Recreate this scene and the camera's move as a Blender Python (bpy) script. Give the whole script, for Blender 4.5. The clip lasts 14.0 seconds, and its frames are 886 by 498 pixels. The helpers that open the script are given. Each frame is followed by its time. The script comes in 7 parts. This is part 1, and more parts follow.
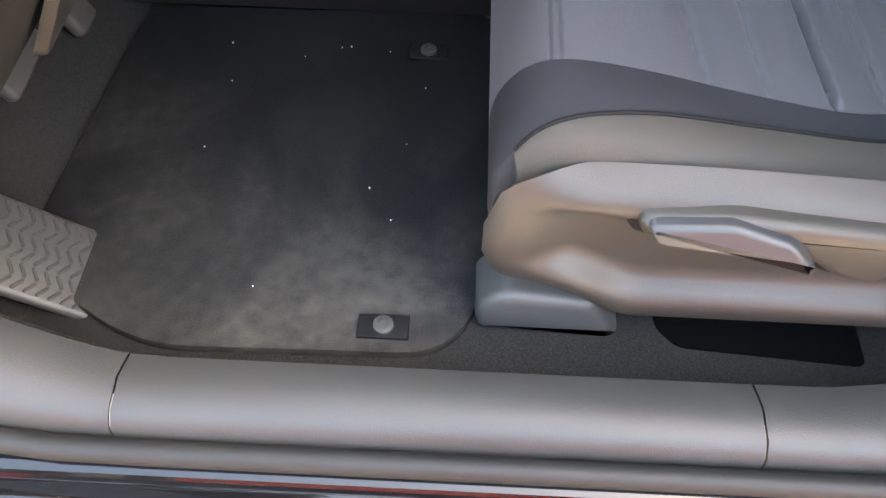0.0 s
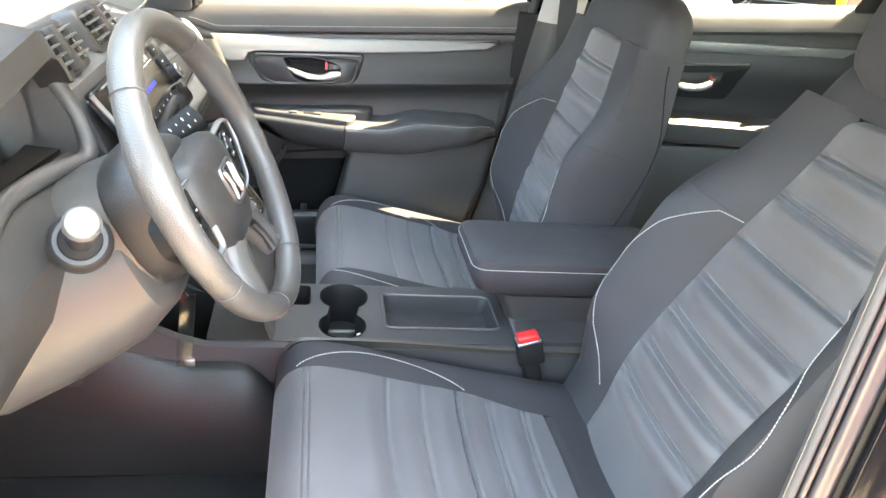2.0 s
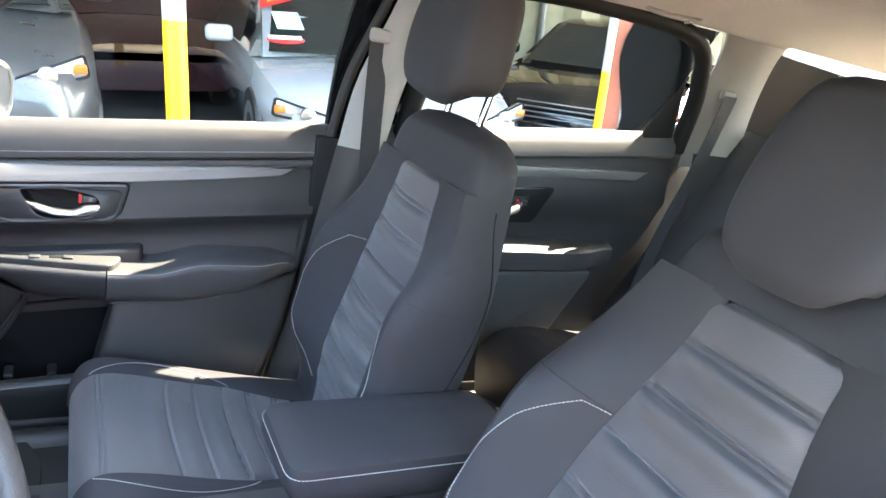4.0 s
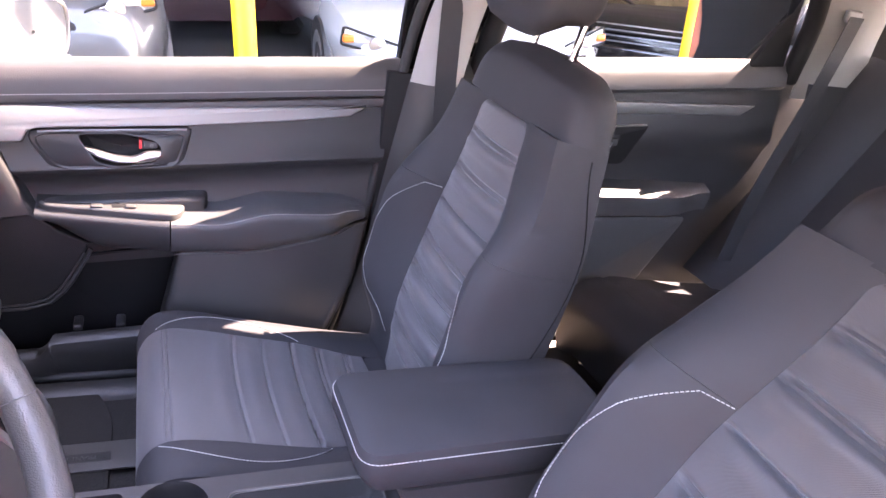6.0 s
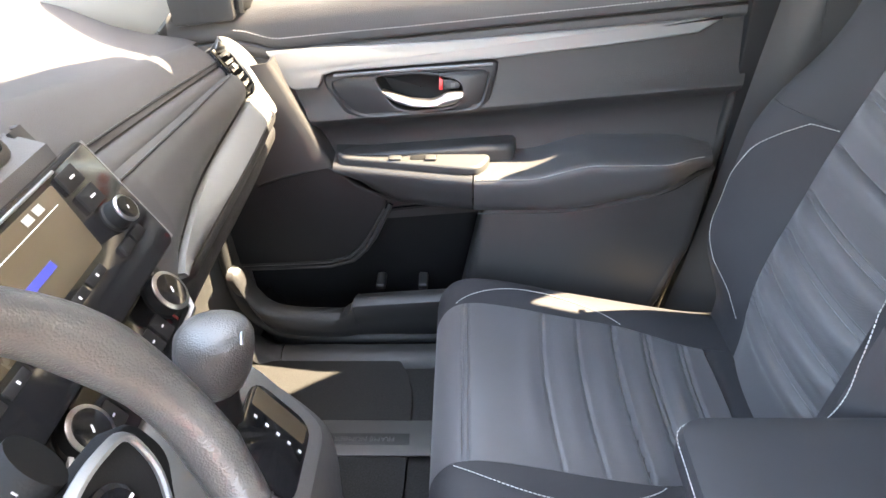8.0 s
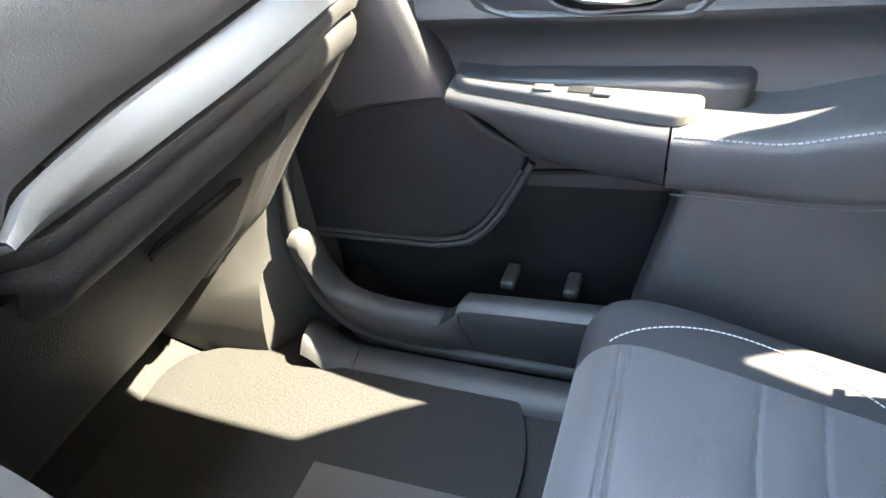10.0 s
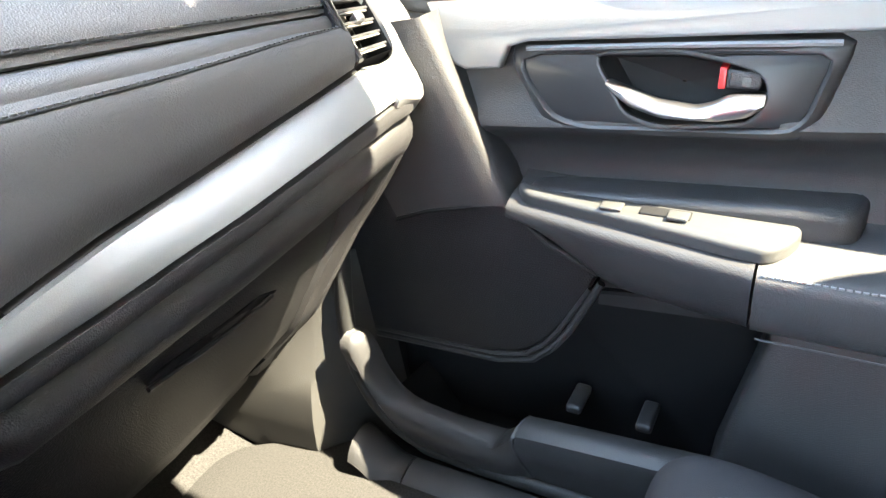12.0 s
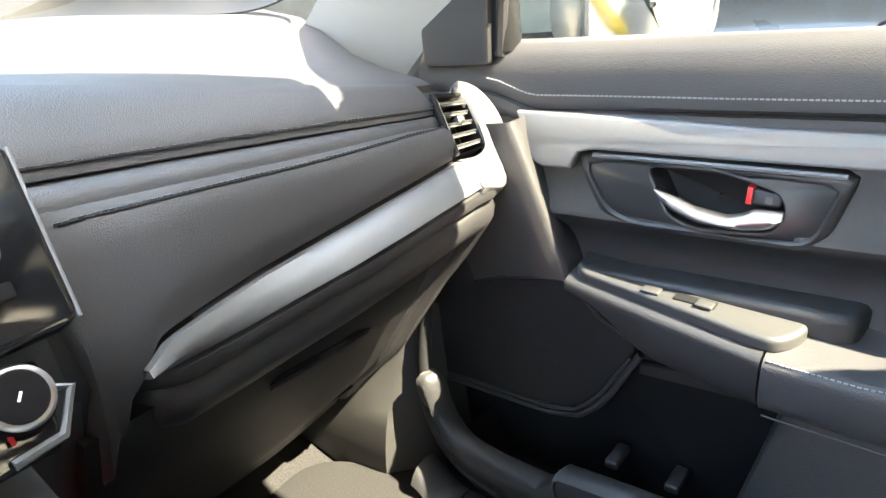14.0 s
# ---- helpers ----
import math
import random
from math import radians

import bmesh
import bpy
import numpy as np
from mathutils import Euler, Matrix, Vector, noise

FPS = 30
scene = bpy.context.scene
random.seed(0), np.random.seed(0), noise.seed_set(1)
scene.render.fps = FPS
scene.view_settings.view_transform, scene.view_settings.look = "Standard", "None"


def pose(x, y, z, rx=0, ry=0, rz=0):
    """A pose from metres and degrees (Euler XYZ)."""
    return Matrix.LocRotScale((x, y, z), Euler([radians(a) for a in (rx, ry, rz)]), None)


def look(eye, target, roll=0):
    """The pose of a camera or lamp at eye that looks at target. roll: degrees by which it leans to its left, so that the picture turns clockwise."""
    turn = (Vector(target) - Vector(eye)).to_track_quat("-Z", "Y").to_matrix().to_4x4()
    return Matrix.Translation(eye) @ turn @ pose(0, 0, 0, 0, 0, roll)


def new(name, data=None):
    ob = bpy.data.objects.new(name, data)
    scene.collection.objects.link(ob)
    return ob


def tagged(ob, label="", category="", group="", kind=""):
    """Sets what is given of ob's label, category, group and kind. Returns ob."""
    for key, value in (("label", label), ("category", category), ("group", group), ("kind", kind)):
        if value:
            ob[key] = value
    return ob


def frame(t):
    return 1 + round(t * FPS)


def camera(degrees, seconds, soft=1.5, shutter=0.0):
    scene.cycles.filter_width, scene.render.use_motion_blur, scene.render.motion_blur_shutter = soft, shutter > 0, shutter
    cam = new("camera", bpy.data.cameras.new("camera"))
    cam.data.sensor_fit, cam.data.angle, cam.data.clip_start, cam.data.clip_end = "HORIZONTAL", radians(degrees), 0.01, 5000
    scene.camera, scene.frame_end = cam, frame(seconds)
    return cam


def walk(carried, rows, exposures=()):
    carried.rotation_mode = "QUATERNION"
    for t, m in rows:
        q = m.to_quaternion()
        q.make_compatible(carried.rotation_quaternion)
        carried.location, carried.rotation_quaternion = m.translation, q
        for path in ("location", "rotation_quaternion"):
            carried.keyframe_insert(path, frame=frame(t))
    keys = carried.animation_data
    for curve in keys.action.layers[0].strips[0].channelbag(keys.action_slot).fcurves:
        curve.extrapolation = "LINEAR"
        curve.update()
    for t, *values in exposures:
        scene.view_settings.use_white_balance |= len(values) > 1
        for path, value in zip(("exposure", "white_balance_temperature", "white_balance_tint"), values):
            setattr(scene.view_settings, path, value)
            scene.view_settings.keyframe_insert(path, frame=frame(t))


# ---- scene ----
cam = camera(61.9, 14.0)
PATH = [
    (0, (-0.102, -0.968, 1.041), (-0.132, 0.145, -0.62), 1.3),
    (0.5, (-0.068, -1.025, 1.137), (-0.05, 0.344, -0.321), 1.9),
    (1, (-0.066, -1.05, 1.197), (0.09, 0.5, -0.057), 5.0),
    (1.5, (-0.061, -1.079, 1.252), (0.21, 0.594, 0.19), 6.7),
    (2, (-0.043, -1.134, 1.318), (0.33, 0.626, 0.444), 7.7),
    (2.5, (-0.035, -1.183, 1.354), (0.426, 0.625, 0.635), 9.4),
    (3, (-0.023, -1.135, 1.361), (0.588, 0.662, 0.732), 10.5),
    (3.5, (-0.021, -0.988, 1.351), (0.791, 0.749, 0.783), 11.2),
    (3.7, (-0.031, -0.922, 1.357), (0.864, 0.775, 0.793), 11.3),
    (5.8, (-0.005, -0.733, 1.378), (0.915, 0.875, 0.625), 11.2),
    (6, (0.005, -0.719, 1.356), (0.751, 0.955, 0.554), 9.7),
    (6.5, (0.005, -0.642, 1.32), (0.412, 1.097, 0.42), 6.7),
    (7, (0.017, -0.525, 1.331), (0.192, 1.22, 0.369), 3.8),
    (7.5, (0.03, -0.452, 1.329), (0.026, 1.251, 0.281), 0.3),
    (7.7, (0.033, -0.439, 1.325), (0.013, 1.252, 0.258), -0.4),
    (9.8, (0.052, -0.039, 1.072), (-0.487, 1.528, -0.048), -3.9),
    (10, (0.056, -0.001, 1.069), (-0.509, 1.544, -0.069), -3.6),
    (10.5, (0.068, 0.059, 1.095), (-0.773, 1.515, 0.013), -10.9),
    (11, (0.089, 0.076, 1.097), (-0.846, 1.51, 0.063), -11.8),
    (11.5, (0.091, 0.095, 1.084), (-0.78, 1.577, 0.062), -7.5),
    (12, (0.085, 0.108, 1.083), (-0.796, 1.605, 0.092), -5.5),
    (12.5, (0.104, 0.093, 1.101), (-0.809, 1.603, 0.161), -4.1),
    (13, (0.148, 0.039, 1.138), (-0.808, 1.553, 0.247), -3.2),
    (13.5, (0.177, 0.015, 1.156), (-0.844, 1.511, 0.307), -2.8),
    (14, (0.177, 0.002, 1.155), (-0.943, 1.438, 0.327), -2.7),
]
walk(cam, [(t, look(eye, target, roll)) for t, eye, target, roll in PATH], [(0, 4.38, 8600, 8), (0.5, 5.12, 8600, 8), (1, 5.4, 8650, 8), (2, 5.6, 8950, 4), (2.5, 5.25, 8250, 5), (3.5, 5.14, 7350, 4), (6, 5.4, 7700, 36), (6.5, 5.46, 9200, 27), (7, 5.55, 9000, 19), (7.7, 5.51, 8800, 13), (10, 6.02, 7500, 4), (10.5, 5.99, 7500, 4), (11, 5.83, 7500, 4), (12.5, 5.63, 7750, 4), (13.5, 5.22, 7750, 4), (14, 5.08, 7700, 4)])

# ---- world, sun ----
SUN = Vector((0.79, 0.185, 1.0)).normalized()
world = bpy.data.worlds.new("sky")
scene.world = world
world.use_nodes = True
wn = world.node_tree
sky = wn.nodes.new("ShaderNodeTexSky")
sky.sky_type, sky.sun_disc = "NISHITA", False
sky.sun_elevation, sky.sun_rotation = math.asin(SUN.z), math.atan2(SUN.x, SUN.y)
sky.dust_density = 2.5
wn.links.new(sky.outputs[0], wn.nodes["Background"].inputs[0])
wn.nodes["Background"].inputs[1].default_value = 0.15
sun = new("sun", bpy.data.lights.new("sun", "SUN"))
sun.data.energy, sun.data.angle, sun.data.color = 2.0, radians(0.5), (1, 0.94, 0.84)
sun.matrix_world = look(Vector((0, 0, 8)) + SUN, (0, 0, 8))


# ---- materials ----
def mat(name, col, rough=0.6, metal=0.0, var=0.15, vscale=6.0, bump=0.0, bscale=300.0, kind="noise", spec=0.5, rvar=0.1, coat=0.0):
    m = bpy.data.materials.new(name)
    m.use_nodes = True
    t = m.node_tree
    N, L = t.nodes.new, t.links.new
    b = t.nodes["Principled BSDF"]
    co = N("ShaderNodeTexCoord").outputs["Object"]
    n1 = N("ShaderNodeTexNoise")
    n1.inputs["Scale"].default_value, n1.inputs["Detail"].default_value = vscale, 6
    L(co, n1.inputs["Vector"])
    ramp = N("ShaderNodeMapRange")
    ramp.inputs[1].default_value, ramp.inputs[2].default_value = 0.3, 0.7
    ramp.inputs[3].default_value, ramp.inputs[4].default_value = 1 - var, 1 + var
    L(n1.outputs[0], ramp.inputs[0])
    mul = N("ShaderNodeMix")
    mul.data_type, mul.blend_type = "RGBA", "MULTIPLY"
    mul.inputs[0].default_value = 1
    mul.inputs[6].default_value = (*col, 1)
    L(ramp.outputs[0], mul.inputs[7])
    L(mul.outputs[2], b.inputs["Base Color"])
    rr = N("ShaderNodeMapRange")
    rr.inputs[3].default_value, rr.inputs[4].default_value = max(0.02, rough - rvar), min(1, rough + rvar)
    L(n1.outputs[0], rr.inputs[0])
    L(rr.outputs[0], b.inputs["Roughness"])
    b.inputs["Metallic"].default_value = metal
    b.inputs["Specular IOR Level"].default_value = spec
    b.inputs["Coat Weight"].default_value = coat
    if bump:
        if kind == "noise":
            x = N("ShaderNodeTexNoise")
            x.inputs["Scale"].default_value, x.inputs["Detail"].default_value = bscale, 3
            out = x.outputs[0]
        elif kind == "leather":
            x = N("ShaderNodeTexVoronoi")
            x.feature = "SMOOTH_F1"
            x.inputs["Scale"].default_value = bscale
            out = x.outputs[0]
        else:
            x = N("ShaderNodeTexWave")
            x.bands_direction = "DIAGONAL"
            x.inputs["Scale"].default_value, x.inputs["Distortion"].default_value = bscale, 0.05
            x.inputs["Detail Scale"].default_value = 3
            out = x.outputs[1]
        L(co, x.inputs["Vector"])
        bp = N("ShaderNodeBump")
        bp.inputs["Strength"].default_value, bp.inputs["Distance"].default_value = bump, 0.0015
        L(out, bp.inputs["Height"])
        L(bp.outputs[0], b.inputs["Normal"])
        if kind == "twill":
            m2 = N("ShaderNodeMix")
            m2.data_type, m2.blend_type = "RGBA", "MULTIPLY"
            m2.inputs[0].default_value = 0.15
            L(mul.outputs[2], m2.inputs[6])
            L(out, m2.inputs[7])
            L(m2.outputs[2], b.inputs["Base Color"])
            b.inputs["Sheen Weight"].default_value = 0.12
    return m


def perforated(name, col, hole, pitch, rough=0.5):
    """Plastic sheet punched with rows of small round holes."""
    m = bpy.data.materials.new(name)
    m.use_nodes = True
    t = m.node_tree
    N, L = t.nodes.new, t.links.new
    b = t.nodes["Principled BSDF"]
    sep = N("ShaderNodeSeparateXYZ")
    L(N("ShaderNodeTexCoord").outputs["Object"], sep.inputs[0])
    def math_(op, a, c=None, clamp=False):
        q = N("ShaderNodeMath")
        q.operation, q.use_clamp = op, clamp
        for i, v in enumerate((a, c)):
            if v is not None and not isinstance(v, (int, float)):
                L(v, q.inputs[i])
            elif v is not None:
                q.inputs[i].default_value = v
        return q.outputs[0]
    k = 2 * math.pi / pitch
    u = math_("ADD", math_("MULTIPLY", sep.outputs[0], k), math_("MULTIPLY", sep.outputs[2], k * 0.577))
    v = math_("SUBTRACT", math_("MULTIPLY", sep.outputs[0], k), math_("MULTIPLY", sep.outputs[2], k * 0.577))
    h = math_("ADD", math_("SINE", u), math_("SINE", v))
    f = math_("MULTIPLY", math_("ADD", h, -0.2), 1.6, True)
    mx = N("ShaderNodeMix")
    mx.data_type = "RGBA"
    mx.inputs[6].default_value, mx.inputs[7].default_value = (*col, 1), (*hole, 1)
    L(f, mx.inputs[0])
    L(mx.outputs[2], b.inputs["Base Color"])
    bp = N("ShaderNodeBump")
    bp.invert = True
    bp.inputs["Strength"].default_value, bp.inputs["Distance"].default_value = 0.6, 0.001
    L(f, bp.inputs["Height"])
    L(bp.outputs[0], b.inputs["Normal"])
    b.inputs["Roughness"].default_value, b.inputs["Specular IOR Level"].default_value = rough, 0.3
    return m


def glass_mat(name, tint=(0.9, 0.95, 0.93), rough=0.0):
    m = bpy.data.materials.new(name)
    m.use_nodes = True
    t = m.node_tree
    t.nodes.remove(t.nodes["Principled BSDF"])
    tr, gl, mx, fr = (t.nodes.new("ShaderNode" + s) for s in ("BsdfTransparent", "BsdfGlossy", "MixShader", "Fresnel"))
    tr.inputs[0].default_value = (*tint, 1)
    gl.inputs["Roughness"].default_value = rough
    t.links.new(fr.outputs[0], mx.inputs[0])
    t.links.new(tr.outputs[0], mx.inputs[1])
    t.links.new(gl.outputs[0], mx.inputs[2])
    t.links.new(mx.outputs[0], t.nodes["Material Output"].inputs[0])
    return m


def dusty(name, col, dust):
    """Worn black carpet with drifts of pale dust lying on it."""
    m = mat(name, col, 0.95, bump=0.9, bscale=900, var=0.35, vscale=500, spec=0.1)
    t = m.node_tree
    N, L = t.nodes.new, t.links.new
    b = t.nodes["Principled BSDF"]
    co = t.nodes["Texture Coordinate"].outputs["Object"]
    base = b.inputs["Base Color"].links[0].from_socket
    big, fine, mx, r, mul = N("ShaderNodeTexNoise"), N("ShaderNodeTexNoise"), N("ShaderNodeMix"), N("ShaderNodeMapRange"), N("ShaderNodeMath")
    big.inputs["Scale"].default_value, big.inputs["Detail"].default_value, big.inputs["Distortion"].default_value = 3.6, 5, 0.9
    fine.inputs["Scale"].default_value, fine.inputs["Detail"].default_value = 60, 5
    for n in (big, fine):
        L(co, n.inputs["Vector"])
    r.inputs[1].default_value, r.inputs[2].default_value = 0.42, 0.72
    L(big.outputs[0], r.inputs[0])
    mul.operation = "MULTIPLY"
    L(r.outputs[0], mul.inputs[0])
    L(fine.outputs[0], mul.inputs[1])
    # the dust lies where feet step in, along the sill
    sep, near, lay = N("ShaderNodeSeparateXYZ"), N("ShaderNodeMapRange"), N("ShaderNodeMath")
    L(co, sep.inputs[0])
    near.inputs[1].default_value, near.inputs[2].default_value, near.inputs[3].default_value, near.inputs[4].default_value = -0.22, 0.12, 1.0, 0.22
    L(sep.outputs[1], near.inputs[0])
    lay.operation = "MULTIPLY"
    L(mul.outputs[0], lay.inputs[0])
    L(near.outputs[0], lay.inputs[1])
    mx.data_type = "RGBA"
    mx.inputs[7].default_value = (*dust, 1)
    L(lay.outputs[0], mx.inputs[0])
    L(base, mx.inputs[6])
    L(mx.outputs[2], b.inputs["Base Color"])
    return m


M = dict(
    insert=mat("seat_mesh_fabric", (0.066, 0.062, 0.066), 0.55, bump=0.22, bscale=300, kind="twill", vscale=9, var=0.12, spec=0.6),
    bolster=mat("seat_bolster_fabric", (0.028, 0.0272, 0.030), 0.7, bump=0.25, bscale=900, var=0.15, vscale=8, spec=0.3),
    shield=mat("brown_grey_shield_plastic", (0.043, 0.038, 0.032), 0.42, bump=0.15, bscale=900, var=0.08),
    grip=mat("smooth_grip_plastic", (0.042, 0.043, 0.045), 0.33, var=0.05),
    seatside=mat("seat_side_cloth", (0.046, 0.039, 0.031), 0.7, bump=0.2, bscale=800, var=0.1),
    thread=mat("white_thread", (0.40, 0.39, 0.37), 0.6, var=0.05),
    shell=mat("grey_shell_plastic", (0.062, 0.060, 0.057), 0.38, bump=0.15, bscale=900, var=0.08),
    plastic=mat("black_grained_plastic", (0.024, 0.0235, 0.024), 0.43, bump=0.26, bscale=950, kind="leather", var=0.12, spec=0.42),
    soft=mat("soft_dash_vinyl", (0.049, 0.048, 0.049), 0.47, bump=0.26, bscale=850, kind="leather", var=0.08, spec=0.42),
    satin=mat("smooth_satin_plastic", (0.024, 0.024, 0.025), 0.36, var=0.06, spec=0.4, bump=0.05, bscale=900),
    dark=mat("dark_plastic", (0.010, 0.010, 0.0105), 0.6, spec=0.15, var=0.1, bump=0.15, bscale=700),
    gloss=mat("gloss_black", (0.008, 0.008, 0.009), 0.08, var=0.05, rvar=0.03),
    silver=mat("brushed_silver_trim", (0.19, 0.19, 0.187), 0.40, metal=0.55, bump=0.25, bscale=1300, var=0.04),
    chrome=mat("satin_chrome", (0.34, 0.34, 0.35), 0.32, metal=1.0, var=0.03, rvar=0.04),
    carpet=mat("loop_carpet", (0.029, 0.028, 0.027), 0.95, bump=0.8, bscale=1100, var=0.35, vscale=420, spec=0.1),
    floormat=dusty("dusty_black_floor_carpet", (0.016, 0.016, 0.017), (0.125, 0.115, 0.100)),
    sill=mat("sill_plastic", (0.044, 0.043, 0.041), 0.42, bump=0.2, bscale=700, var=0.1),
    headliner=mat("light_grey_headliner", (0.46, 0.445, 0.42), 0.9, bump=0.2, bscale=700, var=0.05),
    pillar=mat("light_grey_pillar_trim", (0.27, 0.265, 0.255), 0.6, bump=0.15, bscale=700, var=0.06),
    rubber=mat("black_rubber_seal", (0.012, 0.012, 0.012), 0.6, var=0.2),
    wheel=mat("wheel_leather", (0.062, 0.059, 0.057), 0.32, bump=0.3, bscale=700, kind="leather", var=0.1),
    red=mat("red_plastic", (0.6, 0.02, 0.02), 0.35, var=0.05),
    paint=mat("black_car_paint", (0.006, 0.006, 0.007), 0.06, coat=0.4, var=0.05, rvar=0.03),
    greyplate=mat("grey_switch_plate", (0.034, 0.034, 0.033), 0.5, var=0.08, bump=0.1, bscale=900),
    lid=mat("black_grained_lid", (0.012, 0.012, 0.012), 0.40, bump=0.32, bscale=760, kind="leather", var=0.12, spec=0.30),
    console=mat("satin_console_plastic", (0.036, 0.034, 0.035), 0.45, bump=0.2, bscale=1300, kind="leather", var=0.1, spec=0.42),
    # light grey pillar trim, shade of the driver's pillar put into its colour
    shadetrim=mat("shaded_grey_pillar_trim", (0.115, 0.112, 0.11), 0.6, bump=0.15, bscale=700, var=0.06),
    # shaded copy of the black car paint, its reflections turned down
    dullpaint=mat("dulled_black_car_paint", (0.004, 0.004, 0.005), 0.10, var=0.1, rvar=0.04, spec=0.22),
    # black body paint lightened to grey for the bright surroundings it reflects
    jamb=mat("jamb_paint_with_reflected_grey", (0.036, 0.034, 0.038), 0.30, var=0.06, rvar=0.05, coat=0.2),
    sealgrey=mat("soft_grey_seal", (0.040, 0.039, 0.040), 0.8, var=0.15, bump=0.2, bscale=900),
    void=mat("unlit_opening_black", (0.003, 0.003, 0.003), 0.95, var=0.3, vscale=300, spec=0.05),
    steel=mat("chrome_post", (0.8, 0.8, 0.8), 0.08, metal=1.0, var=0.02, rvar=0.03),
    belt=mat("seat_belt_webbing", (0.022, 0.022, 0.024), 0.7, bump=0.5, bscale=900, var=0.1),
    white=mat("white_plastic", (0.75, 0.75, 0.73), 0.5, var=0.05),
    mark=mat("white_printing", (0.7, 0.7, 0.7), 0.6, var=0.02),
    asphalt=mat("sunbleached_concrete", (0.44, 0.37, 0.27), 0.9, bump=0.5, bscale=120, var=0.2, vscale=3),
    concrete=mat("concrete", (0.3, 0.29, 0.27), 0.85, bump=0.3, bscale=60, var=0.2, vscale=1.5),
    grille=perforated("speaker_mesh", (0.014, 0.014, 0.015), (0.003, 0.003, 0.003), 0.0034),
    yellow=mat("yellow_pole_paint", (0.85, 0.52, 0.01), 0.45, var=0.06),
    polewhite=mat("white_pole_paint", (0.40, 0.41, 0.40), 0.5, var=0.08),
    screen=mat("unlit_display", (0.06, 0.046, 0.03), 0.25, var=0.05),
    clear=glass_mat("clear_plastic_tag", (0.85, 0.85, 0.82), 0.1),
    glass=glass_mat("window_glass"),
    mirror=mat("mirror_glass", (0.45, 0.46, 0.46), 0.02, metal=1.0, var=0.01, rvar=0.01),
)


# ---- mesh helpers ----
def part(name, bm, material, parent=None, label="", smooth=True, angle=0.7):
    me = bpy.data.meshes.new(name)
    bm.normal_update()
    bm.to_mesh(me)
    bm.free()
    me.materials.append(material)
    if smooth:
        me.shade_smooth()
        me.set_sharp_from_angle(angle=angle)
    ob = new(name, me)
    if parent:
        ob.parent = parent
    return tagged(ob, label)


def thing(name, label, category, loc=(0, 0, 0), group="", kind=""):
    ob = new(name)
    ob.empty_display_size = 0.05
    ob.location = loc
    return tagged(ob, label, category, group, kind)


def grid(P, close_u=False, close_v=False, bm=None, cap=False):
    """A sheet from rows of points."""
    bm = bm or bmesh.new()
    V = [[bm.verts.new(p) for p in row] for row in P]
    m, n = len(V), len(V[0])
    for i in range(m if close_u else m - 1):
        for j in range(n if close_v else n - 1):
            q = [V[i][j], V[(i + 1) % m][j], V[(i + 1) % m][(j + 1) % n], V[i][(j + 1) % n]]
            try:
                bm.faces.new(q)
            except ValueError:
                pass
    if cap:
        for row in (V[0], V[-1]):
            try:
                bm.faces.new(row)
            except ValueError:
                pass
    bmesh.ops.recalc_face_normals(bm, faces=bm.faces)
    return bm


def thick(bm, d, to=(0.1, 0, 1.15)):
    """Gives a sheet thickness d on the side turned away from the place to."""
    bm.normal_update()
    to = Vector(to)
    if sum(f.calc_area() * f.normal.dot((to - f.calc_center_median()).normalized()) for f in bm.faces) < 0:
        bmesh.ops.reverse_faces(bm, faces=bm.faces)
        bm.normal_update()
    bmesh.ops.solidify(bm, geom=bm.faces[:], thickness=d)
    bmesh.ops.recalc_face_normals(bm, faces=bm.faces)
    return bm


def spline(pts, n):
    """n points on a smooth line through pts."""
    p = [np.array(q, float) for q in pts]
    p = [2 * p[0] - p[1]] + p + [2 * p[-1] - p[-2]]
    out = []
    for k in range(n):
        s = k / (n - 1) * (len(p) - 3)
        i = min(int(s), len(p) - 4)
        f = s - i
        a, b, c, d = p[i:i + 4]
        out.append(0.5 * (2 * b + (c - a) * f + (2 * a - 5 * b + 4 * c - d) * f * f + (3 * b - a - 3 * c + d) * f ** 3))
    return out


def rbox(size, centre=(0, 0, 0), bevel=0.01, seg=3, rot=None, bm=None):
    b = bmesh.new()
    bmesh.ops.create_cube(b, size=1)
    bmesh.ops.scale(b, vec=size, verts=b.verts)
    if bevel:
        bmesh.ops.bevel(b, geom=b.edges[:], offset=bevel, segments=seg, affect="EDGES", profile=0.5)
    m = Matrix.Translation(centre) @ (rot.to_4x4() if rot else Matrix())
    bmesh.ops.transform(b, matrix=m, verts=b.verts)
    return join(bm, b)


def join(a, b):
    if a is None:
        return b
    me = bpy.data.meshes.new("tmp")
    b.to_mesh(me)
    b.free()
    a.from_mesh(me)
    bpy.data.meshes.remove(me)
    return a


def plate(outline, place, depth, bevel=0.003, seg=2):
    """A flat piece: outline of (u, v); place(u, v, d) gives the point at depth d."""
    b = bmesh.new()
    f = b.faces.new([b.verts.new((u, v, 0)) for u, v in outline])
    r = bmesh.ops.extrude_face_region(b, geom=[f])
    for v in r["geom"]:
        if isinstance(v, bmesh.types.BMVert):
            v.co.z = 1
    b.normal_update()
    if bevel:
        top = [e for e in b.edges if all(v.co.z > 0.5 for v in e.verts)]
        for v in b.verts:
            v.co.z *= depth
        bmesh.ops.bevel(b, geom=top, offset=bevel, segments=seg, affect="EDGES", profile=0.5)
    else:
        for v in b.verts:
            v.co.z *= depth
    for v in b.verts:
        v.co = Vector(place(*v.co))
    bmesh.ops.recalc_face_normals(b, faces=b.faces)
    return b


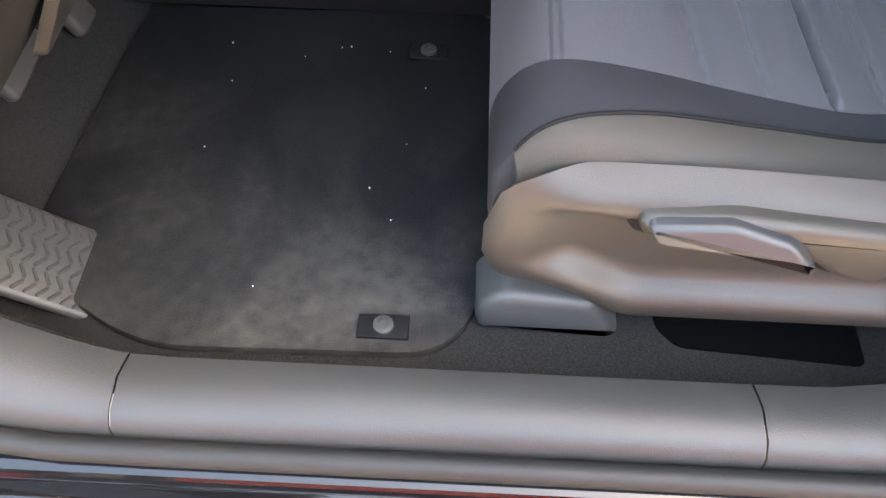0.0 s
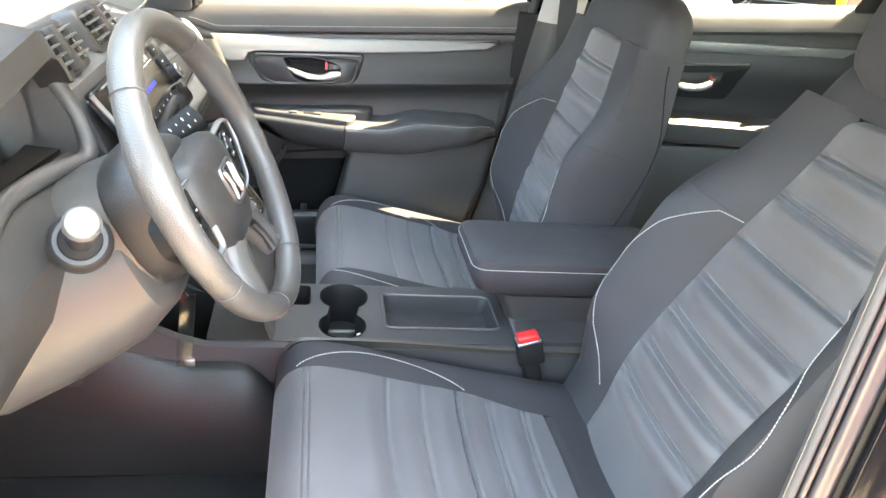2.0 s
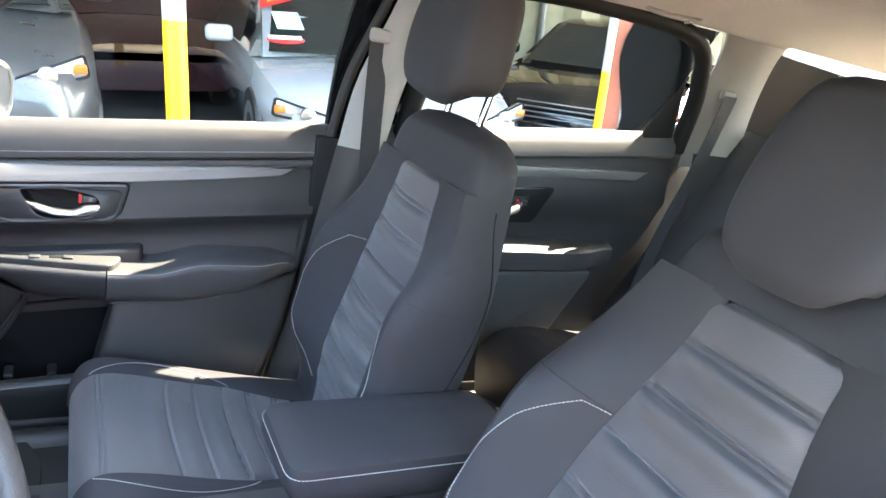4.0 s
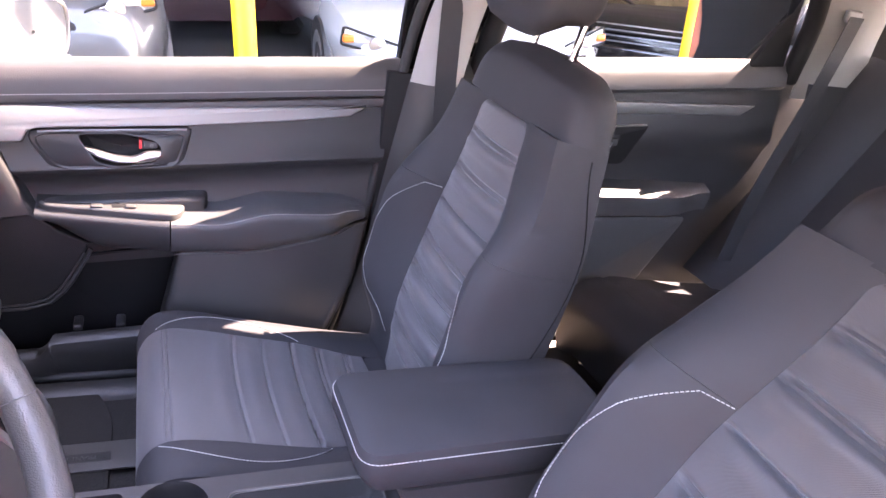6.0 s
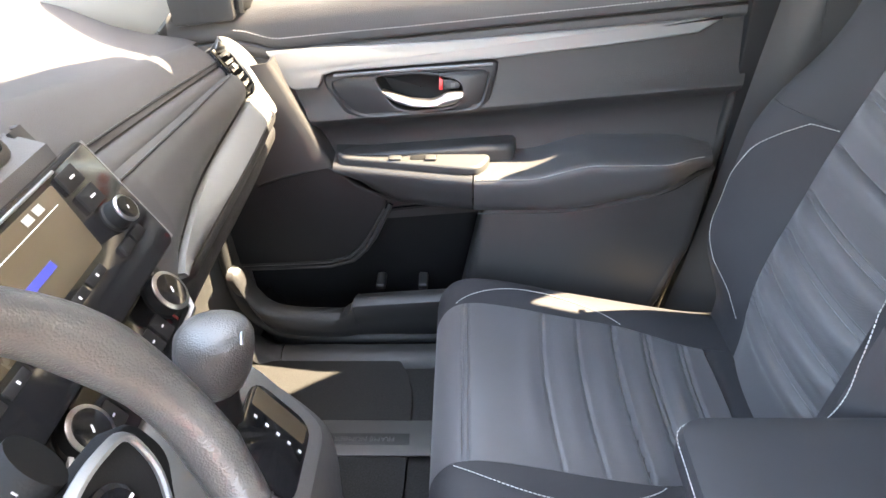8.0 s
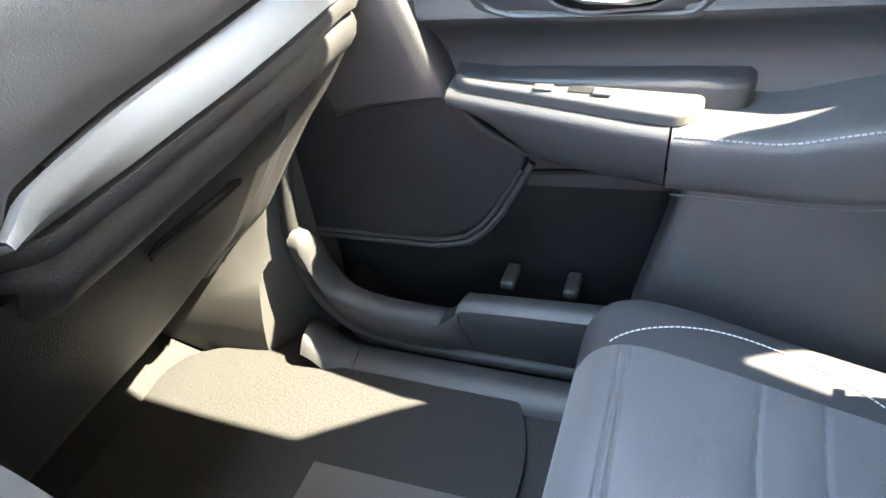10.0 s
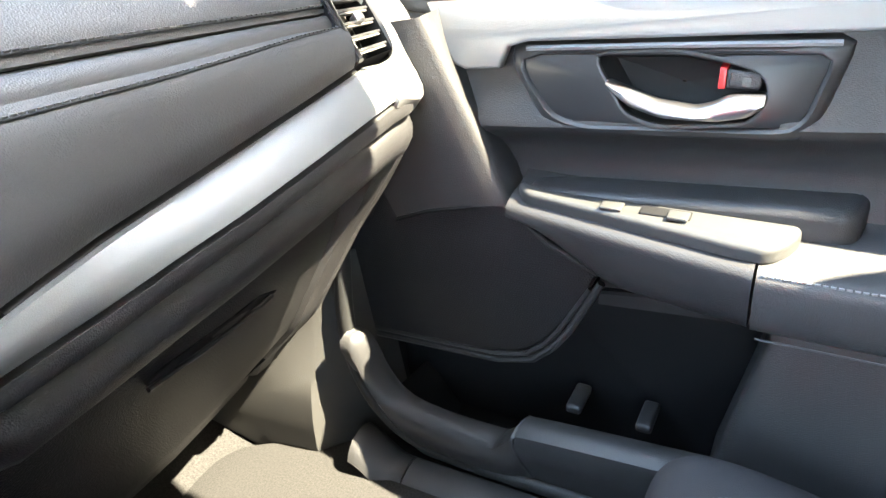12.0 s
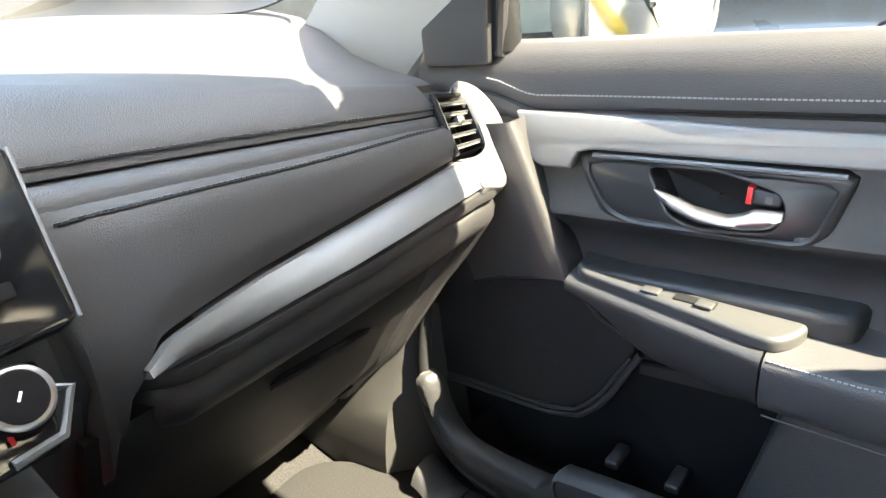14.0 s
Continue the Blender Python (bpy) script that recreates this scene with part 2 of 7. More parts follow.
def rounded(pts, r, n=4):
    """The outline pts with its corners rounded."""
    out, k = [], len(pts)
    for i in range(k):
        a, b, c = (np.array(pts[(i + j) % k], float) for j in (-1, 0, 1))
        ra = min(r, np.linalg.norm(a - b) * 0.45, np.linalg.norm(c - b) * 0.45)
        p, q = b + (a - b) / np.linalg.norm(a - b) * ra, b + (c - b) / np.linalg.norm(c - b) * ra
        for j in range(n + 1):
            f = j / n
            out.append(tuple((1 - f) ** 2 * p + 2 * f * (1 - f) * b + f * f * q))
    return out


def tube(pts, r, n=10, cap=True, bm=None, flat=1.0):
    """A round bar along pts; r a number or one per point."""
    pts = [Vector(p) for p in pts]
    rows, up = [], None
    for i, p in enumerate(pts):
        t = (pts[min(i + 1, len(pts) - 1)] - pts[max(i - 1, 0)]).normalized()
        if up is None:
            up = t.orthogonal().normalized()
        up = (up - t * up.dot(t)).normalized()
        s = t.cross(up)
        rr = r[i] if isinstance(r, (list, tuple)) else r
        rows.append([p + rr * (math.cos(2 * math.pi * k / n) * up + flat * math.sin(2 * math.pi * k / n) * s) for k in range(n)])
    return join(bm, grid(rows, close_v=True, cap=cap))


def dashes(pts, gap=0.0055, r=0.0007, off=(0, 0, 0)):
    """A row of thread stitches along a line."""
    pts = [Vector(p) + Vector(off) for p in pts]
    bm = bmesh.new()
    acc, last = 0.0, pts[0]
    for p in pts[1:]:
        seg = (p - last).length
        d = (p - last).normalized() if seg > 1e-9 else Vector((1, 0, 0))
        while acc < seg:
            c = last + d * acc
            a = d.orthogonal().normalized() * r
            s = d.cross(a)
            h = d * gap * 0.36
            vs = [bm.verts.new(c + e * h + q) for e in (-1, 1) for q in (a, s, -a, -s)]
            for k in range(4):
                bm.faces.new((vs[k], vs[(k + 1) % 4], vs[4 + (k + 1) % 4], vs[4 + k]))
            bm.faces.new(vs[:4])
            bm.faces.new(vs[4:])
            acc += gap
        acc -= seg
        last = p
    return bm


def letters(text, size, m, depth=0.0004):
    """Flat lettering in the built-in font, laid by the matrix m."""
    cu = bpy.data.curves.new("letters", "FONT")
    cu.body, cu.size, cu.extrude = text, size, depth
    cu.align_x, cu.align_y = "CENTER", "CENTER"
    ob = bpy.data.objects.new("letters", cu)
    scene.collection.objects.link(ob)
    bpy.context.view_layer.update()
    me = bpy.data.meshes.new_from_object(ob)
    bpy.data.objects.remove(ob)
    bm = bmesh.new()
    bm.from_mesh(me)
    bmesh.ops.transform(bm, matrix=m, verts=bm.verts)
    return bm


def lathe(profile, n=24):
    """A turned piece from (radius, height) rows, along z."""
    return grid([[(r * math.cos(2 * math.pi * k / n), r * math.sin(2 * math.pi * k / n), z) for k in range(n)] for r, z in profile], close_v=True, cap=True)


def moved(bm, m):
    bmesh.ops.transform(bm, matrix=m, verts=bm.verts)
    return bm


def axes(origin, z, x=None):
    """The pose at origin whose local z points along z."""
    z = Vector(z).normalized()
    x = Vector(x) if x is not None else z.orthogonal()
    x = (x - z * x.dot(z)).normalized()
    y = z.cross(x)
    return Matrix.Translation(origin) @ Matrix((x, y, z)).transposed().to_4x4()


def ease(a, b, x):
    f = min(1, max(0, (x - a) / (b - a)))
    return f * f * (3 - 2 * f)



# ---- car body shell: floor, sills, roof, pillars ----
def structure(name, bm, material, label, category, smooth=True):
    return tagged(part(name, bm, material, None, label, smooth), "", category, "", "structure")


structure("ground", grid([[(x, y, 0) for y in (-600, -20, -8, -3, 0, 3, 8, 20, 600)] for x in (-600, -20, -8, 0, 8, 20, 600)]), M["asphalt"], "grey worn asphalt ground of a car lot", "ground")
structure("car_floor", rbox((2.75, 1.40, 0.03), (0.72, 0, 0.375), 0.004), M["carpet"], "dark grey looped carpet on the car floor", "floor")


def footwell_wall():
    rows = []
    for y in np.linspace(-0.70, 0.70, 9):
        rows.append([(x, y, z) for x, z in ((-0.52, 0.388), (-0.60, 0.42), (-0.68, 0.52), (-0.72, 0.7), (-0.72, 0.95))])
    return thick(grid(rows), 0.02)


structure("firewall", footwell_wall(), M["carpet"], "black carpeted toe board under the dashboard", "wall")

# sill trims: inner cover, outer ledge, painted rocker
def sill(side):
    s = -1 if side < 0 else 1
    def prof(x):
        inn = 0.695 - 0.03 * ease(-0.35, -0.6, x) - 0.035 * ease(0.2, 0.5, x)
        lift = 0.05 * ease(-0.36, -0.6, x) + 0.03 * ease(0.25, 0.5, x)
        return [(inn - 0.012, 0.385), (inn - 0.006, 0.43 + lift), (inn + 0.004, 0.452 + lift), (inn + 0.03, 0.462 + lift), (0.752, 0.458 + lift * 0.6), (0.764, 0.448 + lift * 0.5), (0.768, 0.43), (0.768, 0.38)]
    def strip(x0, x1, n):
        return grid([[(x, s * y, z) for y, z in prof(x)] for x in np.linspace(x0, x1, n)])
    return strip


for side, nm in ((-1, "driver"), (1, "passenger")):
    st = sill(side)
    root = thing("sill_trim", "dark grey plastic door sill cover with cut joints", "sill", kind="structure")
    for x0, x1 in ((-0.75, -0.381), (-0.379, 0.159), (0.161, 1.6)) if side < 0 else ():
        part("sill_cover", thick(st(x0, x1, 24), 0.003), M["sill"], root)
    if side > 0:
        # with the door shut only the inner edge of the cover shows
        for x0, x1 in ((-0.372, -0.306), (-0.304, 0.62)):
            rows = [[(x, y + 0.02 * ease(-0.1, 0.3, x), z + 0.035 * ease(-0.315, -0.375, x)) for y, z in ((0.606, 0.386), (0.612, 0.398), (0.622, 0.407), (0.640, 0.411), (0.656, 0.409), (0.664, 0.400), (0.668, 0.385))] for x in np.linspace(x0, x1, 16)]
            part("sill_cover", thick(grid(rows), 0.003), M["plastic"], root)
        part("opening_seal", tube(spline([(0.60, 0.690, 0.405), (0.2, 0.682, 0.408), (-0.18, 0.672, 0.412), (-0.29, 0.668, 0.424), (-0.345, 0.667, 0.455), (-0.378, 0.668, 0.51), (-0.390, 0.672, 0.58), (-0.392, 0.690, 0.68)], 50), 0.011, 10), M["rubber"], root, "black rubber seal round the door opening")
        continue
    part("door_seal", tube([(x, side * (0.779 - 0.02 * ease(-0.4, -0.75, x)), 0.437 + 0.05 * ease(-0.38, -0.75, x)) for x in np.linspace(-0.75, 1.6, 30)], 0.011), M["rubber"], root, "black rubber door seal")
    rows = []
    for x in np.linspace(-0.95, 1.7, 24):
        l = 0.06 * ease(-0.5, -0.9, x)
        rows.append([(x, side * y, z) for y, z in ((0.786, 0.425 + l), (0.794, 0.4235 + l), (0.799, 0.416 + l), (0.803, 0.4155 + l), (0.812, 0.418 + l), (0.826, 0.414 + l * 0.8), (0.832, 0.408 + l * 0.6), (0.838, 0.403 + l * 0.5), (0.862, 0.392 + l * 0.2), (0.872, 0.384), (0.880, 0.374), (0.895, 0.35), (0.90, 0.30), (0.885, 0.24), (0.84, 0.2), (0.7, 0.2))])
    part("rocker_panel", grid(rows), M["paint"], root, "glossy black painted rocker panel")

# roof and headliner
def roof(dz, x0=-0.02, x1=2.5, w=0.60, n=12):
    rows = []
    for x in np.linspace(x0, x1, n):
        z0 = 1.53 + 0.03 * math.sin(math.pi * min(1, max(0, (x + 0.3) / 2.6)))
        rows.append([(x, y, z0 + dz - 0.35 * abs(y) ** 3 - (0.02 if abs(y) > 0.58 else 0)) for y in np.linspace(-w, w, 13) * (1 - 0.09 * ease(0.72, 0.55, x))])
    return grid(rows)


structure("ceiling", thick(roof(0, 0.015), 0.01), M["headliner"], "light grey fabric headliner", "ceiling")
structure("roof_panel", thick(roof(0.055, -0.015, 2.55, 0.66, 24), 0.01), M["paint"], "glossy black car roof", "roof")


def ribbon(a, b, n=12):
    """A sheet between two smooth lines."""
    A, B = spline(a, n), spline(b, n)
    return [[tuple(p + (q - p) * f) for f in (0, 0.25, 0.5, 0.75, 1)] for p, q in zip(A, B)]


def bulged(rows, d):
    """Swells a ribbon by d in its middle."""
    out = []
    for row in rows:
        w = (0, 0.75, 1, 0.75, 0)
        out.append([tuple(np.array(p) + np.array(d) * k) for p, k in zip(row, w)])
    return out


for s in (-1, 1):
    # front pillar, light inner trim
    root = thing("windscreen_pillar", "light grey plastic windscreen pillar trim", "pillar", kind="structure")
    fx = 0.0 if s > 0 else -0.10
    outer = [(-0.47 + fx, s * 0.765, 0.955), (-0.30 + fx, s * 0.745, 1.125), (-0.10 + fx, s * 0.71, 1.29), (0.12 + fx, s * 0.64, 1.44), (0.30, s * 0.60, 1.50)]
    inner = [(-0.64 + fx, s * 0.735, 1.00), (-0.485 + fx, s * 0.718, 1.15), (-0.262 + fx, s * 0.694, 1.33), (-0.045 + fx, s * 0.652, 1.48), (0.12, s * 0.615, 1.54)]
    part("pillar_cover", thick(grid(bulged(ribbon(outer, inner), (0.01, -s * 0.012, 0.0))), 0.012), M["pillar"], root)
    part("pillar_seal", tube(spline([np.array(p) + (0.008, s * 0.012, -0.008) for p in outer], 16), 0.009), M["rubber"], root, "black rubber seal along the pillar")
    part("roof_rail", tube(spline([(0.05, s * 0.625, 1.465), (0.5, s * 0.605, 1.50), (0.75, s * 0.630, 1.505), (1.0, s * 0.635, 1.505), (1.7, s * 0.64, 1.48)], 16), 0.035, flat=0.8), M["headliner"], root, "light grey roof rail trim")
    # middle pillar
    root = thing("middle_pillar", "middle door pillar with grey plastic trim panels", "pillar", kind="structure")
    up_a = [(0.515, s * 0.735, 1.045), (0.535, s * 0.722, 1.2), (0.575, s * 0.675, 1.36), (0.60, s * 0.63, 1.50)]
    up_b = [(0.625, s * 0.725, 1.045), (0.645, s * 0.712, 1.2), (0.675, s * 0.665, 1.36), (0.70, s * 0.62, 1.50)]
    dx = 0.0 if s > 0 else -0.12
    if s < 0:
        # the driver's pillar is seen on its front edge, past the open door
        edge = spline([(0.355, -0.712, 0.42), (0.366, -0.716, 0.62), (0.370, -0.715, 0.84), (0.373, -0.713, 1.05), (0.3734, -0.713, 1.165), (0.366, -0.7185, 1.23), (0.360, -0.7234, 1.29), (0.3496, -0.725, 1.37), (0.343, -0.728, 1.47)], 60)
        out, deep = np.array((0.74, -0.67, 0)), np.array((0.67, 0.74, 0))
        def swept(prof, n=1):
            """Carries a section of (outward, inward) offsets up the edge of the door opening."""
            pr = spline([(a_, b_, 0) for a_, b_ in prof], n * len(prof)) if n > 1 else [(a_, b_, 0) for a_, b_ in prof]
            return [[tuple(np.array(p) + out * q[0] + deep * q[1]) for q in pr] for p in edge]
        rows = []
        for p in edge:
            p = np.array(p)
            if p[2] > 1.142:
                q = p - out * (0.011 + 0.006 * ease(1.15, 1.36, p[2])) + deep * 0.012
                rows.append([tuple(p + deep * 0.008), tuple(p - out * 0.003), tuple(p - out * 0.008 + deep * 0.004), tuple(q), tuple(q + (0.03, 0.008, 0)), tuple(q + (0.12, -0.005, 0)), tuple(q + (0.18, -0.03, 0))])
        part("upper_trim", thick(grid(rows), 0.004), M["shadetrim"], root, "light grey upper pillar trim darkened as if shaded")
        lo_a = [tuple(p) for p in edge if p[2] < 1.146]
        lo_b = spline([(0.40, -0.645, 0.42), (0.415, -0.652, 0.62), (0.425, -0.655, 0.84), (0.425, -0.655, 1.05), (0.405, -0.672, 1.146)], len(lo_a))
        rows = [[tuple(np.array(p) + (np.array(q) - np.array(p)) * f) for f in (0, 0.25, 0.5, 0.75, 1)] for p, q in zip(lo_a, lo_b)]
        for row in rows:
            q = np.array(row[-1])
            row += [tuple(q + (0.03, 0.006, 0)), tuple(q + (0.12, -0.02, 0)), tuple(q + (0.18, -0.04, 0))]
        part("lower_trim", thick(grid(rows), 0.006), M["shell"], root, "dark grey lower pillar trim")
        part("pillar_seal", grid(swept([(0.0, 0.008), (0.0005, 0.001), (0.004, -0.003), (0.008, -0.001), (0.0098, 0.008)], 3)), M["sealgrey"], root, "soft grey door seal")
        part("seal_lip", grid(swept([(0.0098, 0.006), (0.0105, 0.0), (0.013, -0.002), (0.0155, 0.0), (0.0165, 0.008)], 3)), M["jamb"], root, "thin lip beside the seal, reflected grey put into its paint")
        part("body_flange", grid(swept([(0.0165, 0.009), (0.018, 0.002), (0.023, -0.001), (0.028, 0.0), (0.0315, 0.004), (0.033, 0.014)], 3)), M["jamb"], root, "body flange, reflected grey put into its paint")
        part("door_gap", grid(swept([(0.032, 0.012), (0.035, 0.016), (0.042, 0.016)])), M["rubber"], root, "dark gap in front of the rear door")
        part("painted_skin", grid(swept([(0.0385, 0.018), (0.039, 0.006), (0.043, -0.001), (0.049, 0.0005), (0.058, 0.004), (0.070, 0.004), (0.078, 0.002), (0.088, 0.004), (0.11, 0.012), (0.16, 0.030), (0.24, 0.075)], 5)), M["dullpaint"], root, "black edge of the rear door, reflections dulled")
        part("door_striker", rbox((0.02, 0.03, 0.05), (0.45, -0.79, 0.93), 0.008), M["steel"], root, "bright steel door striker")
    if s > 0:
        part("upper_trim", thick(grid(bulged(ribbon(up_a, up_b), (0, -s * 0.025, 0))), 0.012), M["pillar"], root)
        lo_a = [(0.40, s * 0.71, 0.42), (0.45, s * 0.728, 0.62), (0.49, s * 0.735, 0.88), (0.515, s * 0.738, 1.045)]
        lo_b = [(0.62, s * 0.69, 0.42), (0.60, s * 0.71, 0.62), (0.61, s * 0.722, 0.88), (0.63, s * 0.728, 1.045)]
        part("lower_trim", thick(grid(bulged(ribbon(lo_a, lo_b), (0, -s * 0.03, 0))), 0.012), M["plastic"], root, "dark grey lower pillar trim")
        part("pillar_seal", tube(spline([np.array(p) + (dx - 0.012, s * 0.02, 0) for p in lo_a + up_a[1:]], 24), 0.011), M["rubber"], root, "black rubber door seal")
        zs = (0.40, 0.49, 0.604, 0.764, 0.925, 1.06)
        xs = (0.335, 0.374, 0.424, 0.452, 0.488, 0.503)
        # unseen box and sheet added to stop sun leaking past the pillar
        part("pillar_filler", rbox((0.20, 0.05, 0.66), (0.57, 0.768, 0.73), 0.004), M["dark"], root, "added dark box that fills the pillar against stray sun")
        part("joint_filler", thick(grid([[(x + d, 0.764, z) for d in (-0.03, 0.03, 0.09)] for x, z in zip(xs, zs)]), 0.006), M["rubber"], root, "added dark sheet that stops light through the door joint")
        # painted outer skin of the pillar
        oa = [(0.42 + dx, s * 0.775, 0.40), (0.47 + dx, s * 0.79, 0.75), (0.50 + dx, s * 0.79, 1.02), (0.495 + dx, s * 0.745, 1.25), (0.515 + dx, s * 0.66, 1.50)]
        ob_ = [(0.72 + dx, s * 0.86, 0.40), (0.72 + dx, s * 0.875, 0.75), (0.72 + dx, s * 0.85, 1.02), (0.76 + dx, s * 0.77, 1.25), (0.79 + dx, s * 0.68, 1.50)]
        part("painted_skin", thick(grid(bulged(ribbon(oa, ob_), (-0.01, s * 0.012, 0))), 0.01), M["paint"], root, "glossy black painted pillar skin")
    # rear pillar
    root = thing("rear_pillar", "light grey rear pillar trim", "pillar", kind="structure")
    part("pillar_cover", thick(grid(bulged(ribbon([(1.555, s * 0.745, 1.08), (1.55, s * 0.73, 1.28), (1.54, s * 0.69, 1.42), (1.50, s * 0.65, 1.49)],
        [(1.72, s * 0.70, 1.10), (1.72, s * 0.69, 1.28), (1.72, s * 0.66, 1.42), (1.74, s * 0.62, 1.50)]), (0, -s * 0.02, 0))), 0.012), M["pillar"], root)
    part("corner_trim", plate(rounded([(1.39, 1.125), (1.51, 1.14), (1.505, 1.34)], 0.012), lambda u, v, d: (u, s * (0.768 - d), v), 0.014, 0.004), M["dark"], root, "black corner trim at the rear door window")
    part("arch_trim", plate(rounded([(0.95, 0.40), (1.62, 0.40), (1.62, 1.12), (1.40, 1.12), (0.95, 1.06)], 0.02), lambda u, v, d: (u, s * (0.775 - d), v), 0.02, 0.006), M["plastic"], root, "dark wheel arch trim beside the bench")
    part("tail_cover", thick(grid(bulged(ribbon([(2.28, s * 0.70, 1.05), (2.30, s * 0.68, 1.25), (2.32, s * 0.62, 1.50)],
        [(2.52, s * 0.64, 1.05), (2.50, s * 0.62, 1.25), (2.46, s * 0.58, 1.50)]), (0, -s * 0.02, 0))), 0.012), M["pillar"], root)


# ---- front seats ----
CUSH = [(0.47, 0.555), (0.42, 0.575), (0.34, 0.588), (0.24, 0.604), (0.13, 0.626), (0.04, 0.647), (-0.02, 0.655), (-0.052, 0.645), (-0.071, 0.618), (-0.077, 0.585), (-0.072, 0.55), (-0.05, 0.528)]
PLEATS = ((0.083, 0.6), (0.138, 0.7), (0.196, 1.5), (0.243, 0.9), (0.251, 0.9), (0.298, 0.9), (0.306, 0.9))


def cushion_point(s, u, line):
    """A point of the cushion: s along its profile, u across from the middle."""
    xw, z = line[s]
    x = CUSH_X[s]
    a = abs(u)
    rise = 0.004 * ease(-0.075, 0.05, x) * (1 - 0.35 * ease(0.30, 0.45, x))
    if a < 0.16:
        z += 0.006 * math.cos(a / 0.16 * 1.5) - 0.004
        for p, k in PLEATS:
            p += 0.010 * (a / 0.16) ** 2
            z -= 0.0055 * k * math.exp(-((x - p) / 0.0030) ** 2)
            z += 0.0030 * math.exp(-((x - p + 0.024) / 0.015) ** 2) * (1 - (a / 0.16) ** 4)
            if k > 1.1:
                z += 0.007 * math.exp(-max(0.0, x - p) / 0.018) * (x > p)
        if z > 0.6:
            z -= 0.0022 * (math.exp(-((x + 0.034) / 0.0016) ** 2) + math.exp(-((x + 0.026) / 0.0016) ** 2))
    elif a < 0.205:
        z += rise * ease(0.155, 0.20, a) - 0.004
    else:
        f = (a - 0.205) / 0.045
        z += rise * (1 - f * f * 0.9) - 0.004 - 0.02 * f ** 3
    # the insert narrows towards the backrest
    k = 1 - 0.20 * ease(0.17, 0.345, x) ** 1.6
    w = a * k if a < 0.16 else 0.16 * k + (a - 0.16) * max(0.0, 0.25 - 0.16 * k) / 0.09 if a < 0.25 else a
    return xw, math.copysign(w, u), z


CUSH_X = [x for x, z in spline(CUSH, 520)]


def front_seat(name, label, cy, inb, lean, slide, back, drop, tall, nod, big, slim=1.0, thin=1.0):
    """A front seat centred at y = cy; inb: the sign of y towards the middle; lean: how far back its backrest lies, in degrees."""
    seat = thing(name, label, "seat", (0.2, cy, 0.385))
    off = Vector((-0.2, -cy, -0.385))
    def put(nm, bm, m, lab="", parent=seat, **k):
        bmesh.ops.translate(bm, vec=off, verts=bm.verts)
        return part(nm, bm, m, parent, lab, **k)
    Y = lambda u: cy + inb * u
    S = slide
    line = [(x + slide, z) for x, z in spline(CUSH, 520)]
    us = np.linspace(-0.16, 0.16, 45)
    top = [i for i in range(0, 472) if i > 200 or CUSH_X[i] < 0.345]
    core = (0.25 + slide, cy, 0.35)
    rows = [[(lambda p: (p[0], Y(p[1]), p[2]))(cushion_point(i, u, line)) for u in us] for i in top]
    put("cushion_insert", thick(grid(rows), 0.012, (0.2, cy, 3)), M["insert"], "blue-grey woven mesh insert with sewn pleats")
    rear = [i for i in range(0, 200, 6) if CUSH_X[i] >= 0.343]
    rows = [[(0.56 + S, Y(u * 0.80), 0.600 - 0.03 * abs(u / 0.16) ** 3) for u in us]] + [[(line[i][0], Y(u * 0.80), line[i][1] - 0.004 - 0.006 * math.exp(-((CUSH_X[i] - 0.345) / 0.006) ** 2)) for u in us] for i in rear]
    put("cushion_rear", thick(grid(rows), 0.012, (0.2, cy, 3)), M["bolster"], "charcoal cloth rear part of the cushion")
    for sg in (-1, 1):
        rows = []
        for i in range(0, 488, 8):
            x, z = line[i]
            r = [cushion_point(i, sg * a, line) for a in (0.1605, 0.17, 0.18, 0.192, 0.205, 0.218, 0.229, 0.236)]
            zz = r[-1][2]
            zb = 0.52 + 0.02 * ease(-0.02, -0.08, x)
            r += [(x + 0.004 * k, sg * (0.240 + 0.004 * math.sin(k)), zz + (zb - zz) * k / 5) for k in (1, 2, 3, 4, 5)]
            rows.append([(p[0], Y(p[1]), p[2]) for p in r])
        put("cushion_bolster", thick(grid(rows), 0.01, (0.2, Y(sg * 2.0), 2.5)), M["bolster"], "charcoal cloth side bolster")
        st = [cushion_point(i, sg * (0.164 + 0.044 * math.sin(math.pi * min(1, max(0, (CUSH_X[i] + 0.045) / 0.265))) ** 0.8), line) for i in range(0, 500) if -0.045 < CUSH_X[i] < 0.22 and i < 440]
        if cy > 0 or sg > 0:
            put("seam", dashes([(p[0], Y(p[1]), p[2] + 0.0012) for p in st]), M["thread"], "pale contrast stitching")
    # outer cloth side under the bolster, and the plastic side shield
    o = -1
    rows = []
    for i in range(0, 486, 6):
        x = CUSH_X[i]
        if x < -0.062:
            break
        us_ = 0.243 - 0.050 * math.sin(math.pi * min(1, max(0, (x + 0.070) / 0.80))) ** 0.6
        r = [cushion_point(i, o * a, line) for a in np.linspace(us_, 0.238, 5)]
        r = [(p[0], p[1], p[2] + 0.0022) for p in r]
        zz = r[-1][2]
        r += [(line[i][0] + 0.003, o * 0.2475, zz - 0.012), (line[i][0] + 0.004, o * 0.2495, zz + (0.53 - zz) * 0.5), (line[i][0] + 0.005, o * 0.250, min(zz - 0.02, 0.53))]
        rows.append([(p[0], Y(p[1]), p[2]) for p in r])
    if cy < 0:
        put("side_cloth", thick(grid(rows), 0.003, (0.2, Y(o * 2.0), 2.0)), M["seatside"], "brown-grey cloth side panel")
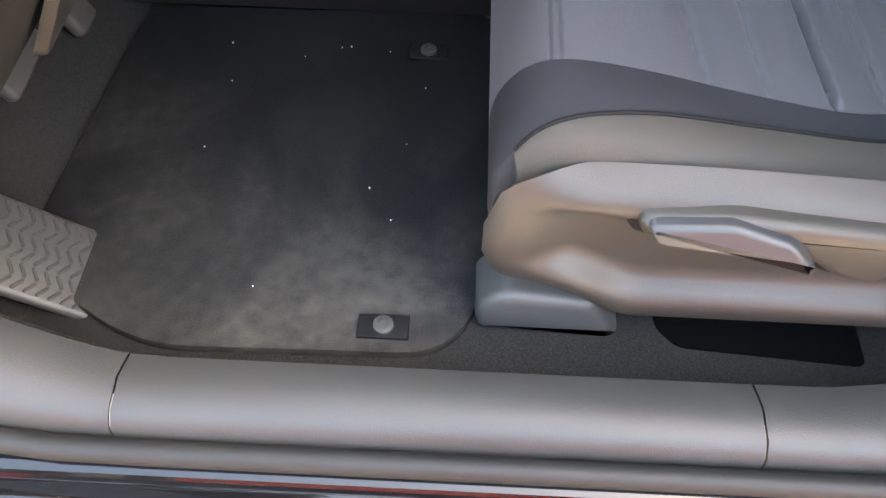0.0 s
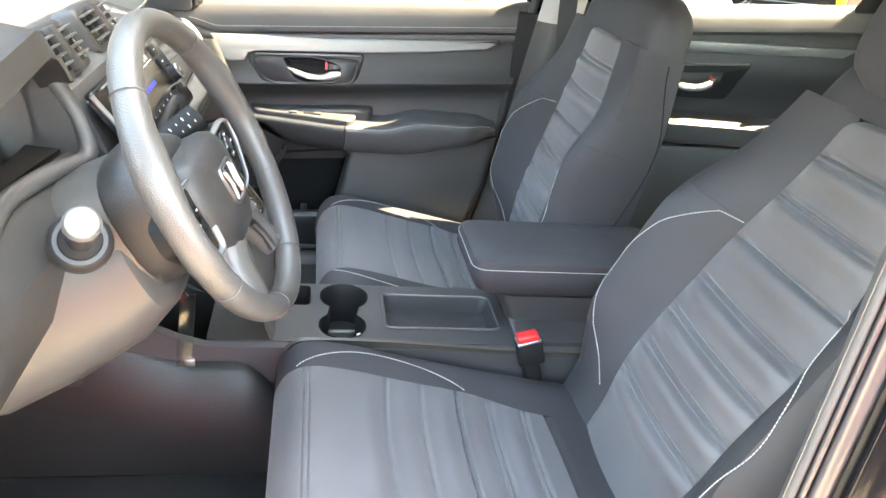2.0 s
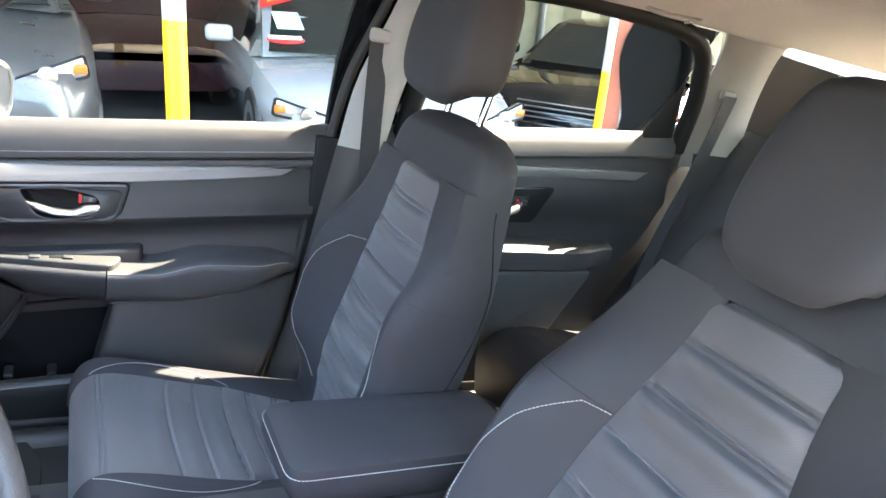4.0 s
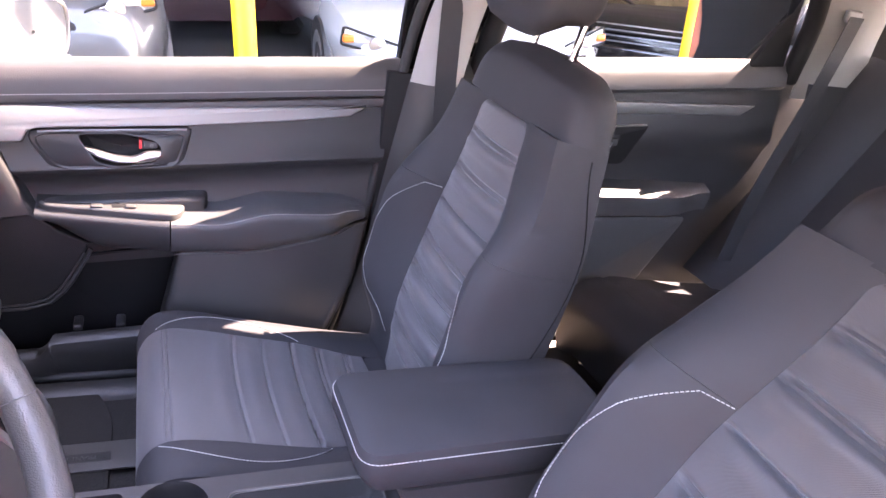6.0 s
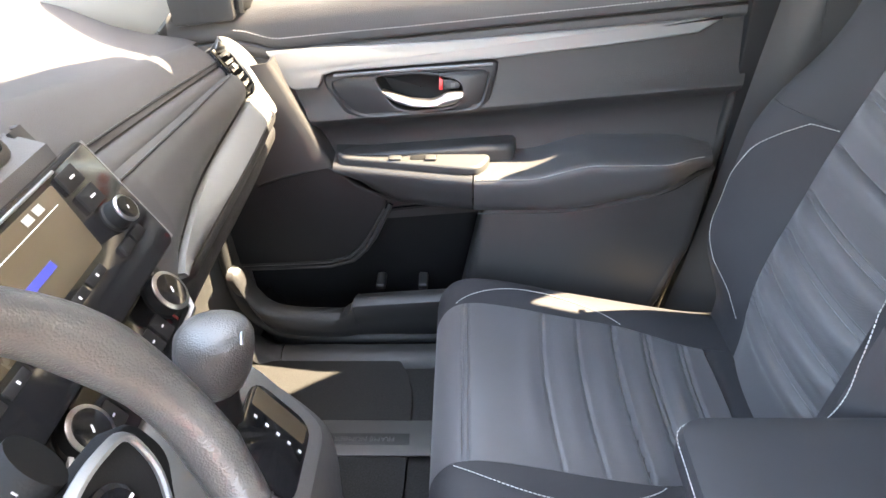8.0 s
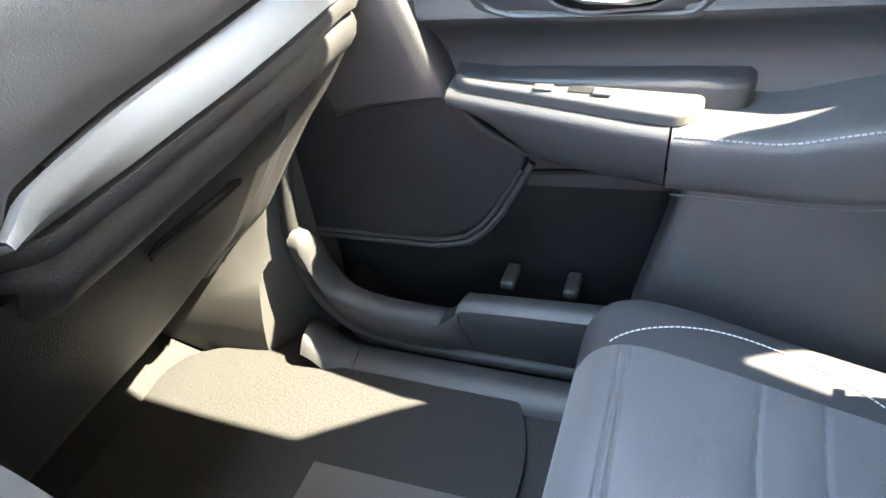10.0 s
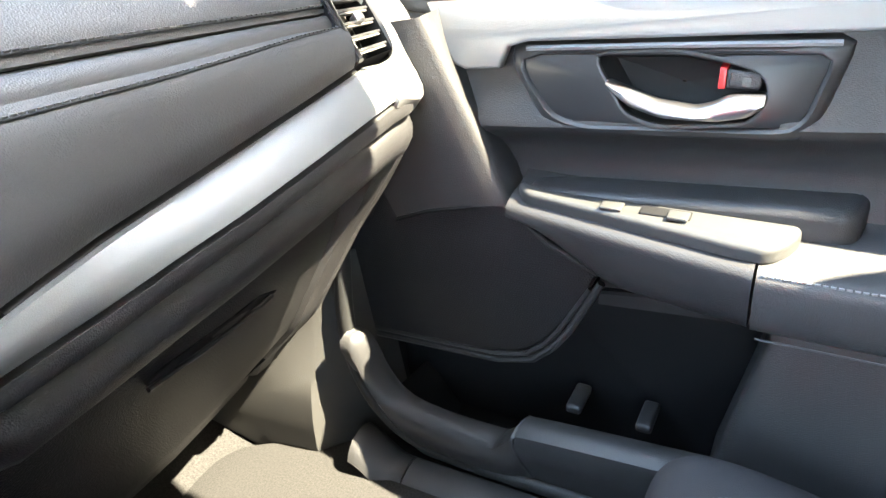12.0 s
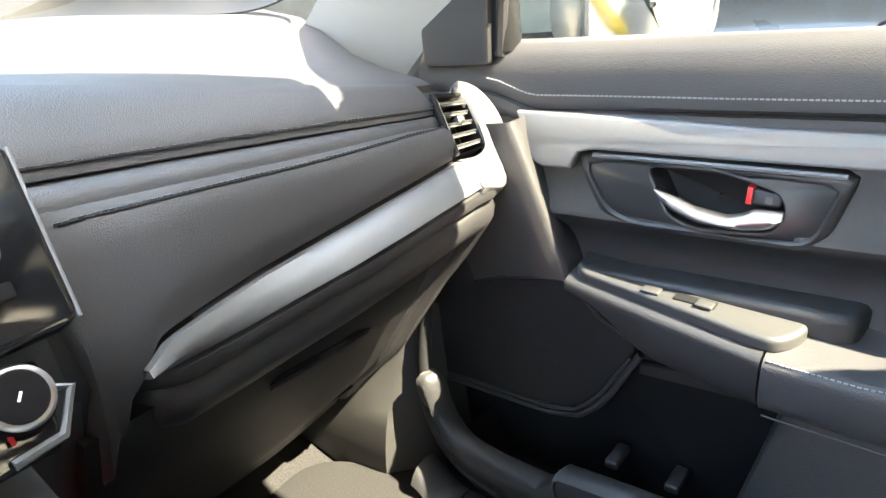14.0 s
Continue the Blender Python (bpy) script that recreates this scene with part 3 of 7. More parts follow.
        put("side_piping", tube([Vector(r[0]) + Vector((0, 0, 0.001)) for r in rows], 0.0016, 6), M["dark"], "dark piping along the side panel")
    for sg in (-1, 1):
        def shield(x, f, sg=sg):
            e = max(0.0, 1 - (max(0.0, -0.01 - x) / 0.07) ** 3.2) ** 0.35
            zt = 0.540 + ((0.634 - 0.018 * ease(0.02, 0.42, x) if cy < 0 else 0.612 - 0.055 * ease(0.02, 0.42, x)) - 0.540) * e
            zb = 0.540 + (0.440 + 0.045 * ease(0.06, -0.02, x) - 0.540) * e
            z = zt + (zb - zt) * f
            plain = 0.252 + 0.024 * math.sin(math.pi * min(1, 0.10 + f * 0.86)) ** 0.6 * (0.3 + 0.7 * e)
            dished = float(np.interp(f, (0, 0.05, 0.11, 0.17, 0.24, 0.62, 0.68, 0.74, 0.79, 0.90, 1.0), (0.248, 0.264, 0.274, 0.276, 0.266, 0.256, 0.260, 0.276, 0.280, 0.276, 0.256)))
            k = ease(-0.055, 0.0, x) * (1 if sg < 0 else 0)
            y = plain + (dished - plain) * k
            return (x + S, Y(sg * y), z)
        rows = [[shield(x, f) for f in np.linspace(0, 1, 33)] for x in np.linspace(-0.0795, 0.53, 60)]
        put("side_shield", thick(grid(rows), 0.006, (0.2, Y(sg * 3), 0.6)), M["shield"], "grey moulded plastic side shield")
    yl = lambda d: Y(o * (0.262 + d))
    up = lambda u, v: v + 0.001 + 0.06 * (u - 0.03)
    lev = rounded([(0.03, 0.612), (0.036, 0.590), (0.06, 0.582), (0.17, 0.560), (0.20, 0.535), (0.235, 0.528), (0.247, 0.562), (0.245, 0.590), (0.10, 0.612)], 0.012)
    if cy < 0:
        slot = rounded([(0.022, 0.613), (0.028, 0.586), (0.055, 0.576), (0.165, 0.554), (0.195, 0.528), (0.42, 0.514), (0.42, 0.577), (0.245, 0.590), (0.10, 0.610)], 0.014)
        put("lever_slot", plate(slot, lambda u, v, d: (u + S, yl(d - 0.012), up(u, v)), 0.024, 0.003, 2), M["dark"], "dark gap round the levers")
        put("height_lever", plate(lev, lambda u, v, d: (u + S, yl(d - 0.010), up(u, v)), 0.034, 0.010, 3), M["shield"], "grey seat height lever")
        put("lever_top", plate(rounded([(0.036, 0.611), (0.045, 0.594), (0.145, 0.578), (0.168, 0.572), (0.145, 0.596), (0.10, 0.611)], 0.007), lambda u, v, d: (u + S, yl(0.014 + d + (0.611 - v) * 0.35), up(u, v)), 0.014, 0.005, 3), M["grip"], "smooth shiny grip face of the lever")
        put("recline_lever", plate(rounded([(0.256, 0.590), (0.41, 0.576), (0.415, 0.530), (0.35, 0.524), (0.256, 0.545)], 0.01), lambda u, v, d: (u + S, yl(d - 0.010), up(u, v)), 0.034, 0.010, 3), M["shield"], "grey recline lever")
    put("under_frame", rbox((0.50, 0.40, 0.07), (0.22 + S, cy, 0.495), 0.01), M["dark"], "black seat frame")
    for sg in (-1, 1):
        put("seat_rail", rbox((0.52, 0.05, 0.035), (0.24 + S, Y(sg * 0.19), 0.41), 0.006), M["dark"], "black steel seat rail")
        put("rail_cover", plate(rounded([(-0.078, 0.392), (-0.080, 0.43), (-0.056, 0.458), (0.03, 0.450), (0.060, 0.40), (0.063, 0.392)], 0.012), lambda u, v, d, sg=sg: (u + S, Y(sg * (0.205 + d)), v), 0.058, 0.012, 3), M["shell"], "grey rail end cap")
        put("rail_leg", rbox((0.06, 0.04, 0.06), (0.40 + S, Y(sg * 0.19), 0.435), 0.006), M["dark"])
    # backrest
    a = radians(lean)
    hinge = Vector((0.435 + back, cy, 0.60))
    B, Nn = Vector((math.sin(a), 0, math.cos(a))), Vector((-math.cos(a), 0, math.sin(a)))
    P = lambda h, u, d: hinge + B * (h * tall) + Nn * d + Vector((0, inb * u, 0))
    def half(h):
        return 0.130 - 0.040 * ease(0.26, 0.50, h) - 0.012 * ease(0.10, 0.0, h) - 0.020 * ease(0.485, 0.516, h) ** 2
    def width(h):
        return 0.232 + 0.008 * math.sin(h * 6) - 0.045 * ease(0.33, 0.56, h)
    HS = np.linspace(-0.06, 0.515, 300)
    bp = (0.072, 0.081, 0.128, 0.137, 0.184, 0.193, 0.242, 0.251, 0.318, 0.384, 0.393, 0.448, 0.457)
    def face(h, f):
        d = 0.012 * (1 - f * f) + 0.016 * math.exp(-((h - 0.12) / 0.12) ** 2)
        for q in bp:
            k = 1.6 if q == 0.318 else 1.0
            d -= 0.0085 * k * math.exp(-((h - q) / 0.0034) ** 2)
            d += 0.0045 * math.exp(-((h - q + 0.018) / 0.013) ** 2)
        d = d * (1 - abs(f) ** 10) + abs(f) ** 10 * (0.016 * math.exp(-((h - 0.12) / 0.12) ** 2))
        return d - 0.010 * ease(0.503, 0.516, h)
    rows = [[P(h, half(h) * f, face(h, f)) for f in np.linspace(-1, 1, 23)] for h in HS]
    put("backrest_insert", thick(grid(rows), 0.012, tuple(P(0.3, 0, 2))), M["insert"], "blue-grey woven mesh backrest insert with sewn pleats")
    def side_section(h, sg):
        hw, w = half(h), width(h)
        bul = 0.068 * (ease(-0.02, 0.14, h) - ease(0.28, 0.46, h)) + 0.006
        pts = [(hw + 0.0005, face(h, 1) if h < 0.515 else 0.004)]
        for f, d in ((0.15, 0.25), (0.35, 0.62), (0.55, 0.92), (0.75, 1.0), (0.9, 0.85), (1.0, 0.5)):
            pts.append((hw + (w - hw) * f, bul * d + 0.004))
        pts += [(w + 0.006, -0.02), (w + 0.004, -0.06), (w - 0.01, -0.095), (w - 0.04, -0.11)]
        return [P(h, sg * u, d) for u, d in pts]
    for sg in (-1, 1):
        lo = [side_section(h, sg) for h in np.linspace(-0.11, 0.336, 48)]
        put("backrest_bolster", thick(grid(lo), 0.01, tuple(P(0.3, sg * 2, 2))), M["bolster"], "charcoal cloth backrest bolster")
        hi = [side_section(h, sg) for h in np.linspace(0.3365, 0.516, 22)]
        put("shoulder_panel", thick(grid(hi), 0.01, tuple(P(0.3, sg * 2, 2))), M["bolster"], "black cloth shoulder panel")
        arc = [(0.03, 0.12)] + [(h, 0.10 + 0.35 * math.sin(math.pi * min(1, (h - 0.03) / 0.31))) for h in np.linspace(0.06, 0.33, 24)] + [(0.335, 0.0)]
        def on(h, f, sg=sg):
            hw, w = half(h), width(h)
            bul = 0.068 * (ease(-0.02, 0.14, h) - ease(0.28, 0.46, h)) + 0.006
            xs, ys = (0, 0.15, 0.35, 0.55, 0.75, 0.9, 1.0), (0, 0.25, 0.62, 0.92, 1.0, 0.85, 0.5)
            return P(h, sg * (hw + (w - hw) * f), bul * float(np.interp(f, xs, ys)) + 0.0055)
        put("seam", dashes([on(h, f * 1.75) for h, f in arc]), M["thread"], "pale contrast stitching")
        line_ = []
        for h in np.linspace(0.0, 0.50, 30):
            d = 0.022 + 0.066 * ease(0.06, 0.34, h) - 0.03 * ease(0.36, 0.50, h)
            line_.append(P(h, sg * (float(np.interp(d, (0.02, 0.06, 0.095), (width(h) + 0.006, width(h) + 0.004, width(h) - 0.01))) + 0.0008), -d))
        put("side_seam", tube(line_, 0.0014, 6), M["dark"], "dark sewn seam on the backrest side")
    rows = []
    for h in np.linspace(0.512, 0.615, 22):
        f = (h - 0.512) / 0.103
        w = width(min(h, 0.56)) * (1 - 0.42 * f ** 4 - 0.30 * ease(0.9, 1.0, f)) + 0.004
        front = 0.008 - 0.045 * f ** 4
        back = -0.112 + 0.045 * f ** 4
        row = []
        for k in range(26):
            t = 2 * math.pi * k / 26
            cu, cd = math.cos(t), math.sin(t)
            u = w * (abs(cu) ** 0.55) * (1 if cu > 0 else -1)
            d = (front + back) / 2 + (front - back) / 2 * (abs(cd) ** 0.55) * (1 if cd > 0 else -1)
            row.append(P(h, u, d))
        rows.append(row)
    put("backrest_top", grid(rows, close_v=True, cap=True), M["bolster"], "black cloth top of the backrest")
    rows = [[P(h, u * (width(h) - 0.035), -0.105 - 0.012 * math.cos(u * 1.4)) for u in np.linspace(-1, 1, 9)] for h in np.linspace(-0.02, 0.52, 16)]
    put("back_cover", thick(grid(rows), 0.012, tuple(P(0.3, 0, -3))), M["bolster"], "black cloth seat back")
    # headrest
    for sg in (-1, 1):
        put("headrest_post", tube([P(0.55, sg * 0.068, -0.045), P(0.72 - drop, sg * 0.068, -0.045)], 0.0065, 12), M["steel"], "chrome headrest post")
        put("post_collar", tube([P(0.596, sg * 0.068, -0.045), P(0.612, sg * 0.068, -0.045)], 0.013, 12), M["dark"], "black post collar")
    rows = []
    for h in np.linspace(0, 1, 22):
        z = 0.655 - drop + 0.185 * big * h
        e = max(0.0, 1 - abs(2 * h - 1) ** 6) ** 0.5
        w = (0.116 + 0.012 * math.sin(h * 3)) * (0.70 + 0.30 * e) - 0.008 * h
        fr, bk = 0.045 + 0.012 * math.sin(h * 3.1), -0.055 - 0.012 * h - 0.03 * (1 - h)
        mid = (fr + bk) / 2 + nod
        dp = (fr - bk) / 2 * (0.35 + 0.65 * e) * thin
        row = []
        for k in range(28):
            t = 2 * math.pi * k / 28
            cu, cd = math.cos(t), math.sin(t)
            row.append(P(z - 0.03 * (cd > 0) * cd * (1 - h), big * w * slim * abs(cu) ** 0.5 * (1 if cu > 0 else -1), mid + dp * abs(cd) ** 0.6 * (1 if cd > 0 else -1)))
        rows.append(row)
    put("headrest", grid(rows, close_v=True, cap=True), M["bolster"], "black cloth headrest")
    return seat


front_seat("driver_seat", "charcoal and blue-grey cloth driver seat with pale stitching", -0.365, 1, 24, 0, 0, 0.092, 1.10, 0.060, 1.06, 0.80, 0.45)
psg = front_seat("passenger_seat", "charcoal and blue-grey cloth passenger seat with pale stitching", 0.372, -1, 10, 0.065, 0.030, 0.0, 1.08, 0.022, 1.0)
psg.location.z -= 0.053
tag = part("airbag_tag", rbox((0.004, 0.022, 0.014), (0.486, 0.607, 0.896), 0.001), M["white"], None, "small white cloth tag on the backrest side")
tagged(tag, "", "label")


def buckle(name, y, label):
    b = thing(name, label, "buckle", (0.36, y, 0.58))
    r = Euler((0, radians(-18), 0)).to_matrix()
    part("stalk", rbox((0.03, 0.022, 0.10), (0.0, 0, 0.0), 0.005, rot=r), M["dark"], b, "black buckle stalk")
    part("body", rbox((0.045, 0.03, 0.05), (-0.012, 0, 0.045), 0.006, rot=r), M["dark"], b)
    part("button", rbox((0.036, 0.024, 0.012), (-0.021, 0, 0.072), 0.003, rot=r), M["red"], b, "bright red release button")
    part("rim", rbox((0.041, 0.029, 0.006), (-0.019, 0, 0.066), 0.002, rot=r), M["chrome"], b, "pale rim round the button")


buckle("seat_belt_buckle", -0.115, "black seat belt buckle with a red button")

# floor mats
def mat_outline(s):
    return rounded([(-0.52, s * 0.17), (-0.06, s * 0.16), (-0.055, s * 0.55), (-0.10, s * 0.66), (-0.40, s * 0.665), (-0.55, s * 0.58)], 0.05, 6)


for s, lab in ((-1, "dusty black carpet floor mat in the driver footwell"), (1, "black carpet floor mat in the passenger footwell")):
    fm = thing("floor_mat", lab, "floor mat", (-0.3, s * 0.4, 0.39))
    b = plate(mat_outline(s), lambda u, v, d: (u + 0.3, v - s * 0.4, d), 0.012, 0.004)
    part("mat_carpet", b, M["floormat"] if s < 0 else M["carpet"], fm)
    if s < 0:
        for x, y in ((-0.145, -0.243), (-0.167, -0.635)):
            part("anchor_plate", rbox((0.05, 0.026, 0.004), (x + 0.3, y + 0.4, 0.014), 0.0015), M["dark"], fm, "black plastic mat anchor")
            part("anchor_ring", moved(lathe([(0.010, 0), (0.010, 0.004), (0.006, 0.005), (0.006, 0.002)]), Matrix.Translation((x + 0.3, y + 0.4, 0.016))), M["shell"], fm, "round anchor knob")
    else:
        part("flap", rbox((0.30, 0.075, 0.004), (0.165, 0.028, 0.0135), 0.001), M["shell"], fm, "grey carpet access flap")
        part("flap_recess", rbox((0.145, 0.024, 0.002), (0.172, 0.024, 0.0152), 0.0005), M["plastic"], fm, "dark plate with embossed words")
        part("flap_letters", letters("FRAME NUMBER", 0.0135, Matrix(((-1, 0, 0, 0.172), (0, -1, 0, 0.024), (0, 0, 1, 0.0166), (0, 0, 0, 1)))), M["shell"], fm, "grey embossed letters", smooth=False)
dust = bmesh.new()
for _ in range(13):
    x, y = random.uniform(-0.5, -0.08), random.uniform(-0.64, -0.2)
    bmesh.ops.create_icosphere(dust, subdivisions=1, radius=random.uniform(0.0006, 0.0014), matrix=Matrix.Translation((x, y, 0.4035)))
tagged(part("floor_specks", dust, M["white"], None, "pale crumbs scattered on the floor mat"), "", "crumbs", "", "stuff")
# flat plate on the floor, painted black for the unlit inside of an opening
nt = part("painted_opening", plate(rounded([(0.120, -0.636), (0.300, -0.648), (0.30, -0.55), (0.10, -0.55), (0.10, -0.615)], 0.01), lambda u, v, d: (u, v, 0.3905 + d), 0.0015, 0), M["void"], None, "flat plate painted black as an unlit carpet opening under the seat", smooth=False)
tagged(nt, "", "floor opening")
rest = thing("foot_rest", "worn grey foot rest pad with herringbone ridges", "foot rest", (-0.53, -0.585, 0.40))
rot = Euler((0, radians(38), 0)).to_matrix()
part("pad", rbox((0.17, 0.10, 0.014), (0, 0, 0.035), 0.006, rot=rot), M["shell"], rest)
for i in range(13):
    for j in range(6):
        part("ridge", rbox((0.0035, 0.015, 0.0025), rot @ Vector((-0.068 + 0.0114 * i, -0.0375 + 0.015 * j, 0.0078)) + Vector((0, 0, 0.035)), 0.001, 1, rot=rot @ Euler((0, 0, radians(32 if j % 2 else -32))).to_matrix()), M["sill"], rest)
for nm, y, w, lab in (("brake_pedal", -0.36, 0.10, "grey rubber brake pedal on a black arm"), ("accelerator_pedal", -0.24, 0.05, "black plastic accelerator pedal on an arm")):
    pd = thing(nm, lab, "pedal", (-0.60, y, 0.48))
    part("pad", rbox((0.02, w, 0.06 if w > 0.06 else 0.13), (0, 0, 0), 0.008, rot=Euler((0, radians(-25), 0)).to_matrix()), M["shell"], pd)
    part("arm", tube([(-0.01, 0, 0.02), (-0.05, 0, 0.12), (-0.08, 0, 0.30)], 0.008), M["dark"], pd)

# ---- centre console ----
con = thing("centre_console", "black plastic centre console with cup holders, tray and padded armrest", "console", (0, 0, 0.40))
def cpart(nm, bm, m, lab="", parent=con, **k):
    bmesh.ops.translate(bm, vec=(0, 0, -0.40), verts=bm.verts)
    return part(nm, bm, m, parent, lab, **k)


for s in (-1, 1):
    rows = []
    for x in np.linspace(-0.62, 0.62, 30):
        zt = 0.615 + 0.10 * ease(-0.16, -0.40, x)
        w = 0.098 + 0.03 * ease(-0.1, -0.4, x)
        rows.append([(x, s * (w + dy), zt + (0.40 - zt) * f) for f, dy in ((0, -0.006), (0.02, 0.0), (0.3, 0.004), (0.6, 0.01), (1, 0.018))])
    cpart("side_panel", thick(grid(rows), 0.006), M["console"], "black grained side panel")
    rows = []
    for x in np.linspace(-0.56, -0.06, 26):
        zt = 0.645 - 0.055 * ease(-0.36, -0.20, x) - 0.06 * ease(-0.16, -0.06, x) ** 2
        rows.append([(x, s * (0.115 + 0.05 * f ** 0.5 + 0.012 * math.sin(f * 3)), zt + 0.003 + (0.40 - zt) * f) for f in (0, 0.03, 0.08, 0.3, 0.6, 1)])
    cpart("kick_cover", thick(grid(rows), 0.008), M["lid"], "dark moulded tunnel cover")
# top deck with openings left for cups and tray
def deck(outer, holes, z, th=0.006):
    bm = bmesh.new()
    es = []
    for ring in [outer] + holes:
        vs = [bm.verts.new((x, y, z)) for x, y in ring]
        es += [bm.edges.new((vs[i], vs[(i + 1) % len(vs)])) for i in range(len(vs))]
    bmesh.ops.triangle_fill(bm, edges=es, use_beauty=True, use_dissolve=False)
    bmesh.ops.recalc_face_normals(bm, faces=bm.faces)
    for f in bm.faces:
        if f.normal.z < 0:
            f.normal_flip()
    return thick(bm, th)


def ring(cx, cy, rx, ry, n=28, p=1.0):
    return [(cx + rx * abs(math.cos(t)) ** p * math.copysign(1, math.cos(t)), cy + ry * abs(math.sin(t)) ** p * math.copysign(1, math.sin(t))) for t in (2 * math.pi * (k + 0.5) / n for k in range(n))]


def joined_wells(a, b, ra, rb, neck, n=18):
    """The outline of two round wells, at a and b along y, joined by a neck."""
    (ax_, ay), (bx, by) = a, b
    ta, tb = math.acos(neck / ra), math.acos(neck / rb)
    up = [(ax_ + ra * math.cos(t), ay + ra * math.sin(t)) for t in np.linspace(-ta, math.pi + ta, n)]
    dn = [(bx + rb * math.cos(t), by + rb * math.sin(t)) for t in np.linspace(math.pi - tb, 2 * math.pi + tb, n)]
    return [(float(x), float(y)) for x, y in up + dn]


cups = [joined_wells((0.035, 0.052), (0.030, -0.046), 0.044, 0.041, 0.026)]
trayr = rounded([(0.105, -0.052), (0.105, 0.062), (0.31, 0.062), (0.31, -0.052)], 0.015)
front = rounded([(-0.08, 0.02), (-0.08, 0.085), (-0.025, 0.085), (-0.025, 0.02)], 0.01)
cpart("deck", deck(rounded([(-0.19, -0.096), (0.34, -0.096), (0.34, 0.098), (-0.19, 0.098)], 0.008), cups + [trayr, front], 0.622), M["console"], "satin black console deck", angle=0.4)
for rg, dep, mt, lab in ((cups[0], 0.075, "dark", "black double cup holder"), (trayr, 0.03, "plastic", "shallow black tray"), (front, 0.06, "dark", "small bin")):
    c = np.mean(rg, axis=0)
    rows = [[(x, y, 0.6225 + 0.002) for x, y in rg]] + [[(c[0] + (x - c[0]) * k, c[1] + (y - c[1]) * k, z) for x, y in rg] for k, z in ((0.97, 0.620), (0.94, 0.60), (0.92, 0.622 - dep), (0.85, 0.620 - dep), (0.4, 0.619 - dep))]
    b = grid(rows, close_v=True)
    b.faces.new([b.verts.new((c[0] + (x - c[0]) * 0.4, c[1] + (y - c[1]) * 0.4, 0.619 - dep)) for x, y in rg])
    cpart("cup_well" if dep > 0.05 else "tray", b, M[mt], lab)
cpart("tray_rim", tube([(x, y, 0.6245) for x, y in trayr + trayr[:1]], 0.0025, 6), M["shell"], "raised tray rim")
cpart("cup_divider", rbox((0.050, 0.010, 0.03), (0.032, 0.003, 0.566), 0.004), M["shell"], "black cup divider")
cpart("white_clip", rbox((0.008, 0.012, 0.006), (0.062, -0.045, 0.60), 0.001, rot=Euler((0.3, 0.2, 0.7)).to_matrix()), M["white"], "small white clip in the cup holder")
# armrest box and lid
rows = []
for z, x0, x1, w in ((0.60, 0.335, 0.60, 0.092), (0.625, 0.33, 0.61, 0.090), (0.64, 0.325, 0.61, 0.070), (0.69, 0.30, 0.62, 0.074)):
    rows.append([(x, y, z) for x, y in rounded([(x0, -w + 0.028 * (w < 0.08)), (x1, -w + 0.028 * (w < 0.08)), (x1, w + 0.03 * (w < 0.08)), (x0, w + 0.03 * (w < 0.08))], 0.02)])
cpart("armrest_box", grid(rows, close_v=True, cap=True), M["console"], "black plastic armrest box")
lid = []
for z, gx, gw in ((0.690, 0.03, -0.012), (0.700, 0.012, -0.002), (0.722, 0.0, 0.0), (0.742, 0.0, 0.0), (0.7545, 0.004, -0.004), (0.7600, 0.014, -0.014), (0.7625, 0.05, -0.05)):
    lid.append([(x, y, z + 0.006 * (x - 0.25)) for x, y in rounded([(0.245 + gx, -0.052 - gw), (0.615, -0.052 - gw), (0.615, 0.135 + gw), (0.245 + gx, 0.135 + gw)], 0.03, 6)])
cpart("armrest_lid", grid(lid, close_v=True, cap=True), M["bolster"], "charcoal cloth armrest lid")
st = rounded([(0.245, -0.0525), (0.615, -0.0525), (0.615, 0.1355), (0.245, 0.1355)], 0.03, 6)
cpart("seam", dashes([(x, y, 0.7435 + 0.006 * (x - 0.25)) for x, y in st + st[:1]]), M["thread"], "pale contrast stitching round the lid")
# rising front of the console with the shifter
rows = []
for y in np.linspace(-0.13, 0.13, 21):
    e = 1 - 0.10 * abs(y / 0.13) ** 6
    rows.append([(x, y * (0.70 + 0.30 * ease(0.62, 0.76, z)), 0.60 + (z - 0.60) * e) for x, z in spline([(-0.082, 0.618), (-0.093, 0.66), (-0.100, 0.725), (-0.115, 0.772), (-0.16, 0.828), (-0.20, 0.858), (-0.26, 0.885)], 26)])
cpart("shifter_slope", thick(grid(rows), 0.006), M["shell"], "satin grey sloped shifter surround")
gate = lambda u, v, d: (-0.140 - v * 0.60 + d * 0.80, 0.050 + u, 0.803 + v * 0.80 + d * 0.60)
cpart("gate_frame", plate(rounded([(-0.06, -0.055), (0.06, -0.055), (0.06, 0.060), (-0.06, 0.060)], 0.025), gate, 0.006, 0.003), M["silver"], "silver shifter gate frame")
cpart("gate_plate", plate(rounded([(-0.05, -0.036), (0.044, -0.036), (0.044, 0.042), (-0.05, 0.042)], 0.02), lambda u, v, d: gate(u, v, d + 0.005), 0.003, 0.001), M["gloss"], "gloss black gate plate")
cpart("gate_label", plate(rounded([(0.016, -0.030), (0.038, -0.030), (0.038, 0.036), (0.016, 0.036)], 0.003), lambda u, v, d: gate(u, v, d + 0.0075), 0.0012, 0.0004), M["screen"], "brown-grey textured strip beside the gate")
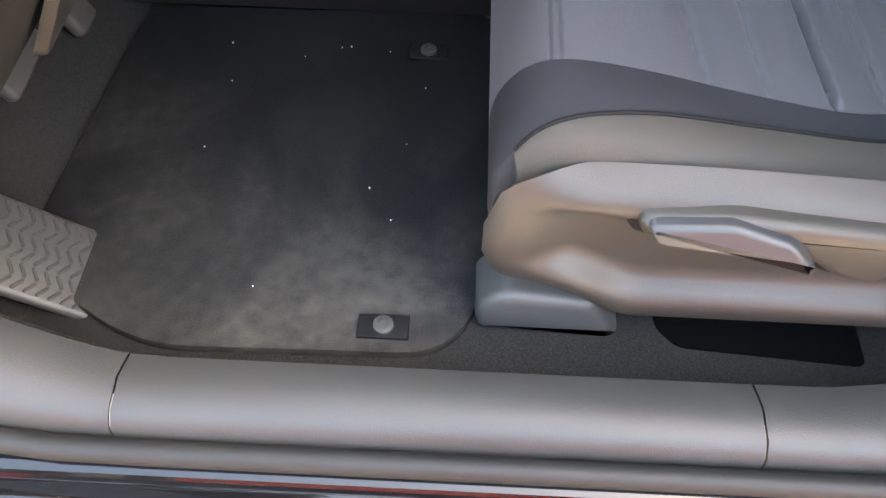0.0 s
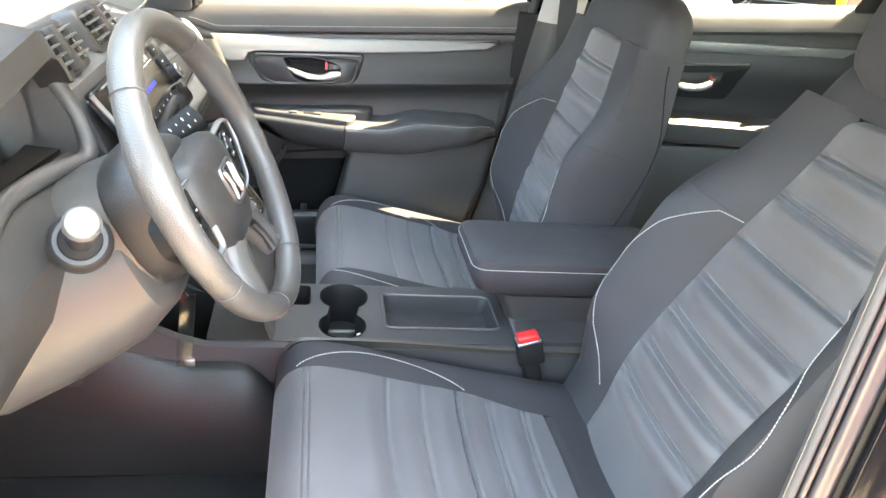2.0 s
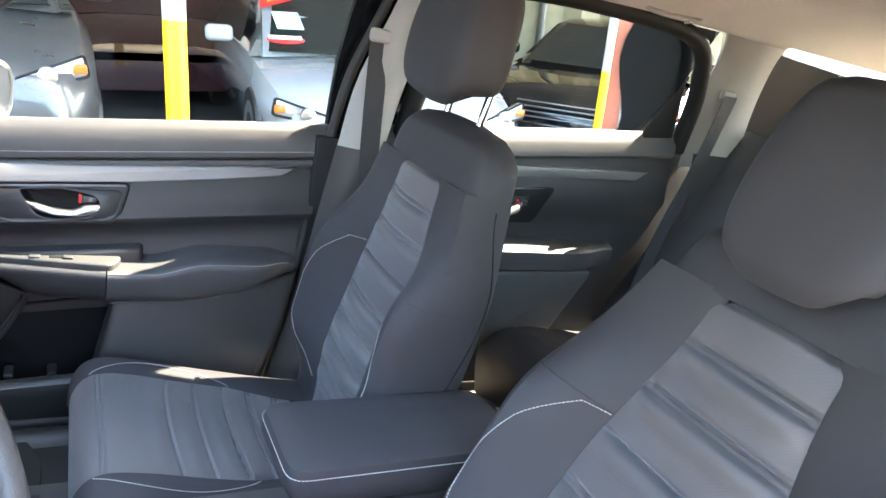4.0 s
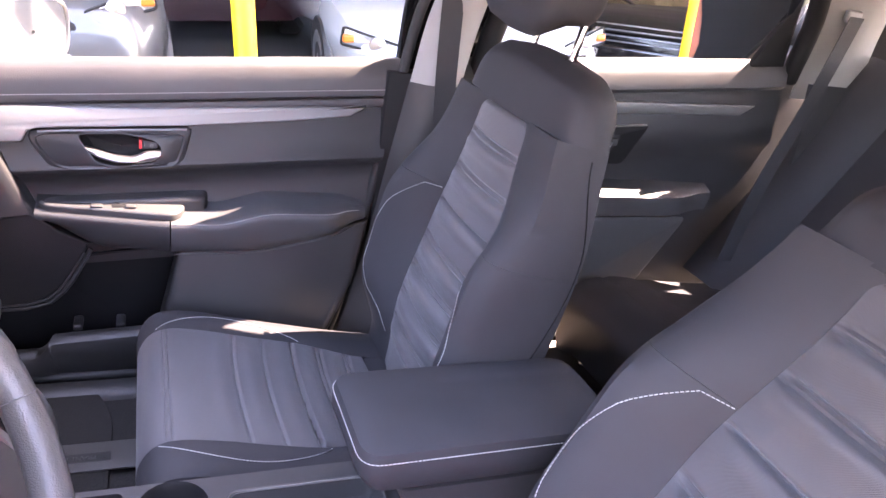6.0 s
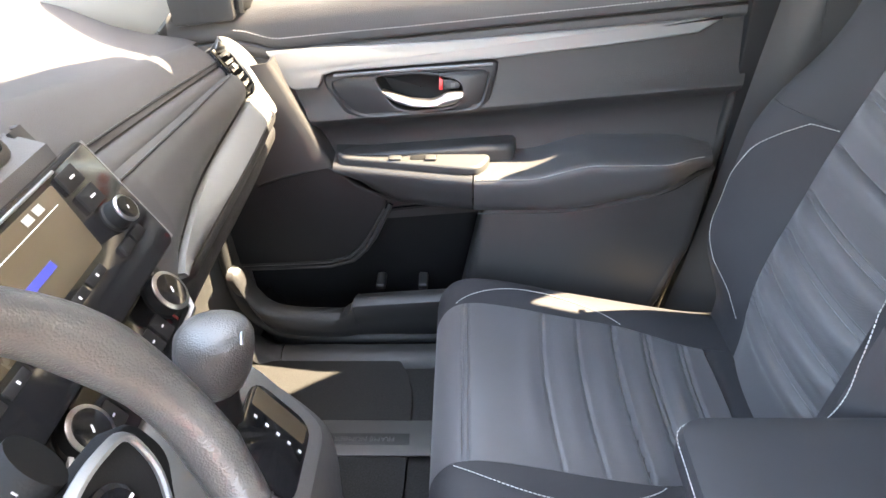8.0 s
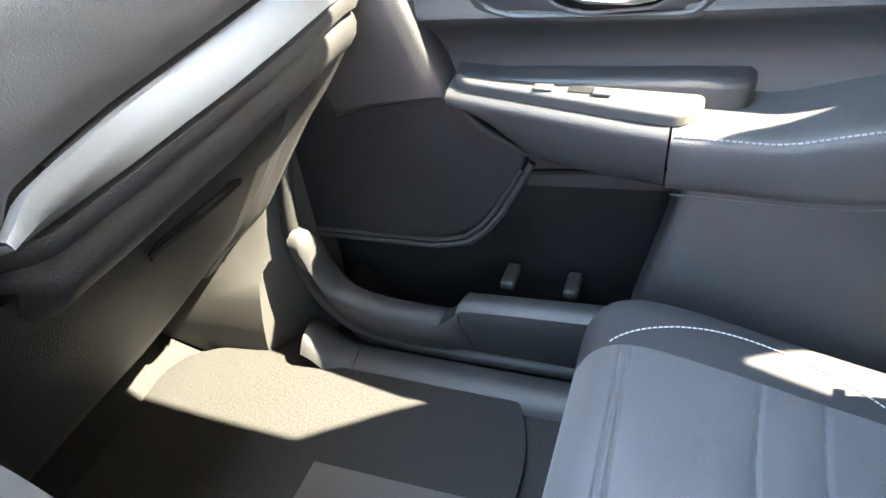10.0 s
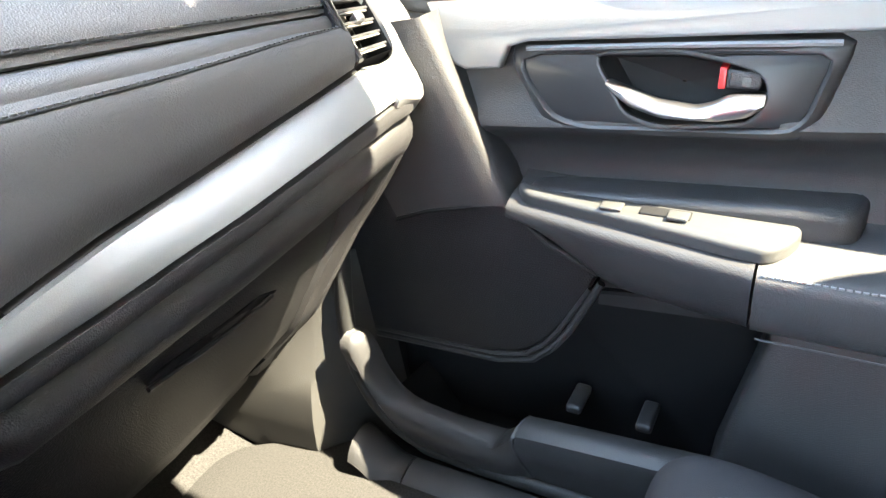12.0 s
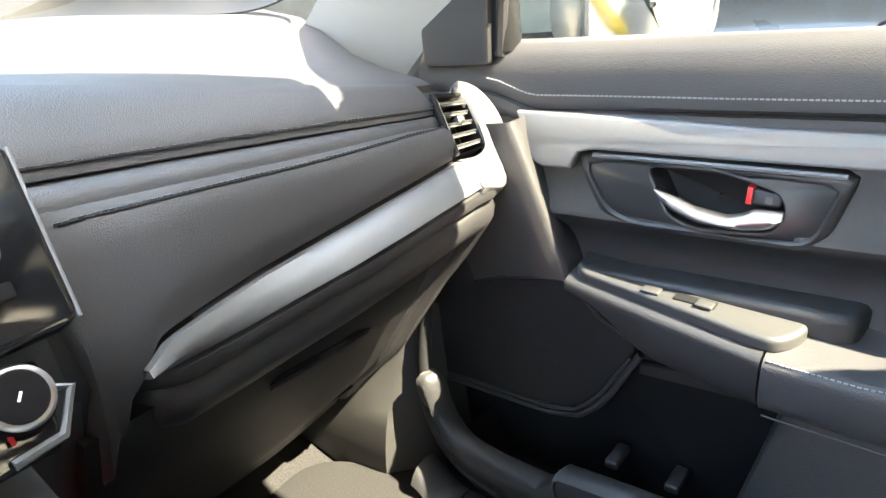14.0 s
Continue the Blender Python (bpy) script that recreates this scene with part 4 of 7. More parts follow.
for i in range(5):
    cpart("gate_letter", plate([(-0.002, -0.004), (0.002, -0.004), (0.002, 0.004), (-0.002, 0.004)], lambda u, v, d, i=i: gate(u * 0.7 + 0.006, v * 0.45 + 0.028 - 0.014 * i, d + 0.0085), 0.0005, 0), M["mark"], "white gate mark", smooth=False)
shx = Vector((-0.175, 0.045, 0.925))
cpart("shift_boot", tube([(-0.178, 0.045, 0.77), (-0.17, 0.045, 0.86), (-0.165, 0.045, 0.90)], [0.022, 0.014, 0.012], 14), M["dark"], "black shift lever stem")
rows = [[tuple(shx + Vector((0.033 * math.cos(t) * r + 0.012 * h, 0.029 * math.sin(t) * r, -0.05 + 0.07 * h))) for t in np.linspace(0, 2 * math.pi, 20, endpoint=False)] for h, r in ((0, 0.62), (0.10, 0.80), (0.30, 0.94), (0.60, 1.0), (0.80, 0.97), (0.91, 0.84), (0.97, 0.60), (1.0, 0.25))]
cpart("shift_knob", grid(rows, close_v=True, cap=True), M["wheel"], "dark leather shift knob")
cpart("knob_trim", tube([tuple(shx + Vector((0.030 + 0.008 * math.sin(k), 0.012 - 0.022 * k, -0.02 + 0.035 * math.sin(k * 1.6)))) for k in np.linspace(0, 1.3, 10)], 0.0018, 6), M["chrome"], "thin chrome line on the knob")


# ---- dashboard ----
dash = thing("dashboard", "charcoal soft-touch dashboard with a silver strip, vents, display and glove box", "dashboard", (0, 0, 0))
dp = lambda nm, bm, m, lab="", parent=dash, **k: part(nm, bm, m, parent, lab, **k)


def at(y, rows):
    """Interpolates rows of (y, x, z) at y."""
    ys = [r[0] for r in rows]
    return float(np.interp(y, ys, [r[1] for r in rows])), float(np.interp(y, ys, [r[2] for r in rows]))


TOP = [(-0.72, -0.40, 0.99), (-0.60, -0.40, 1.02), (-0.10, -0.395, 1.075), (0.10, -0.392, 1.075), (0.23, -0.389, 1.058), (0.358, -0.383, 1.034), (0.634, -0.372, 0.981), (0.70, -0.372, 0.972)]
GU = [(0.10, -0.326, 1.014), (0.187, -0.327, 1.006), (0.305, -0.328, 0.992), (0.45, -0.329, 0.974), (0.637, -0.328, 0.950), (0.70, -0.33, 0.945)]
GL = [(0.10, -0.303, 0.998), (0.182, -0.305, 0.990), (0.275, -0.307, 0.980), (0.336, -0.308, 0.973), (0.445, -0.311, 0.960), (0.581, -0.311, 0.948), (0.636, -0.313, 0.939), (0.70, -0.318, 0.93)]
ST = [(0.10, -0.258, 0.880), (0.225, -0.258, 0.880), (0.245, -0.260, 0.885), (0.28, -0.266, 0.887), (0.344, -0.277, 0.888), (0.409, -0.284, 0.888), (0.478, -0.285, 0.892), (0.571, -0.282, 0.900), (0.66, -0.279, 0.909)]
SB = [(0.10, -0.257, 0.862), (0.218, -0.257, 0.866), (0.27, -0.260, 0.864), (0.317, -0.261, 0.863), (0.37, -0.260, 0.865), (0.434, -0.258, 0.867), (0.515, -0.255, 0.873), (0.628, -0.254, 0.881), (0.66, -0.257, 0.878)]
YR = np.linspace(0.165, 0.655, 36)


def gface(y, z, d=0.0):
    return (-0.3105 + 0.35 * (z - 0.771) + 0.17 * min(0, z - 0.76) - 0.12 * max(0, y - 0.45) - 0.05 * min(0, y - 0.45) + d - 0.03 * ease(0.64, 0.55, z), y, z)


def strip(lines, ys, n=6, swell=0.0, ends=(0.655, 0.655)):
    """A sheet across the dash between two lines; swell lifts its middle, ends are where its two edges stop."""
    a, b = lines
    rows = []
    for q in ys:
        y = 0.165 + (q - 0.165) * (ends[0] - 0.165) / 0.49
        yb = 0.165 + (q - 0.165) * (ends[1] - 0.165) / 0.49
        (x0, z0), (x1, z1) = at(y, a), at(yb, b)
        nx, nz = (z0 - z1), (x1 - x0)
        l = math.hypot(nx, nz) + 1e-9
        rows.append([(x0 + (x1 - x0) * f + nx / l * swell * (1 - (2 * f - 1) ** 4), y + (yb - y) * f, z0 + (z1 - z0) * f + nz / l * swell * (1 - (2 * f - 1) ** 4)) for f in np.linspace(0, 1, n)])
    return rows


rows = []
for y in np.linspace(-0.72, 0.70, 48):
    x, z = at(y, TOP)
    row = []
    for d, e in ((0.70, 0.0), (0.58, 0.003), (0.46, 0.006), (0.35, 0.012), (0.27, 0.014), (0.2, 0.014), (0.13, 0.011), (0.08, 0.008), (0.02, 0.002), (0.0, -0.004)):
        w = ease(0.04, 0.34, d)
        row.append((x - d, y * (1 + 0.075 * ease(0.10, 0.30, d)), (z + e) * (1 - w) + 1.036 * w))
    rows.append(row)
dp("dash_top", thick(grid(rows), 0.01), M["soft"], "charcoal dash top")
dp("upper_pad", thick(grid(strip((TOP, GU), YR, 8, 0.006, (0.655, 0.648))), 0.008), M["soft"], "padded upper dash panel")
off = lambda line, dx, dz: [(y, x + dx, z + dz) for y, x, z in line]
dp("groove_band", thick(grid(strip((off(GU, -0.004, -0.003), off(GL, -0.004, -0.003)), YR, 5, 0.0045, (0.648, 0.642))), 0.006), M["soft"], "narrow padded band between two grooves")
# sheet added to block sunlight leaking between pad and band
dp("groove_back", thick(grid(strip((off(GU, -0.012, 0.010), off(GL, -0.012, -0.012)), YR, 3, 0.0, (0.650, 0.646))), 0.004), M["dark"], "added dark backing that stops light through the grooves")
WRAP = [(-0.298, 0.975), (-0.289, 0.955), (-0.281, 0.935), (-0.274, 0.915), (-0.269, 0.897), (-0.267, 0.878), (-0.268, 0.855), (-0.273, 0.825), (-0.285, 0.785), (-0.31, 0.74)]
rows = []
for q in list(np.linspace(0.164, 0.186, 8)) + list(np.linspace(0.19, 0.265, 24)) + list(np.linspace(0.275, 0.642, 28)):
    k = ease(0.252, 0.216, q)
    y = lambda f: q - 0.020 * f * ease(0.3, 0.642, q)
    (x0, z0), (xe, ze) = at(q, GL), at(y(1), ST)
    xe, ze = xe - 0.008, ze + 0.004
    nx, nz = z0 - ze, xe - x0
    l = math.hypot(nx, nz)
    row = [(x0, q, z0)]
    for i in range(10):
        f = min(1.0, (i + 1) / 7)
        sw = 0.010 * (1 - (2 * f - 1) ** 4)
        px_, pz = x0 + (xe - x0) * f + nx / l * sw, z0 + (ze - z0) * f + nz / l * sw
        if i > 6:
            px_, pz = px_ - 0.010 * (i - 6), pz - 0.001 * (i - 6)
        wx, wz = WRAP[i]
        wx += 0.004 * math.sin(math.pi * ease(0.165, 0.19, q)) + 0.003 - 0.045 * ease(0.188, 0.166, q) * min(1, max(0, (i - 1) / 3))
        k = ease(0.252 - 0.011 * max(0, i - 5), 0.216 - 0.011 * max(0, i - 5), q)
        row.append((px_ + (wx - px_) * k, y(f), pz + (wz - pz) * k))
    rows.append(row)
dp("lower_pad", thick(grid(rows), 0.006), M["soft"], "padded lower dash panel curving down beside the stack")
seam_low = [tuple(Vector(r[0]).lerp(Vector(r[1]), 0.62) + Vector((0.0008, 0, 0.0012))) for r in rows if r[0][1] > 0.2]
seam_up = [tuple(Vector(r[36]) + Vector((0.0004, 0, 0.0008))) for r in strip((TOP, GU), YR, 41, 0.006, (0.655, 0.648)) if r[0][1] > 0.18]
for ln in (seam_low, seam_up):
    dp("seam", dashes(ln, 0.0055, 0.0010), M["shell"], "fine grey stitching")
    # thin dark tube drawn as the shadow beside the stitches
    dp("seam_shadow", tube([Vector(p) + Vector((0.0008, 0, -0.0016)) for p in ln], 0.0006, 6), M["dark"], "dark line painted as the shadow of the stitching")
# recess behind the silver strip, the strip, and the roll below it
# dark sheet stands in for the shade between pad and strip
dp("strip_shade", thick(grid(strip((off(ST, -0.018, 0.006), off(ST, -0.006, -0.002)), YR[8:], 4, 0, (0.626, 0.626))), 0.004), M["dark"], "dark sheet painted for the shade above the strip")
rows = []
for q in np.linspace(0.219, 0.634, 46):
    y = q
    (x0, z0), (x1, z1) = at(y, ST), at(y, SB)
    k = ease(0.210, 0.240, y)
    x0, z0 = x1 + (x0 - x1) * k, z1 + 0.004 + (z0 - z1 - 0.004) * k
    rows.append([(x0 - 0.008, y, z0 - 0.001), (x0, y, z0), (x0 + (x1 - x0) * 0.33 + 0.003, y, z0 + (z1 - z0) * 0.33), (x0 + (x1 - x0) * 0.66 + 0.004, y, z0 + (z1 - z0) * 0.66), (x1, y, z1), (x1 - 0.01, y, z1 - 0.004)])
dp("silver_strip", thick(grid(rows), 0.004), M["silver"], "brushed silver trim strip")
rows = []
for y in np.linspace(0.200, 0.722, 44):
    x1, z1 = at(y, SB)
    x1, z1 = x1 - 0.045 * ease(0.63, 0.73, y) ** 2 - 0.040 * ease(0.250, 0.200, y), z1 - 0.006 * ease(0.63, 0.73, y)
    gx = lambda z: gface(y, z)[0]
    rows.append([(x1 - 0.008, y, z1 - 0.002), (x1 - 0.001, y, z1 - 0.006), (x1 + 0.001, y, z1 - 0.012), (x1 - 0.001, y, z1 - 0.019), (x1 - 0.008, y, z1 - 0.0225), (x1 - 0.010, y, z1 - 0.0245), (x1 - 0.006, y, z1 - 0.029), (x1 - 0.0035, y, z1 - 0.037), (x1 - 0.005, y, z1 - 0.047), (x1 - 0.011, y, z1 - 0.057), (x1 - 0.021, y, z1 - 0.066), (x1 - 0.033, y, z1 - 0.073), (gx(z1 - 0.082), y, z1 - 0.082)])
dp("knee_roll", thick(grid(rows), 0.006), M["plastic"], "rounded grained lip under the strip")
# glove box
lid_end = lambda z: 0.630 - 0.050 * ease(0.82, 0.58, z)
gl = dp("glove_box_lid", thick(grid([[gface(0.17 + (y - 0.17) * (lid_end(z) - 0.17) / 0.462, z, 0.004 * math.sin((z - 0.56) * 11)) for z in np.linspace(0.555 - 0.02 * ease(0.3, 0.6, y), 0.83 - 0.05 * (y - 0.2), 16)] for y in np.linspace(0.17, 0.632, 26)]), 0.012), M["lid"], "black grained glove box lid")
pull = rounded([(0.348, 0.766), (0.36, 0.772), (0.48, 0.756), (0.515, 0.738), (0.47, 0.742), (0.36, 0.761)], 0.004)
dp("pull_slot", plate(pull, lambda u, v, d: gface(u, v, 0.0025 + d), 0.003, 0.0015), M["dark"], "black recessed finger pull", gl)
dp("pull_lip", tube([gface(y, z, 0.008) for y, z in ((0.347, 0.766), (0.40, 0.757), (0.46, 0.748), (0.50, 0.742))], 0.0022, 8), M["plastic"], "rounded lower lip of the pull", gl)
rows = []
for z in np.linspace(0.545, 0.845, 20):
    x = gface(0.63, z)[0] + 0.02 * ease(0.72, 0.84, z)
    e = 0.648 + 0.080 * ease(0.56, 0.83, z)
    x -= 0.020 * ease(0.815, 0.845, z) ** 2
    q = lid_end(z)
    rows.append([(x - 0.012, q + 0.001, z), (x + 0.003, q + 0.003, z), (x + 0.009, q + 0.008, z), (x + 0.010, q * 0.55 + e * 0.45, z), (x + 0.0065, q * 0.45 + e * 0.55, z), (x + 0.010, q * 0.40 + e * 0.60, z), (x + 0.001, e - 0.012, z), (x - 0.012, e - 0.003, z), (x - 0.04, e, z), (x - 0.3, e, z)])
dp("end_cover", thick(grid(rows), 0.004), M["plastic"], "dash side end cover")
dp("under_cover", thick(grid([[(x, y, z) for x, z in ((-0.445, 0.578), (-0.50, 0.575), (-0.70, 0.62))] for y in np.linspace(0.16, 0.66, 6)]), 0.006), M["dark"], "black cover under the glove box")
# bezel flowing from the strip's end up round the side vent
ring_in = spline([(-0.283, 0.628, 0.906), (-0.284, 0.665, 0.901), (-0.292, 0.697, 0.903), (-0.303, 0.705, 0.921), (-0.322, 0.709, 0.950), (-0.336, 0.703, 0.963), (-0.342, 0.694, 0.966)], 40)
ring_out = spline([(-0.254, 0.628, 0.881), (-0.262, 0.678, 0.869), (-0.284, 0.728, 0.864), (-0.291, 0.740, 0.893), (-0.306, 0.740, 0.930), (-0.330, 0.735, 0.957), (-0.350, 0.725, 0.966)], 40)
rows = []
for k, (a, b) in enumerate(zip(ring_in, ring_out)):
    f = k / 39
    a, b = Vector(a), Vector(b)
    up = Vector((0.35, 0.1, 0.9)).normalized()
    w = ease(0.02, 0.25, f)
    rows.append([a - up * 0.012, a - up * 0.002, a.lerp(b, 0.08) + up * 0.0025 * w, a.lerp(b, 0.35) + up * 0.004 * w, a.lerp(b, 0.65) + up * 0.004 * w, a.lerp(b, 0.92) + up * 0.001 * w, b - up * 0.004 * w, b + Vector((-0.012, 0.002, -0.014)) * w - up * 0.004, b + Vector((-0.045, -0.004, -0.028)) * w - up * 0.006])
dp("end_bezel", thick(grid(rows), 0.003), M["silver"], "satin silver bezel round the side vent")
# side vent
V0, V1, V2, V3 = (Vector(v) for v in ((-0.336, 0.652, 0.9685), (-0.284, 0.625, 0.914), (-0.296, 0.697, 0.905), (-0.333, 0.707, 0.960)))
vn = (V1 - V0).cross(V3 - V0).normalized()
vn = vn if vn.z > 0 else -vn
vin = [V0, V1, V2, V3]
vb = grid([[p + vn * d for p in vin] for d in (0.0, -0.05)], close_v=True)
vb.faces.new([vb.verts.new(p - vn * 0.05) for p in vin])
vent = dp("side_vent", vb, M["dark"], "deep black side air vent", smooth=False)
dp("vent_frame", tube([V0 + vn * 0.001, V1 + vn * 0.001], 0.0035, 8), M["gloss"], "gloss black vent edge", vent)
dp("vent_frame", tube([V3 - vn * 0.002, V0 - vn * 0.002], 0.003, 8), M["dark"], "black vent edge", vent)
for i in range(1, 6):
    f = (i - 0.35) / 5.4
    a, b = V0.lerp(V1, f), V3.lerp(V2, f)
    ln_ = (b - a).normalized()
    sl = rbox(((b - a).length - 0.002, 0.013, 0.0026), tuple((a + b) / 2 - vn * 0.009), 0.001, rot=Matrix((ln_, (vn * 0.9 + (V1 - V0).normalized() * 0.45).normalized(), ln_.cross(vn))).transposed())
    dp("slat", sl, M["shell"], "grey vent slat", vent)
    dp("slat_edge", tube([a - vn * 0.003, b - vn * 0.003], 0.0014, 6), M["chrome"], "bright slat edge", vent)
for k in (0.3, 0.5, 0.7):
    dp("vane", rbox((0.002, 0.016, 0.055), tuple(V0.lerp(V3, k).lerp(V1.lerp(V2, k), 0.5) - vn * 0.026), 0.0005, rot=Matrix(((V3 - V0).normalized(), vn, (V0 - V1).normalized())).transposed()), M["plastic"], "upright vent vane", vent)
dp("vent_adjuster", rbox((0.012, 0.010, 0.009), tuple(V0.lerp(V2, 0.5) + vn * 0.001), 0.002, rot=Matrix(((V3 - V0).normalized(), vn, (V0 - V1).normalized())).transposed()), M["chrome"], "bright vent adjuster", vent)

# centre stack
C0 = Vector((-0.2825, 0.004, 0.984))
sx, sy = Vector((0, 1, 0)), Vector((-0.587, 0, 0.81)).normalized()
sn = sx.cross(sy)
sn = sn if sn.x > 0 else -sn
SP = lambda u, v, d: tuple(C0 + sx * u + sy * v + sn * d)
panel = dp("display_panel", plate(rounded([(-0.170, -0.061), (0.173, -0.061), (0.186, 0.060), (-0.186, 0.060)], 0.012), SP, 0.012, 0.004), M["gloss"], "gloss black radio panel")
dp("panel_edge", tube([SP(-0.171, -0.058, 0.010), SP(-0.186, 0.056, 0.010)], 0.0035, 8), M["silver"], "silver edge line", panel)
dp("panel_edge", tube([SP(0.1735, -0.058, 0.009), SP(0.186, 0.056, 0.009)], 0.0016, 8), M["silver"], "silver edge line", panel)
dp("display", plate(rounded([(-0.115, -0.014), (0.095, -0.014), (0.112, 0.048), (-0.13, 0.048)], 0.004), lambda u, v, d: SP(u, v, d + 0.012), 0.001, 0.0003), M["screen"], "dim brown radio display", panel)
dp("display_rule", plate([(-0.12, 0.0335), (0.098, 0.0335), (0.098, 0.0342), (-0.12, 0.0342)], lambda u, v, d: SP(u, v, d + 0.0132), 0.0004, 0), M["mark"], "thin line across the display", panel, smooth=False)
for u0 in (0.078, 0.062):
    dp("display_digits", plate([(u0 - 0.005, 0.038), (u0 + 0.006, 0.038), (u0 + 0.006, 0.045), (u0 - 0.005, 0.045)], lambda u, v, d: SP(u, v, d + 0.0132), 0.0004, 0), M["pillar"], "pale clock digits as bars", panel, smooth=False)
dp("display_text", plate([(-0.02, 0.004), (0.045, 0.004), (0.045, 0.011), (-0.02, 0.011)], lambda u, v, d: SP(u, v, d + 0.0132), 0.0004, 0), mat("blue_display_text", (0.03, 0.04, 0.25), 0.4), "blue display text as a bar", panel, smooth=False)
dp("top_rule", tube([SP(-0.15, 0.054, 0.0125), SP(0.125, 0.054, 0.0125)], 0.0016, 6), M["silver"], "silver line above the display", panel)
for i, (u, v) in enumerate(((0.132, 0.041), (0.132, 0.019))):
    dp("radio_button", plate(rounded([(u - 0.014, v - 0.009), (u + 0.013, v - 0.009), (u + 0.015, v + 0.009), (u - 0.012, v + 0.009)], 0.002), lambda a, b, d: SP(a, b, d + 0.012), 0.003, 0.001), M["dark"], "black square button", panel)
    dp("button_mark", plate([(u - 0.002, v - 0.001), (u + 0.005, v - 0.001), (u + 0.005, v + 0.001), (u - 0.002, v + 0.001)], lambda a, b, d: SP(a, b, d + 0.0155), 0.0004, 0), M["mark"], "white button symbol", panel, smooth=False)
for u in (0.116, 0.138):
    dp("radio_button", plate(rounded([(u - 0.010, -0.034), (u + 0.009, -0.034), (u + 0.010, -0.024), (u - 0.009, -0.024)], 0.002), lambda a, b, d: SP(a, b, d + 0.012), 0.003, 0.001), M["dark"], "small black button", panel)
for i in range(6):
    u = -0.09 + i * 0.031
    dp("preset_button", plate([(u - 0.013, -0.027), (u + 0.013, -0.027), (u + 0.013, -0.019), (u - 0.013, -0.019)], lambda a, b, d: SP(a, b, d + 0.012), 0.0015, 0.0005), M["dark"], "narrow preset button", panel)
    dp("preset_mark", plate([(u - 0.001, -0.0245), (u + 0.001, -0.0245), (u + 0.001, -0.0215), (u - 0.001, -0.0215)], lambda a, b, d: SP(a, b, d + 0.0137), 0.0003, 0), M["mark"], "white preset figure", panel, smooth=False)


def knob(nm, pos, axis, r, h, parent, lab):
    m = axes(pos, axis)
    k = dp(nm, moved(lathe([(r * 1.12, 0), (r * 1.12, h * 0.15), (r, h * 0.22), (r * 0.97, h * 0.85), (r * 0.9, h), (r * 0.72, h * 1.01), (r * 0.70, h * 0.95), (0.0005, h * 0.94)], 32), m), M["dark"], lab, parent)
    dp("knob_ring", moved(lathe([(r * 0.99, h * 0.88), (r * 1.0, h * 0.95), (r * 0.9, h * 1.02), (r * 0.78, h * 1.02), (r * 0.76, h * 0.97)], 32), m), M["chrome"], "chrome ring", k)
    dp("knob_face", moved(lathe([(r * 0.80, h * 0.98), (r * 0.80, h * 1.045), (r * 0.74, h * 1.055), (0.0005, h * 1.05)], 32), m), M["gloss"], "smooth black face", k)
    dp("knob_mark", moved(rbox((r * 0.3, r * 0.08, 0.0005), (0, 0, h * 1.057), 0), m), M["mark"], "white printed symbol", k)


knob("volume_knob", SP(0.134, -0.006, 0.012), sn, 0.013, 0.018, panel, "grey ribbed volume knob")
# climate panel below
C1 = Vector((-0.2535, 0.044, 0.9055))
cy_ = Vector((-0.62, 0, 0.78)).normalized()
cn = sx.cross(cy_)
cn = cn if cn.x > 0 else -cn
CP = lambda u, v, d: tuple(C1 + sx * (u * 0.72) + cy_ * v + cn * d)
clim = dp("climate_panel", plate(rounded([(-0.135, -0.042), (0.135, -0.042), (0.150, 0.014), (-0.150, 0.014)], 0.008), CP, 0.010, 0.003), M["gloss"], "gloss black climate panel")
for u, lab in ((0.118, "grey fan speed dial"), (-0.118, "grey temperature dial")):
    knob("dial", CP(u, -0.006, 0.008), cn, 0.020, 0.016, clim, lab)
for s in (-1, 1):
    dp("bracket_trim", tube([CP(s * 0.095, -0.038, 0.011), CP(s * 0.137, -0.036, 0.011), CP(s * 0.160, -0.012, 0.011), CP(s * 0.135, -0.004, 0.011)], 0.0035, 6), M["silver"], "silver bracket line", clim)
for i in range(6):
    u = -0.075 + 0.03 * i
    dp("climate_button", plate(rounded([(u - 0.012, -0.03), (u + 0.012, -0.03), (u + 0.012, -0.008), (u - 0.012, -0.008)], 0.002), lambda a, b, d: CP(a, b, d + 0.010), 0.002, 0.0008), M["dark"], "black climate button", clim)
    dp("button_mark", plate([(u - 0.0025, -0.0195), (u + 0.0025, -0.0195), (u + 0.0025, -0.0178), (u - 0.0025, -0.0178)], lambda a, b, d: CP(a, b, d + 0.0122), 0.0003, 0), M["mark"], "white button symbol", clim, smooth=False)
dp("button_lamp", plate([(0.10, -0.028), (0.104, -0.028), (0.104, -0.022), (0.10, -0.022)], lambda a, b, d: CP(a, b, d + 0.0122), 0.0004, 0), M["red"], "small orange-red mark", clim, smooth=False)
# stack body behind and under the panels
rows = []
for y in np.linspace(-0.175, 0.175, 12):
    rows.append([(-0.40, y, 1.06), (-0.33, y, 1.04), (-0.292, y, 0.955), (-0.286, y, 0.93), (-0.268, y, 0.875), (-0.28, y, 0.84), (-0.33, y, 0.74), (-0.36, y, 0.60)])
dp("stack_body", thick(grid(rows), 0.006), M["soft"], "charcoal centre stack")
